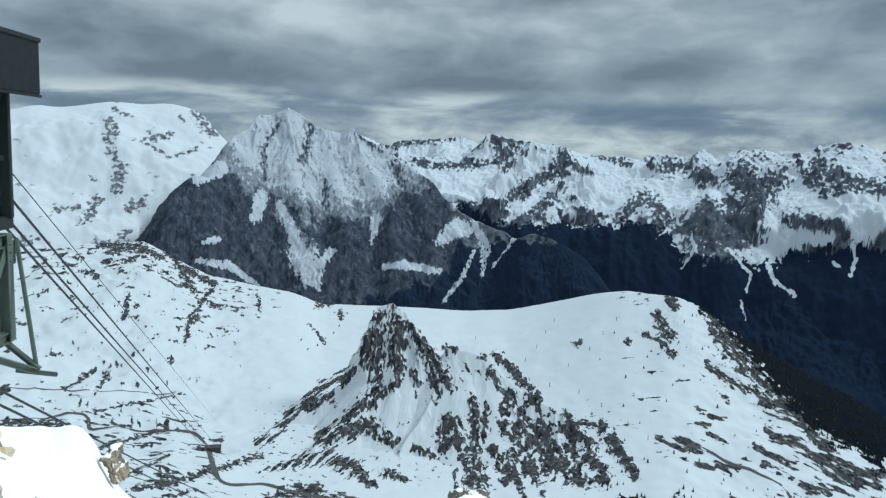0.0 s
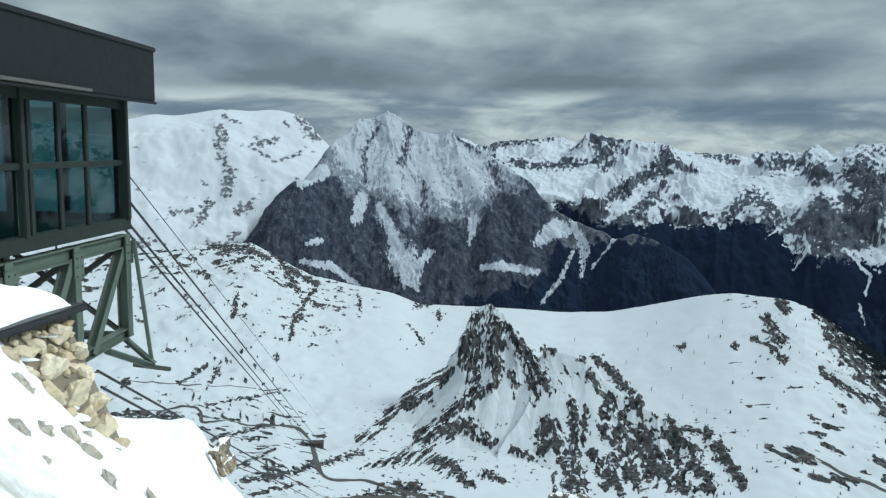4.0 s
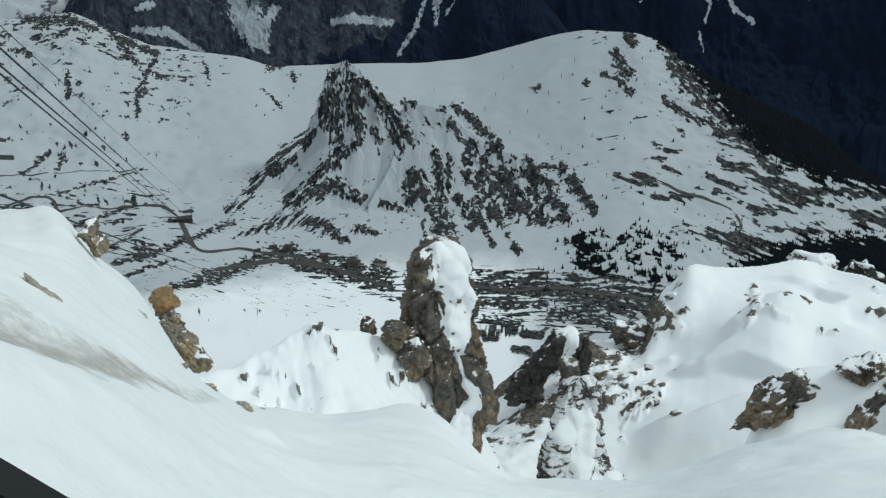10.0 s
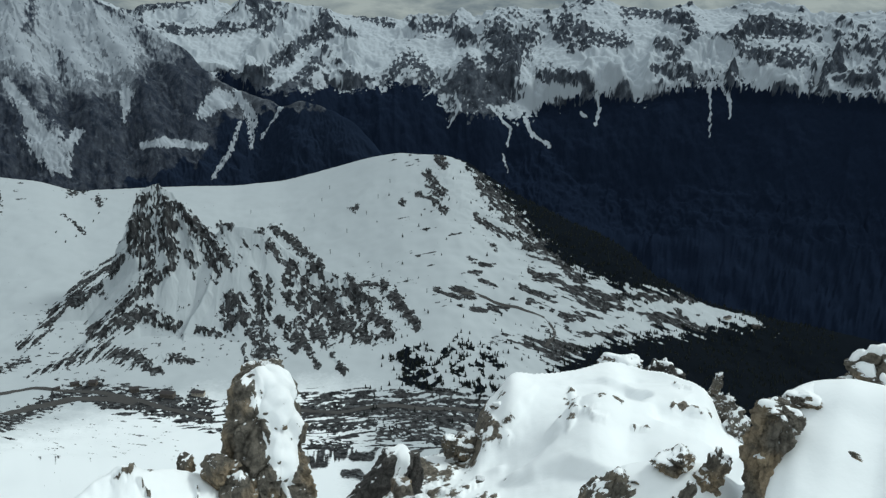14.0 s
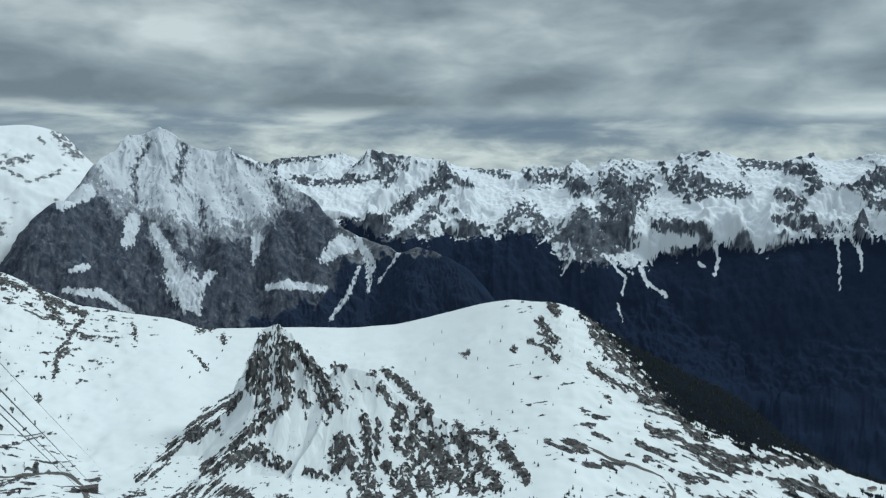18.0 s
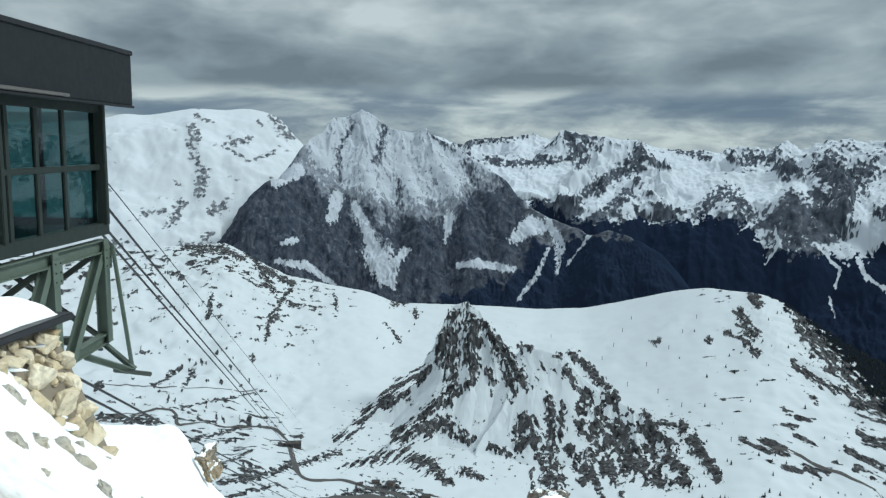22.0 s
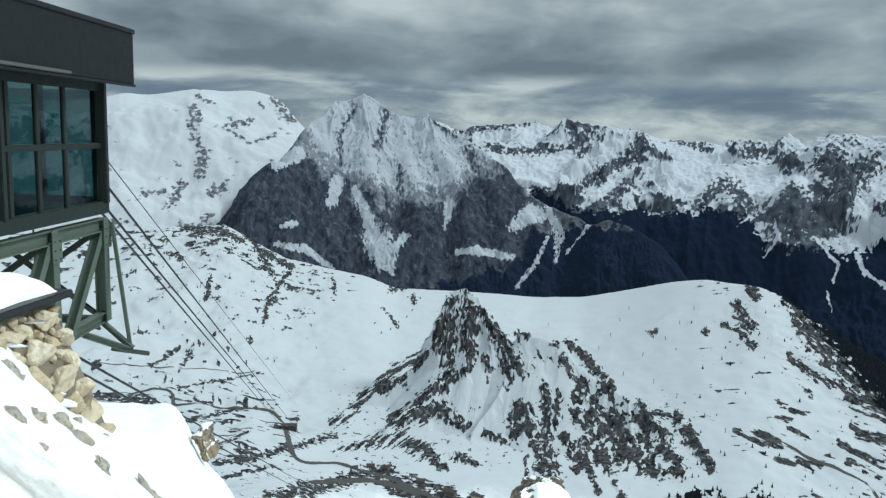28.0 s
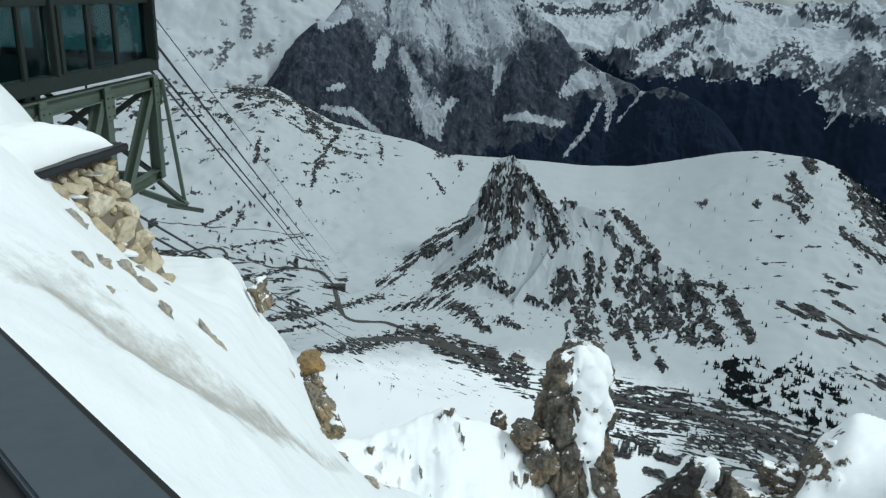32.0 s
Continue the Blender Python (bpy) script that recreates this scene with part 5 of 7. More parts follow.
# ---- rocks ----
def rock(name, place, size, material, label, seed, turn=(0, 0, 0), rough=0.34, sharp=1.0, detail=5, snow=0.0, lean=(0, 0), taper=0.0, category="rock"):
    """A weathered rock: broken facets, strata and cracks, with a snow cap where it carries one."""
    rng = random.Random(seed)
    bm = bmesh.new()
    bmesh.ops.create_icosphere(bm, subdivisions=detail, radius=1.0)
    offset = Vector((rng.uniform(-50, 50), rng.uniform(-50, 50), rng.uniform(-50, 50)))
    planes = [(Vector((rng.gauss(0, 1), rng.gauss(0, 1), rng.gauss(0, 0.7))).normalized(), rng.uniform(0.58, 0.98)) for _ in range(18)]
    for v in bm.verts:
        p = v.co / max(abs(v.co.x), abs(v.co.y), abs(v.co.z)) ** 0.55
        for n, d in planes:  # broken faces
            over = p.dot(n) - d
            if over > 0:
                p -= n * over * 0.85 * sharp
        q = p * 1.3 + offset
        dist, near = noise.voronoi(q * 1.5)
        block = noise.cell(near[0] * 31.7)
        p *= 1 + rough * (noise.fractal(q, 0.9, 2.1, 5) * 0.40 - 0.25 * abs(noise.noise(q * 2.6)) + 0.30 * block - 0.25 * max(0.16 - (dist[1] - dist[0]), 0) / 0.16)
        ledge = noise.cell(Vector((0, 0, p.z * 3.3 + 0.5 * noise.noise(q * 0.8) + offset.z)))
        p.x, p.y = p.x * (1 + 0.55 * rough * (ledge - 0.4)), p.y * (1 + 0.55 * rough * (ledge - 0.4))
        h = (p.z + 1) / 2
        s = 1 - taper * max(h, 0)
        v.co = Vector((p.x * s * size[0] + lean[0] * h, p.y * s * size[1] + lean[1] * h, p.z * size[2]))
    bm.normal_update()
    body = bm.copy() if snow else None
    ob = part(name, bm, material)
    shade(ob, rough < 0.2)
    ob.matrix_world = pose(*place, *turn)
    tagged(ob, label, category)
    if snow:
        up = Matrix.LocRotScale(None, ob.matrix_world.to_quaternion().inverted(), None) @ Vector((0, 0, 1))
        for _ in range(4):
            bmesh.ops.smooth_vert(body, verts=body.verts[:], factor=0.5, use_axis_x=True, use_axis_y=True, use_axis_z=True)
        body.normal_update()
        for v in body.verts:
            q = v.co * (1.6 / max(size)) + offset
            k = min(max((v.normal.dot(up) + 0.35 * noise.noise(q) - 0.72) / 0.25, -1), 1)
            v.co += up * (snow * k) - v.normal * (0.0 if k > 0 else 0.10 * max(size) * -k)
        cap = part("snow_cap", body, CAP, ob, "fresh white snow cap")
        shade(cap)
    return ob


def by_dir(az, el, r):
    return Vector(polar(az, el, r))


# yellow boulder at the lip of the slope and the crag under it
rock("boulder", by_dir(-21.0, -26.9, 13.2), (0.30, 0.28, 0.20), YELLOW, "flat-topped ochre boulder perched on a snow edge", 3, (4, -8, 20), rough=0.24)
rock("crag", by_dir(-20.2, -29.9, 12.9), (0.25, 0.42, 0.62), LIME, "pale layered limestone crag below the boulder", 5, (12, -26, 20), rough=0.42, snow=0.0, taper=-0.2)
rock("crag", by_dir(-19.2, -31.4, 12.6), (0.18, 0.30, 0.24), LIME, "small limestone crag at the edge of the snow", 6, (10, 22, 70), rough=0.5, snow=0.03)
rock("crag", by_dir(-24.8, -21.9, 9.6), (0.13, 0.30, 0.22), LIME, "pale limestone outcrop at the edge of the snow", 8, (0, -24, 10), rough=0.45, snow=0.03)
for i, (az, el, s) in enumerate(((-18.8, -31.7, 0.09), (-16.4, -33.3, 0.13), (-14.9, -34.3, 0.08), (-13.8, -35.4, 0.07), (-20.4, -28.6, 0.06))):
    rock("stone", Vector(near_point(az, el)) - Vector((0, 0, 0.3 * s)), (s * 0.7, s * 1.9, s * 0.6), PALE, "dark-edged stone breaking through the snow slope", 30 + i, (-28, 10, 25), rough=0.5, detail=4)
# slabs that stand out of the slope, their foot drifted over
for i, (az, el, wide, tall) in enumerate(((-31.6, -23.0, 0.075, 0.17), (-28.6, -24.7, 0.085, 0.21), (-25.9, -27.2, 0.05, 0.15), (-22.8, -27.1, 0.045, 0.15), (-28.9, -23.3, 0.035, 0.08), (-34.6, -20.6, 0.06, 0.10), (-33.4, -19.4, 0.09, 0.10), (-31.0, -20.4, 0.06, 0.09))):
    rock("stone_slab", Vector(near_point(az, el)) - Vector((0.02, 0, 0.05)), (wide, wide * 1.3, tall), PALE, "pale stone slab half buried in the snow slope", 20 + i, (-14, -24 - 3 * (i % 3), 15 + 20 * i), rough=0.42, detail=4, taper=0.45)

for i, (az, el, wide, tall) in enumerate(((-37.2, -15.6, 0.1, 0.12), (-37, -18.7, 0.06, 0.12), (-35.7, -18.7, 0.09, 0.1), (-34.3, -19.4, 0.08, 0.12), (-33.4, -20.5, 0.09, 0.12), (-34.8, -17.6, 0.07, 0.09), (-35.7, -20.6, 0.06, 0.06), (-31.5, -20.7, 0.05, 0.09))):
    rock("stone", Vector(near_point(az, el)) - Vector((0.02, 0, 0.04)), (wide, wide * 1.2, tall), PALE, "ochre stone of the old wall showing through the snow", 140 + i, (-10, -20, 25 * i), rough=0.3, detail=4)
rock("crag", by_dir(-20.75, -28.2, 13.1), (0.20, 0.30, 0.26), LIME, "broken limestone under the ochre boulder", 9, (8, -20, 50), rough=0.45)

# ---- the lower spur with the rock tower ----
TOP_EL = [(-24, -33.6), (-19.3, -32.5), (-14.9, -31.9), (-12, -31.4), (-10.3, -30.9), (-9.5, -30.4), (-8.5, -30.8), (-6.6, -31.0), (-3.9, -32.0), (-1.7, -33.6), (0.5, -35.6), (3.0, -37.6), (6, -41.5), (9, -44)]


def spur_height(A, R):
    crest_r = along(A, [(-24, 25), (-10, 28.5), (0, 28.6), (9, 27)], 2.0)
    crest_z = crest_r * np.tan(np.radians(along(A, TOP_EL, 0.8)))
    fall = R - crest_r
    return fall, EYE + crest_z - np.where(fall < 0, 0.22 * -fall, 1.15 * fall) * step(0, 1.6, np.abs(fall))


A, R, X, Y = fan(-24, 9, 300, np.linspace(17, 60, 190))
fall, Z = spur_height(A, R)
Z = Z + 0.4 * fbm(X / 4, Y / 4, 4, 321) + 0.22 * fbm(X / 1.4, Y / 1.4, 3, 325)
SPUR_ROCK = (
    ((-10.5, -30.9, 0.2), (-9.2, -30.5, 0.11)),
    ((-8.6, -31.7, 0.28), (-8.3, -32.4, 0.14)),
    ((-4.6, -32.5, 0.11), (-4.7, -33.6, 0.11)),
    ((-3.6, -34.5, 0.11), (-3.7, -35, 0.11)),
    ((-2.8, -34.2, 0.17), (-2.6, -35, 0.17)),
    ((-1.4, -35.6, 0.14), (-1.1, -36, 0.09)),
    ((-10.4, -33.2, 0.11),),
    ((-12.1, -34.4, 0.17), (-11.9, -35.2, 0.14)),
    ((-16, -33.3, 0.28),),
    ((-15, -34.4, 0.23),),
    ((-0.9, -37.1, 0.23), (0.9, -36.9, 0.23)),
    ((2.3, -38.5, 0.17), (3.8, -38.7, 0.23)),
    ((5.2, -38.4, 0.34), (5.8, -40, 0.28)),
    ((5.8, -41.4, 0.23),),
    ((-15.8, -31.5, 0.09), (-14.8, -31.1, 0.09)),
    ((-3, -37.3, 0.09),),
    ((-13.6, -35.4, 0.17),),
    ((-16.8, -34, 0.11),),
    ((-14.3, -32.9, 0.09), (-12.8, -33.8, 0.09)),
)
EL = np.degrees(np.arctan2(Z - EYE, R))
spot = strokes(A, EL, SPUR_ROCK, 0.35, 0.7, 931)
Z = Z + 0.25 * step(-0.4, 0.4, spot)
bare = np.maximum(0.40 * np.clip(spot, -1, 0.8) + 0.34 + 0.5 * fbm(X / 0.6, Y / 0.6, 4, 349, 0.6), 0.8 * step(1.6, 3.2, fall))
spur_land = sheet("ground_snow_spur", X, Y, Z, BENCH, [("rock", bare)])
tagged(spur_land, "steep snow spur with small rocks below the terrace", "snow", kind="structure")


def tower(name, foot, head, wide, deep, material, label, seed, detail=(90, 120), snow=0.2, profile=None, category="rock", rough=0.22, bare=0.85, lay=()):
    """A standing rock: rings from foot to head, split by cracks and ledges, with snow on its ledges."""
    rng = random.Random(seed)
    off = Vector((rng.uniform(-40, 40), rng.uniform(-40, 40), rng.uniform(-40, 40)))
    around, high = detail
    wobble = 0.55 * wide
    foot, head = Vector(foot), Vector(head)
    axis = head - foot
    bm, cap = bmesh.new(), bmesh.new()
    rings, crings = [], []
    for j in range(high + 1):
        h = j / high
        w = profile(h) if profile else 1 - 0.35 * h
        close = 1.0 if h < 0.93 else math.sqrt(max(1 - ((h - 0.93) / 0.07) ** 2, 0.0)) + 0.02
        ring, cring = [], []
        for i in range(around):
            a = 2 * math.pi * i / around
            d = Vector((math.cos(a), math.sin(a), 0))
            square = 1 / max(abs(math.cos(a)), abs(math.sin(a))) ** 0.45
            c = foot + axis * h + Vector((wobble * noise.noise(Vector((h * 2.3, 1.7, 0)) + off), wobble * noise.noise(Vector((h * 2.3, 9.7, 0)) + off), 0))
            out = Vector((d.x * wide * w * square * close, d.y * deep * w * square * close, 0))
            q = (c + out - foot) / (0.95 * wide) + off
            ledge = noise.noise(Vector((q.x * 0.4, q.y * 0.4, q.z * 2.6)))
            crack = abs(noise.noise(Vector((q.x * 1.6, q.y * 1.6, q.z * 0.5)) + off))
            dist, near = noise.voronoi(Vector((q.x * 1.3, q.y * 1.3, q.z * 0.45)))
            dist2, near2 = noise.voronoi(Vector((q.x * 3.0, q.y * 3.0, q.z * 1.1)))
            gap = max(0.12 - (dist[1] - dist[0]), 0) / 0.12
            gap2 = max(0.14 - (dist2[1] - dist2[0]), 0) / 0.14
            push = rough * wide * w * (0.8 * noise.fractal(q * 1.2, 0.8, 2.1, 6) + 0.35 * ledge + 0.62 * noise.cell(near[0] * 31.7) + 0.16 * noise.cell(near2[0] * 17.3) - 0.5 * gap - 0.12 * gap2 - 0.4 * max(0.14 - crack, 0) / 0.14)
            push *= min(1.0, 0.25 + close * 1.2)
            aim = (d * min(close * 1.2, 1.0) + Vector((0, 0, 1.0 - min(close, 1.0)))).normalized()
            p = c + out + aim * push
            ring.append(bm.verts.new(p))
            cring.append(p)
        rings.append(ring), crings.append(cring)
    for r0, r1 in zip(rings, rings[1:]):
        for i in range(around):
            bm.faces.new((r0[i], r0[(i + 1) % around], r1[(i + 1) % around], r1[i]))
    bm.faces.new(rings[-1])
    bm.normal_update()
    if snow:
        cap = bm.copy()
        for _ in range(22):
            bmesh.ops.smooth_vert(cap, verts=cap.verts[:], factor=0.5, use_axis_x=True, use_axis_y=True, use_axis_z=True)
        cap.normal_update()
        tall = (head.z - foot.z) / wide
        for v in cap.verts:
            q = (v.co - foot) * (1.1 / wide) + off
            h = (v.co.z - foot.z) / (head.z - foot.z)
            c = foot + axis * h
            u, front = (v.co.x - c.x) / wide, c.y - v.co.y
            k = (v.normal.z + 0.4 * noise.noise(q) - bare) / 0.25
            for (u0, h0, w0), (u1, h1, w1) in zip(lay, lay[1:]):  # snow that hangs down the front
                du, dh = u1 - u0, (h1 - h0) * tall
                s = min(max(((u - u0) * du + (h - h0) * tall * dh) / (du * du + dh * dh + 1e-9), 0), 1)
                away = math.hypot(u - u0 - s * du, (h - h0) * tall - s * dh)
                if front > 0:
                    k = max(k, 2.2 * (1 - away / (w0 + (w1 - w0) * s) + 0.40 * noise.noise(q * 1.6) + 0.12 * noise.noise(q * 4.0)))
            k = min(max(k, -1), 1)
            v.co += (Vector((0, 0, 0.6)) + v.normal * 0.5) * snow * k if k > 0 else v.normal * (snow * k)
    ob = part(name, bm, material)
    shade(ob)
    tagged(ob, label, category)
    if snow:
        shade(part("snow_cap", cap, CAP, ob, "thick white snow on the ledges"))
    return ob


def body_shape(h):
    return float(np.interp(h, (0, 0.2, 0.36, 0.5, 0.6, 0.72, 0.88, 1.0), (0.25, 0.40, 0.70, 1.05, 1.12, 0.98, 0.90, 0.80)))


DRAPE = ((0.25, 1.0, 0.30), (0.62, 0.94, 0.62), (0.62, 0.82, 0.6), (0.45, 0.72, 0.5), (0.2, 0.63, 0.3), (0.12, 0.58, 0.10), (0.15, 0.50, 0.02), (0.30, 0.46, 0.26), (0.38, 0.42, 0.22), (-0.1, 0.36, 0.26), (-0.55, 0.20, 0.42), (-0.35, 0.06, 0.45))
tower("rock_tower", (2.15, 25.3, EYE - 24.2), (0.0, 31.3, EYE - 14.45), 1.5, 1.5, TOWER, "tall weathered brown rock tower capped with snow", 42, (190, 260), snow=0.20, bare=1.12, profile=body_shape, rough=0.30, lay=DRAPE)
rock("rock_block", polar(-2.9, -31.6, 28.6), (0.85, 0.9, 1.0), TOWER, "ochre rock block leaning on the tower", 44, (0, 8, 20), rough=0.3, snow=0.0)
rock("rock_block", polar(-1.6, -33.4, 28.0), (0.8, 0.9, 1.0), TOWER, "brown rock block under the tower", 47, (0, 20, 60), rough=0.35, snow=0.08)
rock("rock_block", polar(-5.5, -30.9, 29.3), (0.42, 0.5, 0.62), TOWER, "small grey rock beside the tower", 45, (0, -15, 60), rough=0.3, snow=0.06)
rock("rock_block", polar(-8.5, -31.9, 29.6), (0.32, 0.5, 0.42), TOWER, "snowy rock on the spur crest", 46, (0, 20, 30), rough=0.4, snow=0.10)
for i, (az, el, s) in enumerate(((2.3, -38.6, 0.5), (3.9, -39.6, 0.38), (5.6, -41.6, 0.30), (4.9, -37.2, 0.6), (-1.4, -36.2, 0.4), (1.0, -36.2, 0.45))):
    rock("rock_block", by_dir(az, el, 28.5), (s, s, s * 1.3), TOWER, "snow-dusted rock at the foot of the tower", 50 + i, (10, 15, 50 * i), snow=0.10, detail=3)

# ---- the gully and the snow bench beyond it ----
A, R, X, Y = fan(2, 62, 460, np.linspace(33, 120, 260))
DOME_EL = [(2, -38), (8, -34), (12, -32.0), (15.5, -31.4), (17.6, -30.6), (18.5, -28.3), (19.7, -26.9), (20.6, -25.85), (22.7, -25.6), (25.0, -25.3), (26.9, -24.75), (28.4, -24.3), (30.7, -24.5), (33.8, -24.8), (36.0, -25.6), (37.2, -27.4), (39.7, -28.6), (44, -27), (52, -25), (62, -25)]
rim = along(A, [(2, 58), (12, 62), (18, 68), (30, 78), (40, 66), (62, 60)])
near_z = 40 * np.tan(np.radians(along(A, [(2, -40), (10, -42.5), (20, -42), (30, -39), (40, -35), (62, -31)], 5.0)))
t = np.clip((R - 38) / (rim - 38), 0, 1)
lip = step(0.55, 1.0, t)
rim_z = rim * np.tan(np.radians(lip * curve(A, DOME_EL) + (1 - lip) * sum(along(A + d, DOME_EL, 3.0) for d in (-4, -2, 0, 2, 4)) / 5))
Z = EYE + near_z + (rim_z - near_z) * (0.5 * t + 0.5 * step(0, 1, t)) - 1.3 * np.maximum(R - rim, 0) - 0.6 * np.maximum(38 - R, 0)
Z = Z + 1.0 * fbm(X / 17, Y / 17, 3, 341) * (1 - step(0.7, 1, t)) + 0.35 * fbm(X / 3, Y / 3, 3, 345) * (0.3 + step(12, 8, A))
Z = Z + 1.6 * np.exp(-(((A - 28.5) / 3.0) ** 2 + ((t - 0.62) / 0.16) ** 2)) - 1.2 * np.exp(-(((A - 31) / 2.2) ** 2 + ((t - 0.48) / 0.12) ** 2)) - 1.4 * np.exp(-(((A - 20.5) / 2.5) ** 2 + ((t - 0.72) / 0.12) ** 2))
bare = 0.02 + 0.58 * step(20.5, 15, A + 2 * fbm(X / 8, Y / 8, 3, 351)) * (0.78 + 0.8 * fbm(X / 2.2, Y / 4, 4, 353)) * step(0.2, 0.4, t)
bare = np.maximum(bare, 0.75 * step(0.4, 3.0, R - rim))
bare = np.maximum(bare, 0.50 * np.exp(-(((A - 25.0 - 0.10 * (R - 64)) / 0.55) ** 2 + ((R - 64) / 4) ** 2)) * (0.9 + 1.1 * fbm(X / 0.9, Y / 0.9, 3, 357)))
bare = np.maximum(bare, 0.46 * np.exp(-(((A - 28.5) / 2.2) ** 2 + ((R - 63) / 1.6) ** 2)) * (0.8 + 1.6 * fbm(X / 0.8, Y / 0.8, 3, 359)))
drift = fbm(X / 13 + 0.3, Y / 10, 2, 367) + 0.12 * fbm(X / 3, Y / 3, 2, 369)
Z = Z + 1.0 * step(-0.10, 0.10, drift) * step(0.1, 0.25, t) * (1 - step(0.8, 0.97, t)) * step(17, 21, A)
BENCH_ROCK = (
    ((25.6, -26.7, 0.24), (26, -27.9, 0.32), (25.4, -29.3, 0.13)),
    ((27.3, -28.2, 0.21), (28.4, -28.4, 0.21)),
    ((27, -27.8, 0.16), (27.8, -27.5, 0.11)),
    ((30.5, -28.7, 0.11), (31.9, -28.6, 0.11)),
    ((19.5, -29.9, 0.58), (20.4, -30.4, 0.47)),
    ((18.3, -29.1, 0.53), (18.9, -30.1, 0.53)),
    ((33.4, -26.7, 0.16), (36, -27, 0.32)),
    ((19.1, -35, 0.32), (18.5, -35.5, 0.37)),
    ((33.6, -25.3, 0.11), (34.7, -25.4, 0.08)),
    ((14.6, -35.8, 0.14), (16.6, -34.4, 0.23), (18.2, -33.3, 0.17)),
    ((15.2, -34.4, 0.11), (17.6, -33.8, 0.14)),
    ((12.6, -34.2, 0.17), (15.2, -34.1, 0.23)),
    ((16.6, -36.8, 0.14), (18, -35.7, 0.17)),
    ((16.7, -38.4, 0.09), (17, -38.5, 0.09)),
)
BENCH_ROCK_B = (
    ((13.5, -34.2, 0.2), (17.8, -32.0, 0.16)),
    ((14.1, -35.4, 0.2), (18.4, -33.5, 0.16)),
    ((15.1, -36.3, 0.18), (18.9, -34.3, 0.2)),
    ((16.7, -37.6, 0.14), (19.9, -34.2, 0.18)),
    ((12.5, -33.2, 0.18), (14.9, -32.5, 0.18)),
    ((19.0, -29.4, 0.5), (20.4, -30.1, 0.4), (18.6, -30.7, 0.4)),
    ((14.2, -35, 0.28), (15.2, -35.8, 0.23)),
    ((18, -36.8, 0.17), (19.6, -34.8, 0.23)),
    ((9.1, -36.7, 0.11), (9.8, -36.5, 0.11)),
    ((14.2, -33.6, 0.11), (16.9, -32.2, 0.23)),
    ((13.2, -33.9, 0.11), (16.6, -32.5, 0.11)),
)
EL = np.degrees(np.arctan2(Z - EYE, R))
steep, _ = slope_of(X, Y, Z)
spot = strokes(A, EL, BENCH_ROCK + BENCH_ROCK_B, 0.25, 0.5, 941)
Z = Z + 0.3 * step(-0.4, 0.4, spot)
bare = np.maximum(bare, 0.40 * np.clip(spot, -1, 0.6) + 0.26 + 0.7 * fbm(X / 1.2, Y / 1.2, 4, 347, 0.6) * step(-1.0, -0.3, spot))
bare = np.maximum(bare, 0.75 * step(0.95, 1.5, steep + 0.5 * fbm(X / 1.5, Y / 1.5, 4, 363)) * step(46, 50, R) * step(22.5, 19.5, A))
bench = sheet("ground_snow_bench", X, Y, Z, BENCH, [("rock", bare)])
tagged(bench, "rounded snow bench with bare rock edges above the valley", "snow", kind="structure")

tower("rock_fin", polar(8.3, -36.0, 53), polar(11.1, -31.2, 54), 1.6, 1.2, DARKROCK, "dark slanting rock fin dusted with snow", 61, (90, 90), snow=0.22, profile=lambda h: 1.0 - 0.25 * h, rough=0.26, lay=((0.5, 0.98, 0.35), (0.75, 0.75, 0.3)))
tower("rock_fin", polar(12.9, -35.4, 55), polar(12.9, -31.4, 55), 0.9, 0.9, DARKROCK, "small dark rock pinnacle beside the fin", 62, (40, 40), snow=0.2, profile=lambda h: 1.1 - 0.6 * h)
tower("rock_rib", polar(14.4, -43.0, 36), polar(12.3, -34.6, 40), 2.3, 1.4, RIB, "frosted rock rib standing in a snow gully", 63, (110, 140), snow=0.14, profile=lambda h: 1.15 - 0.75 * h, rough=0.30, lay=((0.0, 1.0, 0.6), (0.1, 0.7, 0.35), (-0.1, 0.45, 0.35), (0.1, 0.2, 0.4), (-0.2, 0.0, 0.4)))
tower("rock_rib", polar(11.9, -36.8, 41), polar(12.1, -33.3, 41), 0.7, 0.8, TOWER, "brown rock stub with a snow hat", 64, (40, 40), snow=0.3, profile=lambda h: 1.1 - 0.3 * h)
tower("rock_rib", polar(21.4, -40.2, 46), polar(21.4, -35.9, 47), 1.3, 0.9, RIB, "grey rock pinnacle on the snow bench", 65, (56, 64), snow=0.22, profile=lambda h: 1.25 - 1.0 * h)
for i, (az, el, s) in enumerate(((24.6, -35.2, 0.35), (25.8, -35.3, 0.3), (23.2, -36.6, 0.25), (27.9, -33.0, 0.22), (19.4, -35.3, 0.4), (17.6, -36.0, 0.5), (18.4, -33.0, 0.45), (16.6, -34.4, 0.5))):
    rock("stone", by_dir(az, el - 0.25, 50), (s * 0.8, s, s * 0.7), RIB, "stone showing through the snow of the bench", 80 + i, (0, 0, 37 * i), detail=3)
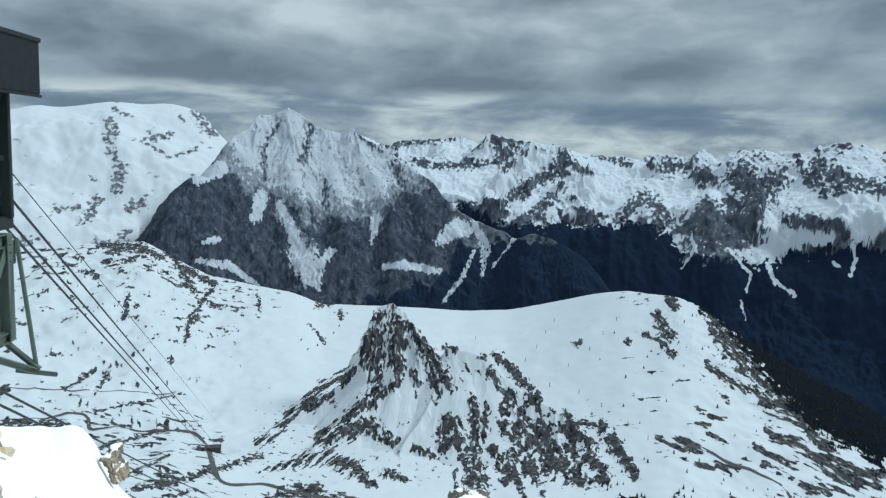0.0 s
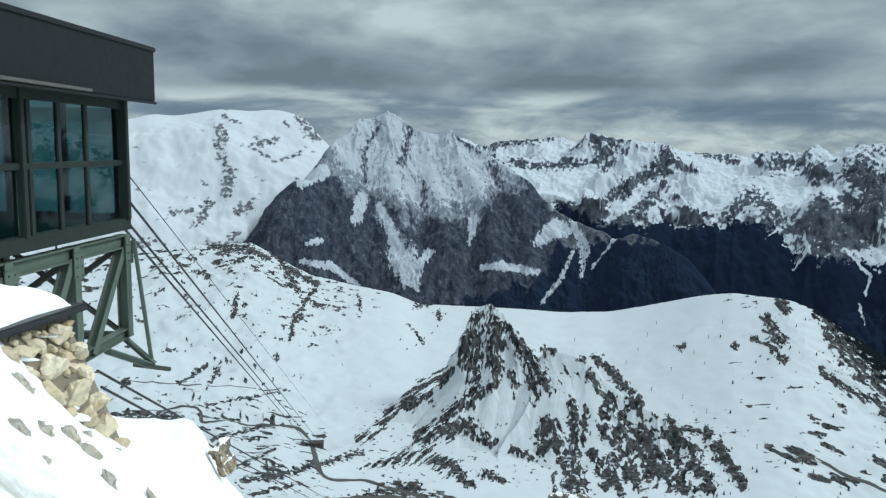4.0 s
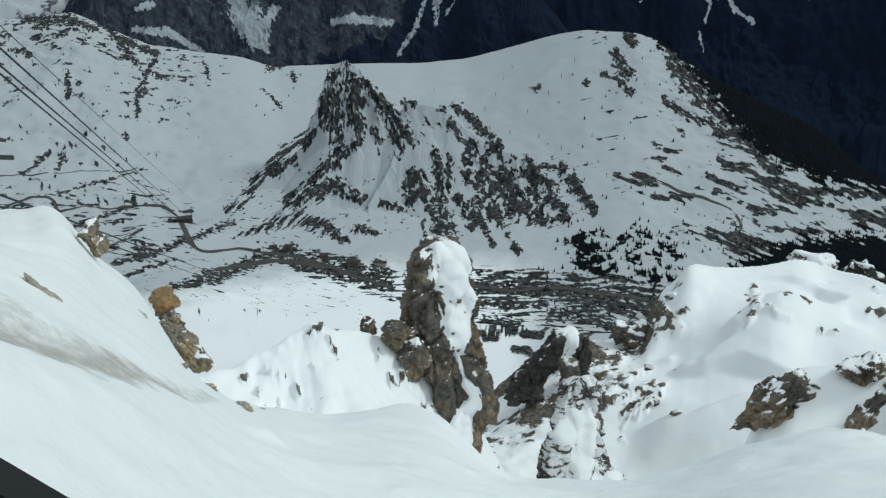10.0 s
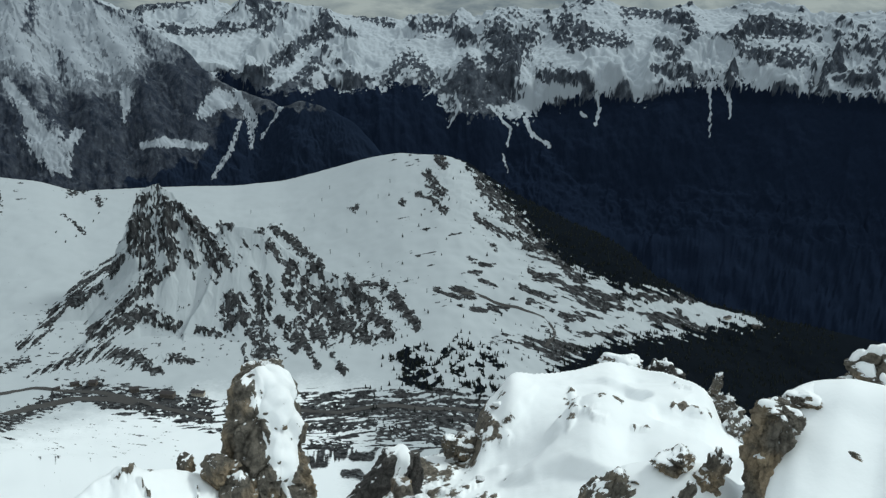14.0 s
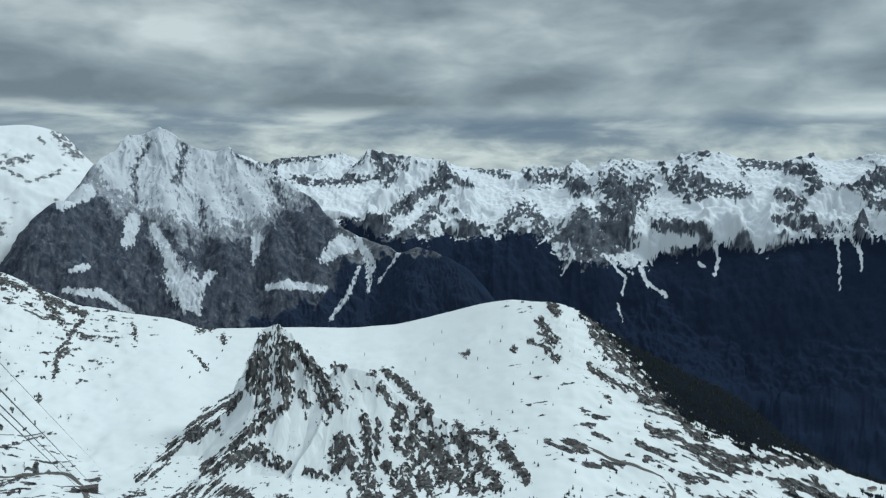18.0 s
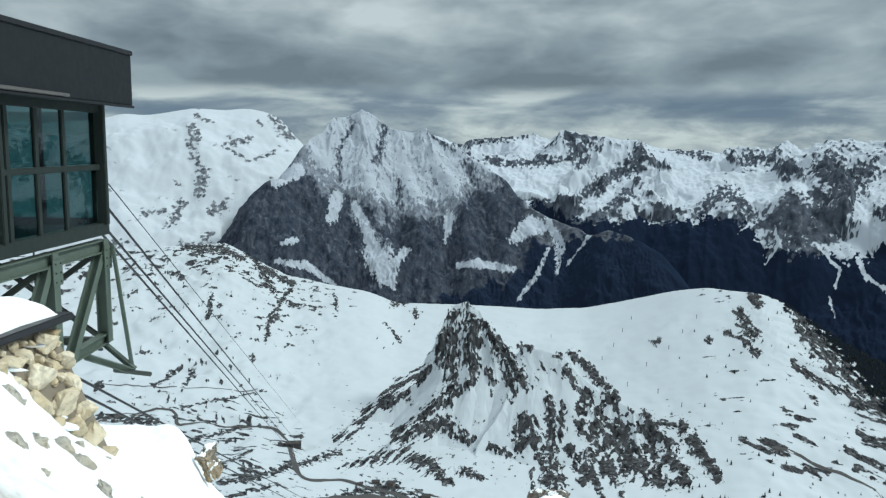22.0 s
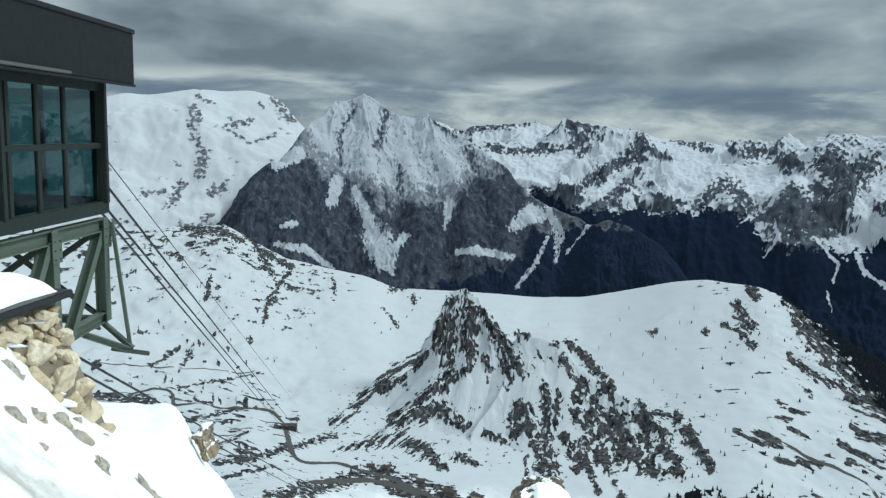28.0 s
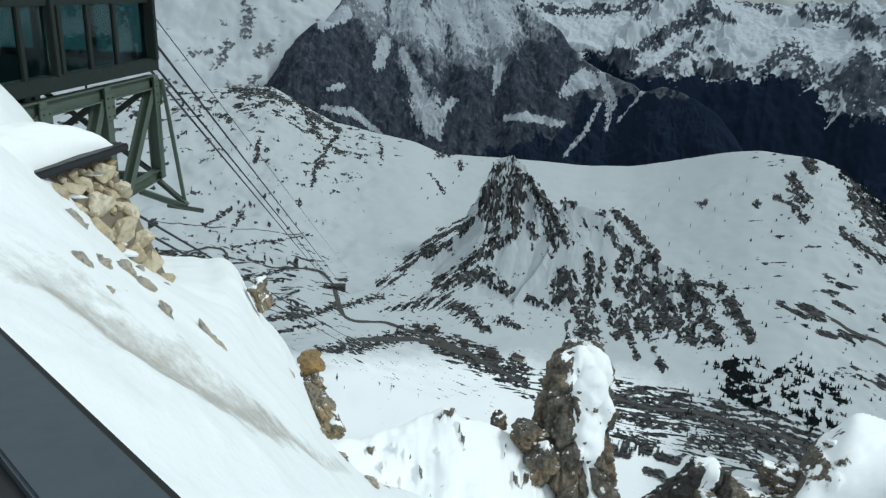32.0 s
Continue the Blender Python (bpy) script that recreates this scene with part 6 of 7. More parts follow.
# rocks along the bench's rim
for i, (az, el, r, sx, sz, mat) in enumerate(((17.6, -29.0, 68, 2.0, 2.0, TOWER), (19.6, -28.4, 67, 1.5, 1.7, TOWER), (29.2, -23.0, 80, 3.0, 1.9, RIB), (32.2, -23.3, 84, 2.6, 2.3, DARKROCK), (34.6, -26.2, 74, 2.8, 1.8, DARKROCK), (37.2, -26.4, 72, 1.8, 2.6, RIB), (38.3, -27.6, 70, 2.0, 2.6, RIB), (39.6, -28.4, 68, 1.6, 2.0, RIB), (36.4, -24.6, 76, 0.8, 1.6, RIB))):
    rock("rim_rock", by_dir(az, min(el - 0.5, float(curve(np.array(az), DOME_EL)) - 0.5) if az < 36 else el - 0.5, r), (sx, sx * 0.8, sz), mat, "craggy rock at the rim of the snow bench", 90 + i, (0, 10, 40 * i), rough=0.45, snow=0.35)
for i, (az, el, s) in enumerate(((19.0, -30.4, 1.3), (17.5, -31.2, 1.6), (16.0, -31.0, 1.2))):
    rock("rim_rock", by_dir(az, el, 64), (s, s, s * 0.9), TOWER, "brown broken rock under the bench", 110 + i, (0, 0, 70 * i), rough=0.45, snow=0.15)


# ---- the near spurs at the right-hand end of the slope ----
A, R, X, Y = fan(22, 68, 320, np.linspace(10, 34, 130))
HUMP_EL = [(22, -42), (26.0, -40), (27.0, -37.5), (27.8, -33.2), (30, -31.6), (32, -31.0), (35, -30.4), (38, -31.2), (39.6, -31.6), (40.2, -27.5), (40.8, -25.0), (42.5, -23.7), (45, -23.0), (47.4, -23.0), (54, -22), (68, -20)]
ridge_r = along(A, [(22, 18), (28, 20.5), (38, 21.5), (40.5, 23.5), (48, 24), (68, 20)])
ridge_z = ridge_r * np.tan(np.radians(along(A, HUMP_EL)))
fall = R - ridge_r
Z = EYE + ridge_z - np.where(fall < 0, 0.42 * -fall, 1.4 * fall) * step(0, 1.4, np.abs(fall)) + 0.12 * fbm(X / 3, Y / 3, 3, 361)
bare = 0.04 + 0.7 * step(0.5, 1.5, fall)
hump = sheet("ground_snow_hump", X, Y, Z, BENCH, [("rock", bare)])
tagged(hump, "smooth near snow hump with rocks along its lip", "snow", kind="structure")

rock("outcrop", by_dir(28.3, -34.2, 19.6), (0.55, 0.9, 1.25), TOWER, "brown layered rock outcrop at the snow lip", 121, (0, 42, -20), rough=0.50, snow=0.07)
rock("outcrop", by_dir(30.2, -32.9, 20.3), (0.75, 0.6, 0.42), TOWER, "brown rock slab at the snow lip", 122, (0, 22, 10), rough=0.5, snow=0.07)
rock("outcrop", by_dir(34.2, -30.3, 21.0), (0.80, 0.6, 0.42), TOWER, "brown rock poking from the snow", 123, (0, 5, 30), rough=0.5, snow=0.04)
rock("outcrop", by_dir(36.9, -30.7, 21.0), (0.42, 0.5, 0.62), TOWER, "dark rock poking from the snow", 124, (0, 38, 10), rough=0.5, snow=0.05)
rock("outcrop", by_dir(35.0, -33.2, 19.3), (0.26, 0.4, 0.75), TOWER, "thin rock rib in the snow", 125, (0, 35, 0), rough=0.5, snow=0.07)
tower("rock_pillar", polar(40.4, -33.4, 20.6), polar(40.7, -25.2, 21.8), 0.52, 0.7, TOWER, "upright brown rock pillar holding up a snow edge", 126, (120, 170), snow=0.10, profile=lambda h: 0.75 + 0.3 * h, rough=0.38)
rock("outcrop", by_dir(42.4, -24.75, 23.0), (0.7, 0.6, 0.26), TOWER, "flat brown rock on the snow edge", 127, (0, -12, 20), rough=0.45, snow=0.06)
rock("outcrop", by_dir(47.2, -22.2, 27), (1.3, 1.2, 1.1), TOWER, "rounded brown rock capped with snow", 128, (0, 0, 30), rough=0.45, snow=0.30)
rock("stone", by_dir(46.4, -27.6, 20.5), (0.12, 0.2, 0.10), TOWER, "dark stone lying in the snow", 129, detail=3)


# ---- the cable car station ----
Ux = Vector((0.10, -0.995, 0.0))  # along the glazed side, towards the terrace
Un = Vector((0.995, 0.10, 0.0))  # out of the glazed side
CORNER = Vector((-8.75, 14.56, EYE))
station = tagged(empty("cable_car_station", CORNER + Vector((-3, -4, -6))), "dark glazed cable car station on green steel legs", "building")


def sp(u, n, z):
    """A point of the station: along the side, out of it, and above the lens's level."""
    return CORNER + Ux * u + Un * n + Vector((0, 0, z))


def sbar(name, a, b, wide, deep, material, parent=station, label="", up=(0, 0, 1), bevel=0.012):
    bm = span(sp(*a), sp(*b), wide, deep, up, bevel)
    bm.transform(Matrix.Translation(-station.location))
    return part(name, bm, material, parent, label)


LONG, DEEP, ZB, ZT = 11.0, 6.0, -1.75, 0.80
# floor, roof and the closed back
sbar("floor", (-0.05, -DEEP / 2, ZB + 0.09), (LONG, -DEEP / 2, ZB + 0.09), DEEP, 0.16, FRAME)
roof = sbar("roof", (-0.15, -DEEP / 2 + 0.2, 1.28), (LONG, -DEEP / 2 + 0.2, 1.28), DEEP + 0.8, 0.98, FASCIA, label="dark sheet metal roof fascia")
sbar("roof_edge", (-0.18, 0.60, 1.80), (LONG, 0.60, 1.80), 0.06, 0.09, TRIM, roof)
sbar("roof_edge", (-0.16, 0.61, 0.76), (LONG, 0.61, 0.76), 0.05, 0.05, TRIM, roof)
sbar("roof_edge", (-0.17, 0.6, 1.80), (-0.17, -DEEP, 1.80), 0.06, 0.09, TRIM, roof)
sbar("eave_light", (2.4, 0.63, 0.83), (LONG, 0.63, 0.83), 0.05, 0.06, plain("aluminium", (0.13, 0.125, 0.12), 0.5, 0.3), roof, "thin grey metal strip under the fascia")
sbar("ceiling", (0.02, -DEEP / 2, 0.86), (LONG, -DEEP / 2, 0.86), DEEP - 0.1, 0.06, INNER)
sbar("end_wall", (LONG, -DEEP, -0.45), (LONG, 0.0, -0.45), 0.15, 2.6, INNER)


def glazed_wall(n, posts, z_low, z_high, name):
    """One glazed side: posts, rails and single panes."""
    wall = sbar(name, (-0.02, n, z_low + 0.11), (LONG, n, z_low + 0.11), 0.16, 0.24, FRAME, station, "dark green glazed wall")
    sbar("head_rail", (-0.02, n, z_high - 0.08), (LONG, n, z_high - 0.08), 0.14, 0.18, FRAME, wall)
    sbar("mid_rail", (0.0, n, -0.42), (LONG, n, -0.42), 0.10, 0.11, FRAME, wall)
    for u, wide in posts:
        sbar("mullion", (u, n, z_low + 0.2), (u, n, z_high), wide, 0.12, FRAME, wall, up=Ux)
    for (u0, w0), (u1, w1) in zip(posts, posts[1:]):
        for za, zb in ((z_low + 0.26, -0.48), (-0.36, z_high - 0.17)):
            a, b = u0 + w0 / 2, u1 - w1 / 2
            bm = span(sp(a, n, (za + zb) / 2), sp(b, n, (za + zb) / 2), 0.012, zb - za)
            bm.transform(Matrix.Translation(-station.location))
            pane = part("pane", bm, GLASS, wall, "teal tinted glass pane")
            pane.visible_shadow = False
    return wall


posts = [(0.15, 0.30), (1.50, 0.07), (2.40, 0.07), (3.28, 0.10), (3.52, 0.20), (4.3, 0.08), (5.1, 0.07), (5.9, 0.10), (6.15, 0.20), (7.0, 0.07), (7.9, 0.2), (9.2, 0.08), (LONG - 0.1, 0.2)]
glazed_wall(0.0, posts, ZB, ZT, "glazed_wall")
glazed_wall(-DEEP + 0.1, [(0.1, 0.2), (1.1, 0.5), (2.3, 0.5), (3.5, 0.5), (4.8, 0.5), (6.2, 0.5), (7.8, 0.5), (LONG - 0.1, 0.2)], ZB, ZT, "glazed_wall")
sbar("inner_wall", (0.1, -DEEP + 0.25, -1.1), (LONG, -DEEP + 0.25, -1.1), 0.06, 1.15, INNER)
# the end towards the valley
endw = sbar("end_wall", (0.0, -0.1, ZB + 0.16), (0.0, -DEEP + 0.1, ZB + 0.16), 0.14, 0.3, FRAME)
for i in range(6):
    n = -0.1 - i * (DEEP - 0.2) / 5
    sbar("mullion", (0.0, n, ZB + 0.2), (0.0, n, ZT), 0.10, 0.14, FRAME, endw, up=Un)
for i in range(5):
    n0, n1 = -0.16 - i * (DEEP - 0.2) / 5, -0.04 - (i + 1) * (DEEP - 0.2) / 5
    bm = span(sp(0.0, n0, -0.4), sp(0.0, n1, -0.4), 0.012, 2.1)
    bm.transform(Matrix.Translation(-station.location))
    part("pane", bm, GLASS, endw, "teal tinted glass pane").visible_shadow = False

# steel legs and braces under the glazed box
def i_beam(name, a, b, wide, deep, material=STEEL, parent=station, up=(0, 0, 1), label=""):
    """A rolled steel section: two flanges and a web."""
    a, b = sp(*a), sp(*b)
    y = (b - a).normalized()
    x = y.cross(Vector(up)).normalized()
    z = x.cross(y)
    bm = bmesh.new()
    flange = max(deep * 0.09, 0.014)
    for shift, w, h in ((z * (deep / 2 - flange / 2), wide, flange), (-z * (deep / 2 - flange / 2), wide, flange), (Vector(), 0.018, deep - 2 * flange)):
        m = Matrix((x, y, z)).transposed().to_4x4()
        m.translation = (a + b) / 2 + shift - station.location
        bmesh.ops.create_cube(bm, size=1.0, matrix=m @ Matrix.Diagonal((w, (b - a).length, h, 1)))
    return part(name, bm, material, parent, label)


def plate(u, n, z, w, h, bolts=6):
    bm = span(sp(u - w / 2, n, z), sp(u + w / 2, n, z), 0.02, h, bevel=0.004)
    bm.transform(Matrix.Translation(-station.location))
    ob = part("gusset_plate", bm, STEEL, station, "bolted steel gusset plate")
    for i in range(bolts):
        b = bmesh.new()
        m = Matrix.Translation(sp(u - w * 0.25 + w * 0.5 * (i % 2), n + 0.015, z - h * 0.35 + h * 0.7 * (i // 2) / max(bolts / 2 - 1, 1)) - station.location) @ Un.to_track_quat("Z", "Y").to_matrix().to_4x4()
        bmesh.ops.create_cone(b, cap_ends=True, segments=6, radius1=0.018, radius2=0.016, depth=0.03, matrix=m)
        part("bolt", b, STEELD, ob)


# The front row is lighter steel; rows further in and cross members are darker.
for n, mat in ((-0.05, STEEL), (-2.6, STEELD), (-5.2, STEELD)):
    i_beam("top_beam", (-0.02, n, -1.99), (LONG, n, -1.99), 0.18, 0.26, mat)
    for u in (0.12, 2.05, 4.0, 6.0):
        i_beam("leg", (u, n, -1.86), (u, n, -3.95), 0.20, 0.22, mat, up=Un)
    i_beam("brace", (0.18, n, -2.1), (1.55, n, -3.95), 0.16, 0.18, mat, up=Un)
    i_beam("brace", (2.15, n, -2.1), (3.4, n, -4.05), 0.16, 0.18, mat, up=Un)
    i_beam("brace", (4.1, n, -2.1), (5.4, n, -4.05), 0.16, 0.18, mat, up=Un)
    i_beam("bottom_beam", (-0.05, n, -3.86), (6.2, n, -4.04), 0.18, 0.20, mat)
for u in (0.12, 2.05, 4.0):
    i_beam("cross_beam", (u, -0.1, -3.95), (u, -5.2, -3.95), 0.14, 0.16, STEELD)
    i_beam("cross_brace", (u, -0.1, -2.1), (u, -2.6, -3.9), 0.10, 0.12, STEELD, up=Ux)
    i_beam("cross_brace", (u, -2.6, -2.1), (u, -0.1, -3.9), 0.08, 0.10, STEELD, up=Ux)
for u in (0.12, 2.05, 4.0):
    plate(u, 0.08, -2.22, 0.32, 0.46)
# guide foot hanging out below the corner
i_beam("guide_arm", (0.9, -0.1, -4.05), (0.45, 0.62, -4.46), 0.10, 0.12, STEEL)
i_beam("guide_arm", (0.1, -0.1, -4.0), (0.42, 0.66, -4.44), 0.08, 0.10, STEEL)
sbar("guide_bar", (0.60, 0.30, -4.40), (0.32, 0.95, -4.56), 0.09, 0.08, STEELD, label="dark guide bar")
sbar("strut", (0.0, 0.12, -1.95), (0.36, 0.58, -4.42), 0.07, 0.07, STEEL, up=Un)
sbar("pipe", (1.05, -0.9, -1.9), (1.05, -0.9, -3.1), 0.035, 0.035, STEEL, up=Un)

# ropes from the station down to the pass
for i, (start, drop) in enumerate((((-31.4, -3.35, 24.0), (0.0, 0.0)), ((-31.6, -4.75, 24.0), (-0.45, 0.0)), ((-31.7, -5.35, 24.0), (-0.75, -0.1)))):
    a = by_dir(*start)
    b = pass_point(-17.25 + drop[0], -22.35 + drop[1])
    pts = [a + (b - a) * s - Vector((0, 0, 9.0 * s * (1 - s))) for s in [0, 0.004, 0.01, 0.02, 0.04, 0.08, 0.15, 0.25, 0.4, 0.6, 0.8, 1.0]]
    rope = tagged(part("cable", tube(pts, 0.042, 6), ROPE), "taut dark steel track rope of the cable car", "cable", "track ropes")
    if i == 1:
        for s in (0.028, 0.07):
            q = a + (b - a) * s - Vector((0, 0, 9.0 * s * (1 - s)))
            part("clamp", box((0.16, 0.5, 0.16), Matrix.Translation(q), 0.03), ROPE, rope)
a, b = by_dir(-31.4, -1.55, 24.0), pass_point(-17.0, -21.0)
tagged(part("cable", tube([a + (b - a) * s - Vector((0, 0, 10 * s * (1 - s))) for s in (0, 0.01, 0.03, 0.1, 0.25, 0.5, 1)], 0.018, 5), ROPE), "thin steel signal wire beside the ropes", "cable")
for az0, el0, az1, el1 in ((-33.4, -15.3, -15.2, -26.2), (-33.2, -16.4, -15.6, -26.5)):
    a, b = by_dir(az0, el0, 26.0), pass_point(az1, el1)
    tagged(part("cable", tube([a + (b - a) * s - Vector((0, 0, 10 * s * (1 - s))) for s in (0, 0.004, 0.01, 0.03, 0.1, 0.25, 0.5, 1)], 0.045, 6), ROPE), "dark haul rope running down to the pass", "cable", "haul ropes")
a = sp(5.5, 0.2, 1.8)
tagged(part("cable", tube([a, by_dir(-39.8, 12.4, 11.5), by_dir(-46, 22, 10.5)], 0.02, 5), ROPE), "thin stay wire above the station roof", "cable")

# ---- the rubble wall with its coping and snow ----
WALL_Y0, WALL_Y1, WALL_TOP = 6.72, 2.6, EYE - 1.62


def wall_face(y, z, out=0.0):
    """A point of the battered face; out: proud of it."""
    drop = WALL_TOP - z
    return Vector((-4.62 + 0.36 * drop + 0.06 * (6.7 - y) * 0.3 + out, y + 0.10 * drop, z))


rubble = empty("rubble_wall", (-4.6, 5.5, WALL_TOP - 1.8))
tagged(rubble, "battered rubble wall of pale ochre stones", "wall")
bm = bmesh.new()
rows_z = [WALL_TOP - 0.03 - 0.15 * i for i in range(14)]
grid = [[bm.verts.new(wall_face(WALL_Y0 - 0.02 - (WALL_Y0 - WALL_Y1) * j / 20, z, -0.025 + 0.02 * noise.noise(Vector((j * 0.7, z * 3, 0)))) - rubble.location) for j in range(21)] for z in rows_z]
back = [[bm.verts.new(Vector((-5.6, (WALL_Y0 if j == 0 else WALL_Y1) + (0.10 * (WALL_TOP - z) if j == 0 else 0), z)) - rubble.location) for j in (0, 1)] for z in rows_z]
for r0, r1, b0, b1 in zip(grid, grid[1:], back, back[1:]):
    for j in range(20):
        bm.faces.new((r0[j], r1[j], r1[j + 1], r0[j + 1]))
    bm.faces.new((r0[0], b0[0], b1[0], r1[0]))
    bm.faces.new((b0[0], b0[1], b1[1], b1[0]))
bm.faces.new([*grid[0], back[0][1], back[0][0]])
bmesh.ops.recalc_face_normals(bm, faces=bm.faces[:])
part("mortar", bm, MORTAR, rubble, "rough grey-brown mortar")
rng = random.Random(7)


def wall_stone(y, z, ry, rz, seed):
    r = random.Random(seed)
    bm = bmesh.new()
    bmesh.ops.create_icosphere(bm, subdivisions=3 if ry > 0.08 else 2, radius=1.0)
    off = Vector((r.uniform(-30, 30), r.uniform(-30, 30), r.uniform(-30, 30)))
    cuts = [(Vector((r.gauss(0, 0.6), r.gauss(0, 1), r.gauss(0, 1))).normalized(), r.uniform(0.5, 0.85)) for _ in range(16)]
    for v in bm.verts:
        p = v.co.copy()
        p = Vector([math.copysign(abs(c) ** 0.6, c) for c in p])
        for n, d in cuts:
            over = p.dot(n) - d
            if over > 0:
                p -= n * over * 0.97
        p *= 1 + 0.16 * noise.fractal(p * 1.9 + off, 0.8, 2.0, 5)
        v.co = Vector((p.x * min(0.11, ry * 0.9), p.y * ry, p.z * rz))
    c = wall_face(y, z, 0.0)
    bm.transform(Matrix.Translation(c - rubble.location) @ Euler((r.uniform(-0.35, 0.35), 0.39, r.uniform(-0.15, 0.15))).to_matrix().to_4x4())
    return shade(part("stone", bm, STONE, rubble), False)


laid = []
for size, tries in ((0.18, 60), (0.14, 300), (0.11, 600), (0.075, 1200), (0.05, 2000)):
    for _ in range(tries):
        y, z, r = rng.uniform(WALL_Y1 + 1.5, WALL_Y0 - 0.06), WALL_TOP - rng.uniform(0.08, 2.0), size * rng.uniform(0.85, 1.15)
        if z + r > WALL_TOP - 0.02 or any(math.hypot(y - y1, (z - z1) * 1.15) < (r + r1) * 0.80 for y1, z1, r1 in laid):
            continue
        laid.append((y, z, r))
for y, z, r in laid:
    wall_stone(y, z, r * rng.uniform(0.95, 1.12), r * rng.uniform(0.78, 0.98), rng.random())
# wind-blown snow clinging to the lower part of the wall
Yw, Dw = np.meshgrid(np.linspace(WALL_Y1 + 0.6, WALL_Y0 - 0.05, 150), np.linspace(0.12, 2.0, 90))
cling = 1.5 * fbm(Yw / 0.38, Dw / 0.34, 4, 411) + 0.9 * (Dw - 0.75) - 0.8 * (Yw - 5.2)
out = 0.32 * step(-0.25, 0.35, cling) - 0.17 + 0.02 * fbm(Yw / 0.1, Dw / 0.1, 2, 413)
tagged(sheet("snow_patch", -4.62 + 0.36 * Dw + 0.018 * (6.7 - Yw) + out, Yw + 0.10 * Dw, WALL_TOP - Dw, CAP), "white snow blown against the rubble wall", "snow")
tagged(part("coping", span((-4.78, WALL_Y0 + 0.10, WALL_TOP + 0.03), (-4.70, WALL_Y1, WALL_TOP + 0.03), 0.62, 0.07, bevel=0.012), COPING), "dark sheet metal coping on the rubble wall", "coping")
A, R = np.meshgrid(np.linspace(-1, 1, 50), np.linspace(0, 1, 90))
Yc = WALL_Y0 - 0.02 - R * (WALL_Y0 - WALL_Y1)
edge = np.sqrt(np.clip(1 - np.abs(A) ** 3.5, 0, 1)) * np.sqrt(np.clip(1 - np.maximum(1 - R * 9, 0) ** 2, 0, 1))
Xc = -4.98 + 0.44 * A + 0.04 * fbm(R * 5, A, 3, 401)
Zc = WALL_TOP + 0.055 + edge * (0.24 + 0.10 * step(0, 0.4, R) + 0.05 * fbm(R * 6, A * 1.5, 3, 403))
tagged(sheet("snow_drift", Xc[::-1], Yc[::-1], Zc[::-1], CAP), "rounded white snow pile lying on the coping", "snow")

# ---- the terrace with its parapet ----
RAIL_A, RAIL_B, RAIL_C = Vector((-3.6, 2.75, 0)), Vector((-0.25, 0.519, 0)), Vector((-0.08, 0.33, 0))
bm = bmesh.new()
top = [bm.verts.new((p.x, p.y, 0.0)) for p in (RAIL_A, RAIL_B, Vector((0.7, 0.45, 0)), Vector((2.2, 0.2, 0)), Vector((2.2, -4, 0)), Vector((-3.6, -4, 0)))]
bot = [bm.verts.new((v.co.x, v.co.y, -0.3)) for v in top]
bm.faces.new(top), bm.faces.new(bot[::-1])
for i in range(6):
    bm.faces.new((bot[i], bot[(i + 1) % 6], top[(i + 1) % 6], top[i]))
bmesh.ops.recalc_face_normals(bm, faces=bm.faces[:])
tagged(part("floor", bm, plain("terrace_concrete", (0.33, 0.32, 0.30), 0.9, 0, 0.2, 2.0, 0.01)), "plain grey concrete terrace floor", "floor", kind="structure")
parapet = tagged(empty("parapet_rail", (0, 0, 0)), "grey painted board rail round the terrace", "railing")
for a, b in ((RAIL_A, RAIL_B), (RAIL_B, RAIL_C)):
    d = (b - a).normalized()
    inward = Vector((d.y, -d.x, 0))
    lift = Vector((0, 0, EYE - 0.55))
    part("top_board", span(a + inward * 0.055 + lift, b + inward * 0.055 + lift, 0.105, 0.03, bevel=0.004), RAIL, parapet, "flat blue-grey board")
    part("edge_strip", span(a + inward * 0.118 + lift - Vector((0, 0, 0.02)), b + inward * 0.118 + lift - Vector((0, 0, 0.02)), 0.02, 0.04), RAILD, parapet, "black rubber edge")
    part("edge_strip", span(a - inward * 0.004 + lift - Vector((0, 0, 0.012)), b - inward * 0.004 + lift - Vector((0, 0, 0.012)), 0.012, 0.03), RAILD, parapet, "black rubber edge")
    part("panel", span(a + inward * 0.05 + Vector((0, 0, 0.56)), b + inward * 0.05 + Vector((0, 0, 0.56)), 0.05, 1.12), RAIL, parapet, "plain grey panel")
along = (RAIL_B - RAIL_A).normalized()
across = Vector((along.y, -along.x, 0))
cap_from, cap_to = (RAIL_B - along * q + across * 0.006 + Vector((0, 0, EYE - 0.532)) for q in (0.21, 0.012))
part("corner_cap", span(cap_from, cap_to, 0.034, 0.01, bevel=0.003), RAILD, parapet, "short black cap near the corner")

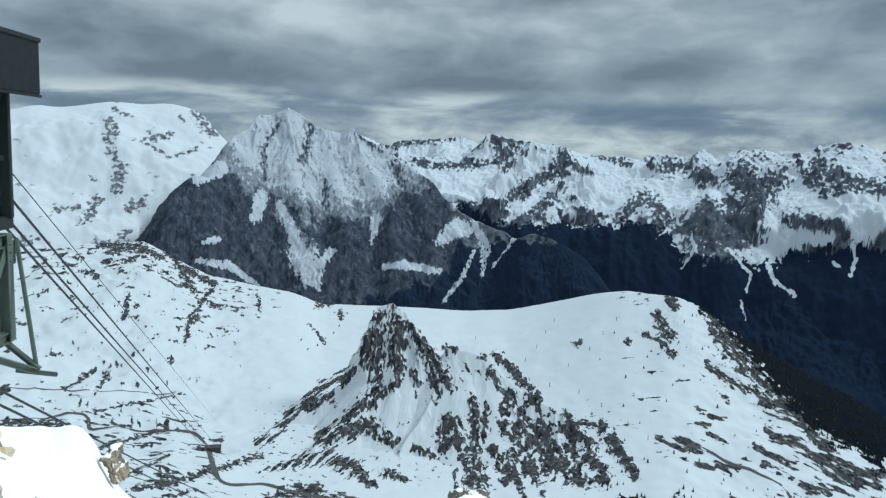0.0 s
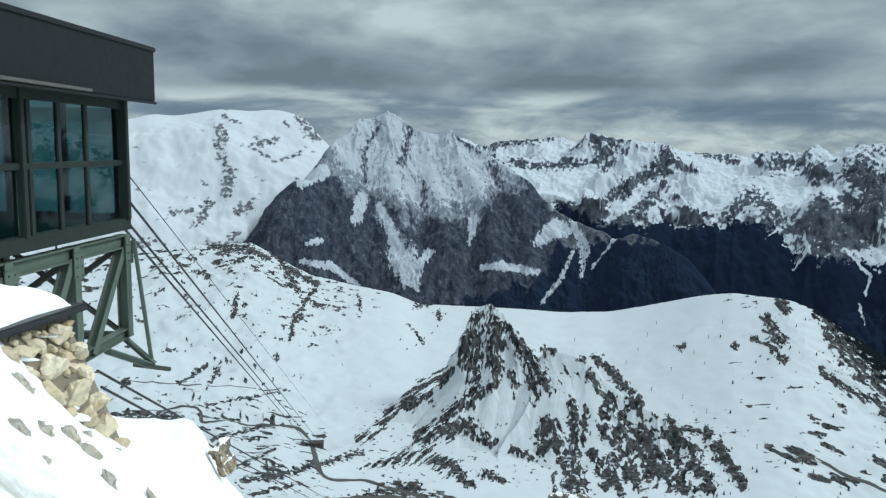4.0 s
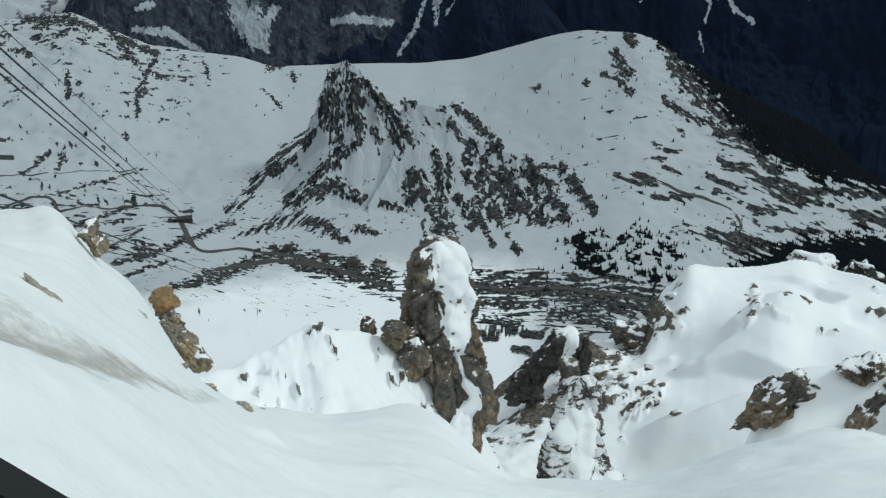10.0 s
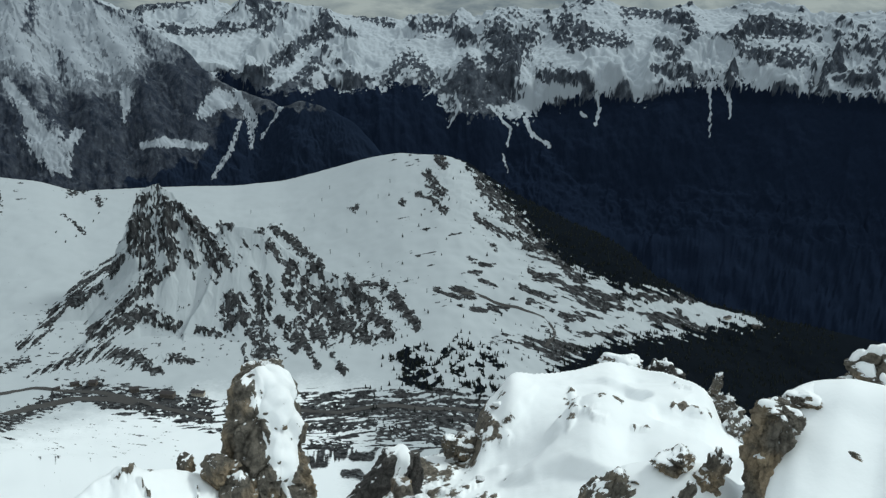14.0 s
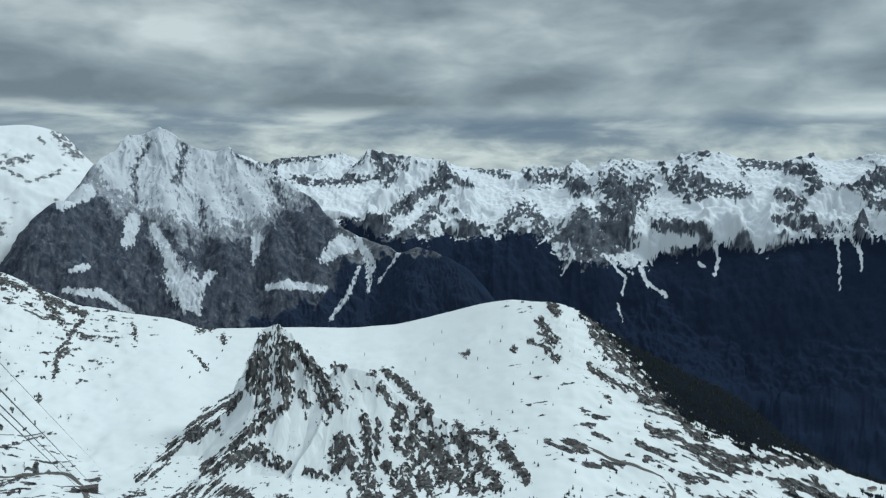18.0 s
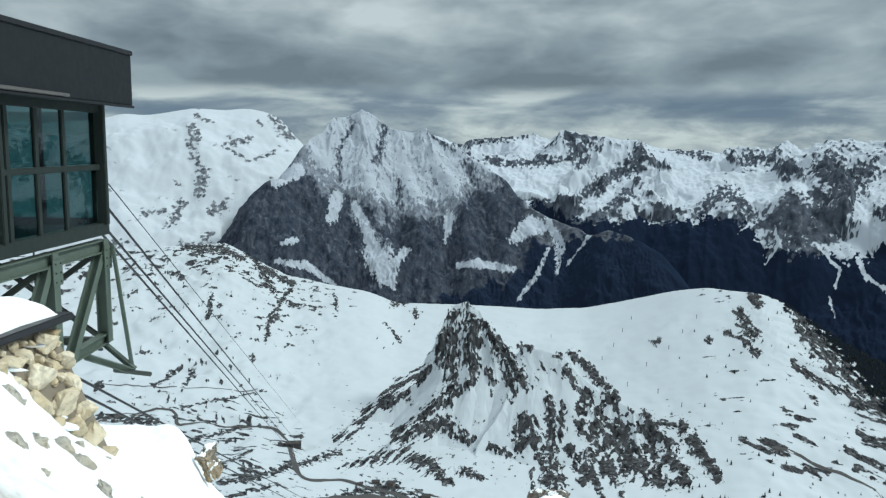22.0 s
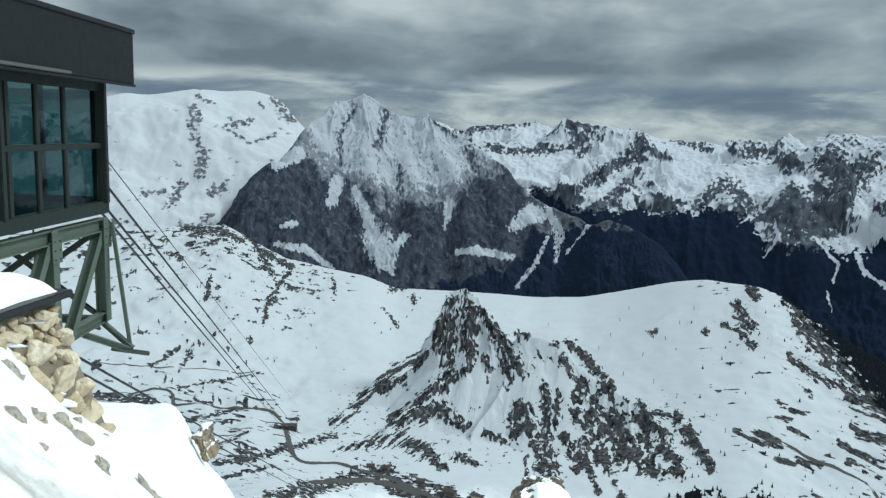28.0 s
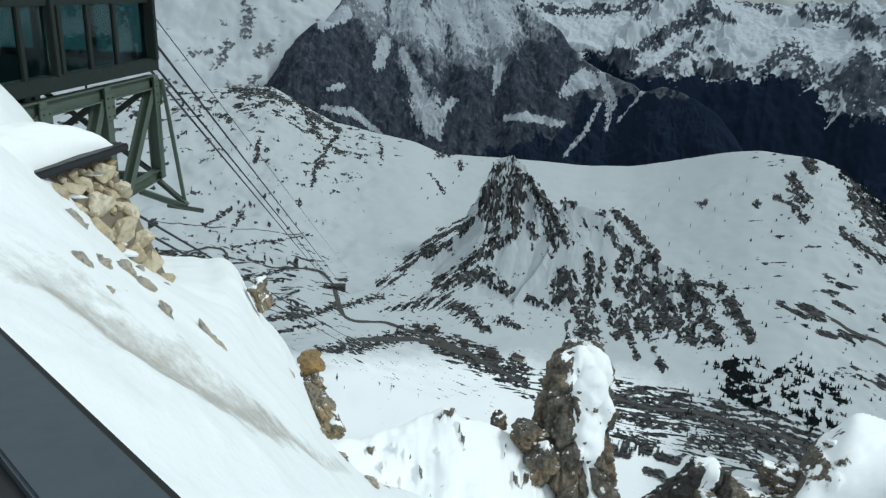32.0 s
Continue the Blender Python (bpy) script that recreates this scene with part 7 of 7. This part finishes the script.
# ---- road, huts, lifts and trees on the pass ----
def ribbon(name, stops, wide, label, lift=0.8):
    """A road laid over the land, through directions and heights of sight."""
    pts = [pass_point(az, el) for az, el in stops]
    fine = []
    for i in range(len(pts) - 1):
        p0, p1, p2, p3 = pts[max(i - 1, 0)], pts[i], pts[i + 1], pts[min(i + 2, len(pts) - 1)]
        n = max(int((p2 - p1).length / 9), 2)
        for j in range(n):
            t = j / n
            fine.append(0.5 * (2 * p1 + (p2 - p0) * t + (2 * p0 - 5 * p1 + 4 * p2 - p3) * t * t + (3 * p1 - p0 - 3 * p2 + p3) * t ** 3))
    bm = bmesh.new()
    rows = []
    for i, p in enumerate(fine):
        d = (fine[min(i + 1, len(fine) - 1)] - fine[max(i - 1, 0)])
        d.z = 0
        d.normalize()
        side = Vector((d.y, -d.x, 0))
        w = wide * (1 + 0.25 * noise.noise(p * 0.03))
        row = []
        for s in (-1, -0.5, 0, 0.5, 1):
            q = p + side * s * w / 2
            az, r = math.degrees(math.atan2(q.x, q.y)), math.hypot(q.x, q.y)
            row.append(bm.verts.new((q.x, q.y, pass_height(az, r) + lift)))
        rows.append(row)
    for r0, r1 in zip(rows, rows[1:]):
        for s in range(4):
            bm.faces.new((r0[s], r0[s + 1], r1[s + 1], r1[s]))
    bmesh.ops.recalc_face_normals(bm, faces=bm.faces[:])
    return tagged(part(name, bm, ROAD), label, "road", kind="structure")


ribbon("road", [(-33, -18.9), (-31, -18.5), (-28.2, -18.2), (-27.0, -18.6), (-26.8, -19.4), (-25.6, -19.4), (-22.5, -19.9), (-20.2, -20.2), (-19.0, -21.2)], 9, "dark asphalt pass road, cleared of snow")
ribbon("road", [(-18.9, -21.5), (-18.4, -23.2), (-17.4, -23.9), (-15.2, -24.0), (-13.0, -24.6), (-11.2, -25.0), (-9.0, -25.8), (-7.3, -26.5), (-5.0, -27.4), (-3.0, -28.1)], 13, "dark asphalt pass road, cleared of snow")
ribbon("road", [(2.5, -28.0), (4.9, -28.3), (6.8, -28.5), (9.0, -28.25), (11.0, -28.15), (13.5, -28.4), (16.0, -28.4), (18.5, -28.5)], 12, "dark asphalt pass road, cleared of snow")
ribbon("road", [(-17.0, -25.3), (-15.2, -25.2), (-12.6, -25.2), (-10.0, -25.7), (-8.4, -26.3)], 20, "dark car park beside the pass road")
ribbon("road", [(16.6, -20.0), (18.2, -20.2), (19.5, -20.7), (21.6, -21.1), (23.5, -21.9), (24.0, -22.7), (23.3, -23.7)], 9, "brown track across the melted-out slope")
ribbon("road", [(-32, -16.0), (-28, -16.8), (-24, -17.2), (-21, -17.4)], 4, "narrow track across the snow slope")


def hut(az, el, wide, deep, tall, walls, turn, label):
    p = pass_point(az, el)
    h = tagged(empty("mountain_hut", p), label, "hut", "huts on the pass")
    h.rotation_euler.z = radians(turn)
    part("wall", box((wide, deep, tall), Matrix.Translation((0, 0, tall / 2 - 2))), walls, h)
    bm = bmesh.new()
    for sx in (-1, 1):
        for y, z in ((-deep / 2 - 0.8, tall - 2.2), (0, tall + deep * 0.22 - 2), (deep / 2 + 0.8, tall - 2.2)):
            bm.verts.new((sx * (wide / 2 + 0.8), y, z))
    bm.verts.ensure_lookup_table()
    v = bm.verts
    bm.faces.new((v[0], v[1], v[4], v[3])), bm.faces.new((v[1], v[2], v[5], v[4])), bm.faces.new((v[0], v[2], v[1])), bm.faces.new((v[3], v[4], v[5])), bm.faces.new((v[0], v[3], v[5], v[2]))
    bmesh.ops.recalc_face_normals(bm, faces=bm.faces[:])
    part("roof", bm, HUTROOF, h)
    count = max(int(wide / 4), 2)
    for i in range(count):
        part("window", box((1.4, 0.2, 1.4), Matrix.Translation((-wide / 2 + (i + 0.5) * wide / count, -deep / 2 - 0.06, tall * 0.45))), DARKWOOD, h)


for az, el, w, d, t, m, turn, text in ((-18.6, -21.6, 34, 18, 14, HUTROOF, 15, "dark valley station of the cable car"), (-12.4, -24.35, 16, 10, 9, HUT, 10, "dark timber hut beside the road"), (-11.2, -24.5, 14, 12, 10, HUT, -15, "dark timber hut beside the road"),
                                       (-8.5, -25.4, 17, 12, 10, HUT, 5, "dark timber hut beside the road"), (-6.2, -26.1, 26, 14, 11, HUT, -20, "brown inn with a broad roof beside the road"), (-4.0, -26.3, 24, 12, 9, WHITEWALL, -15, "pale rendered inn beside the road"),
                                       (-13.6, -24.4, 10, 8, 7, HUT, 30, "small timber hut beside the road"), (15.1, -10.15, 16, 10, 7, HUT, 0, "lift station on the snowy crest"), (12.6, -9.9, 8, 6, 4, HUT, 0, "small lift hut on the snowy crest"), (36.6, -20.3, 22, 12, 9, WHITEWALL, 20, "pale farmhouse at the valley's edge"), (38.6, -20.6, 20, 12, 9, HUT, -10, "brown farmhouse at the valley's edge")):
    hut(az, el, w, d, t, m, turn, text)


def pylon():
    p = tagged(empty("lift_pylon", (0, 0, -50)), "slim grey ski lift pylon on the snow", "pylon", "ski lift pylons")
    part("mast", span((0, 0, -1), (0, 0, 11), 0.9, 0.9, up=(0, 1, 0)), STEELD, p)
    part("cross_arm", span((-2.6, 0, 10.6), (2.6, 0, 10.6), 0.5, 0.5), STEELD, p)
    return p


first = pylon()
spots = [(3.74, -16.1), (4.6, -15.3), (6.5, -17.0), (7.8, -15.5), (8.7, -17.3), (10.4, -18.1), (12.4, -19.2), (13.9, -20.0), (5.4, -14.3), (6.0, -13.2), (6.6, -12.3), (9.3, -14.2), (10.2, -13.0), (11.1, -11.9), (2.2, -14.9), (0.8, -13.9)]
for i, (az, el) in enumerate(spots):
    m = Matrix.Translation(pass_point(az, el)) @ pose(0, 0, 0, 0, 0, 35)
    if i == 0:
        first.matrix_basis = m
    else:
        copy_thing(first, m)
fence = tagged(empty("snow_fence", (0, 0, -600)), "short dark avalanche fence on the slope", "fence", "avalanche fences")
part("panel", box((3.0, 0.6, 9.0), Matrix.Translation((0, 0, 3))), STEELD, fence)
for i, (az, el) in enumerate(((-11.1, -14.6), (-10.5, -14.1), (-9.9, -13.7), (-9.5, -13.2), (-9.2, -12.7), (-8.9, -12.3), (-11.8, -14.9), (-12.3, -14.2))):
    m = Matrix.Translation(pass_point(az, el)) @ pose(0, 0, 0, 0, 25, 20)
    if i == 0:
        fence.matrix_basis = m
    else:
        copy_thing(fence, m)

# conifers, each a trunk and ragged tiers of boughs, joined as one wood
rng = random.Random(77)
verts, faces = [], []


def conifer(p, h):
    lean = (rng.uniform(-0.04, 0.04), rng.uniform(-0.04, 0.04))
    for k, (zb, zt, rr) in enumerate(((0.05, 0.55, 0.24), (0.32, 0.80, 0.17), (0.58, 1.0, 0.10))):
        b = len(verts)
        for s in range(6):
            a = s * math.pi / 3 + k
            r = h * rr * rng.uniform(0.7, 1.2)
            verts.append((p.x + r * math.cos(a) + lean[0] * h * zb, p.y + r * math.sin(a) + lean[1] * h * zb, p.z + h * zb * rng.uniform(0.7, 1.2)))
        verts.append((p.x + lean[0] * h * zt, p.y + lean[1] * h * zt, p.z + h * zt))
        for s in range(6):
            faces.append((b + s, b + (s + 1) % 6, b + 6))


rows_n, cols_n = PASS_Z.shape
tries = 0
while len(verts) < 21 * 5200 and tries < 160000:
    tries += 1
    az = rng.uniform(8.5, 44)
    r = rng.uniform(1200, 2450)
    col = min(int(np.searchsorted(PASS_A, az)), cols_n - 1)
    row = min(int(np.searchsorted(PASS_R, r)), rows_n - 1)
    w = PASS_WOOD[row, col]
    chance = 0.85 if 0.42 < w < 0.75 else (0.22 if w >= 0.75 else (0.05 if w > 0.2 else (0.02 if az < 26 and r < 1750 else 0.004)))
    if rng.random() > chance or r > 2420:
        continue
    a = math.radians(az)
    conifer(Vector((r * math.sin(a), r * math.cos(a), pass_height(az, r) - 0.5)), rng.uniform(6, 13))
tree_mesh = bpy.data.meshes.new("conifer_wood")
tree_mesh.from_pydata(verts, [], faces)
tree_mesh.materials.append(WOOD)
tagged(new("conifer_wood", tree_mesh), "scattered dark conifers on the melted-out slopes", "trees", kind="stuff")
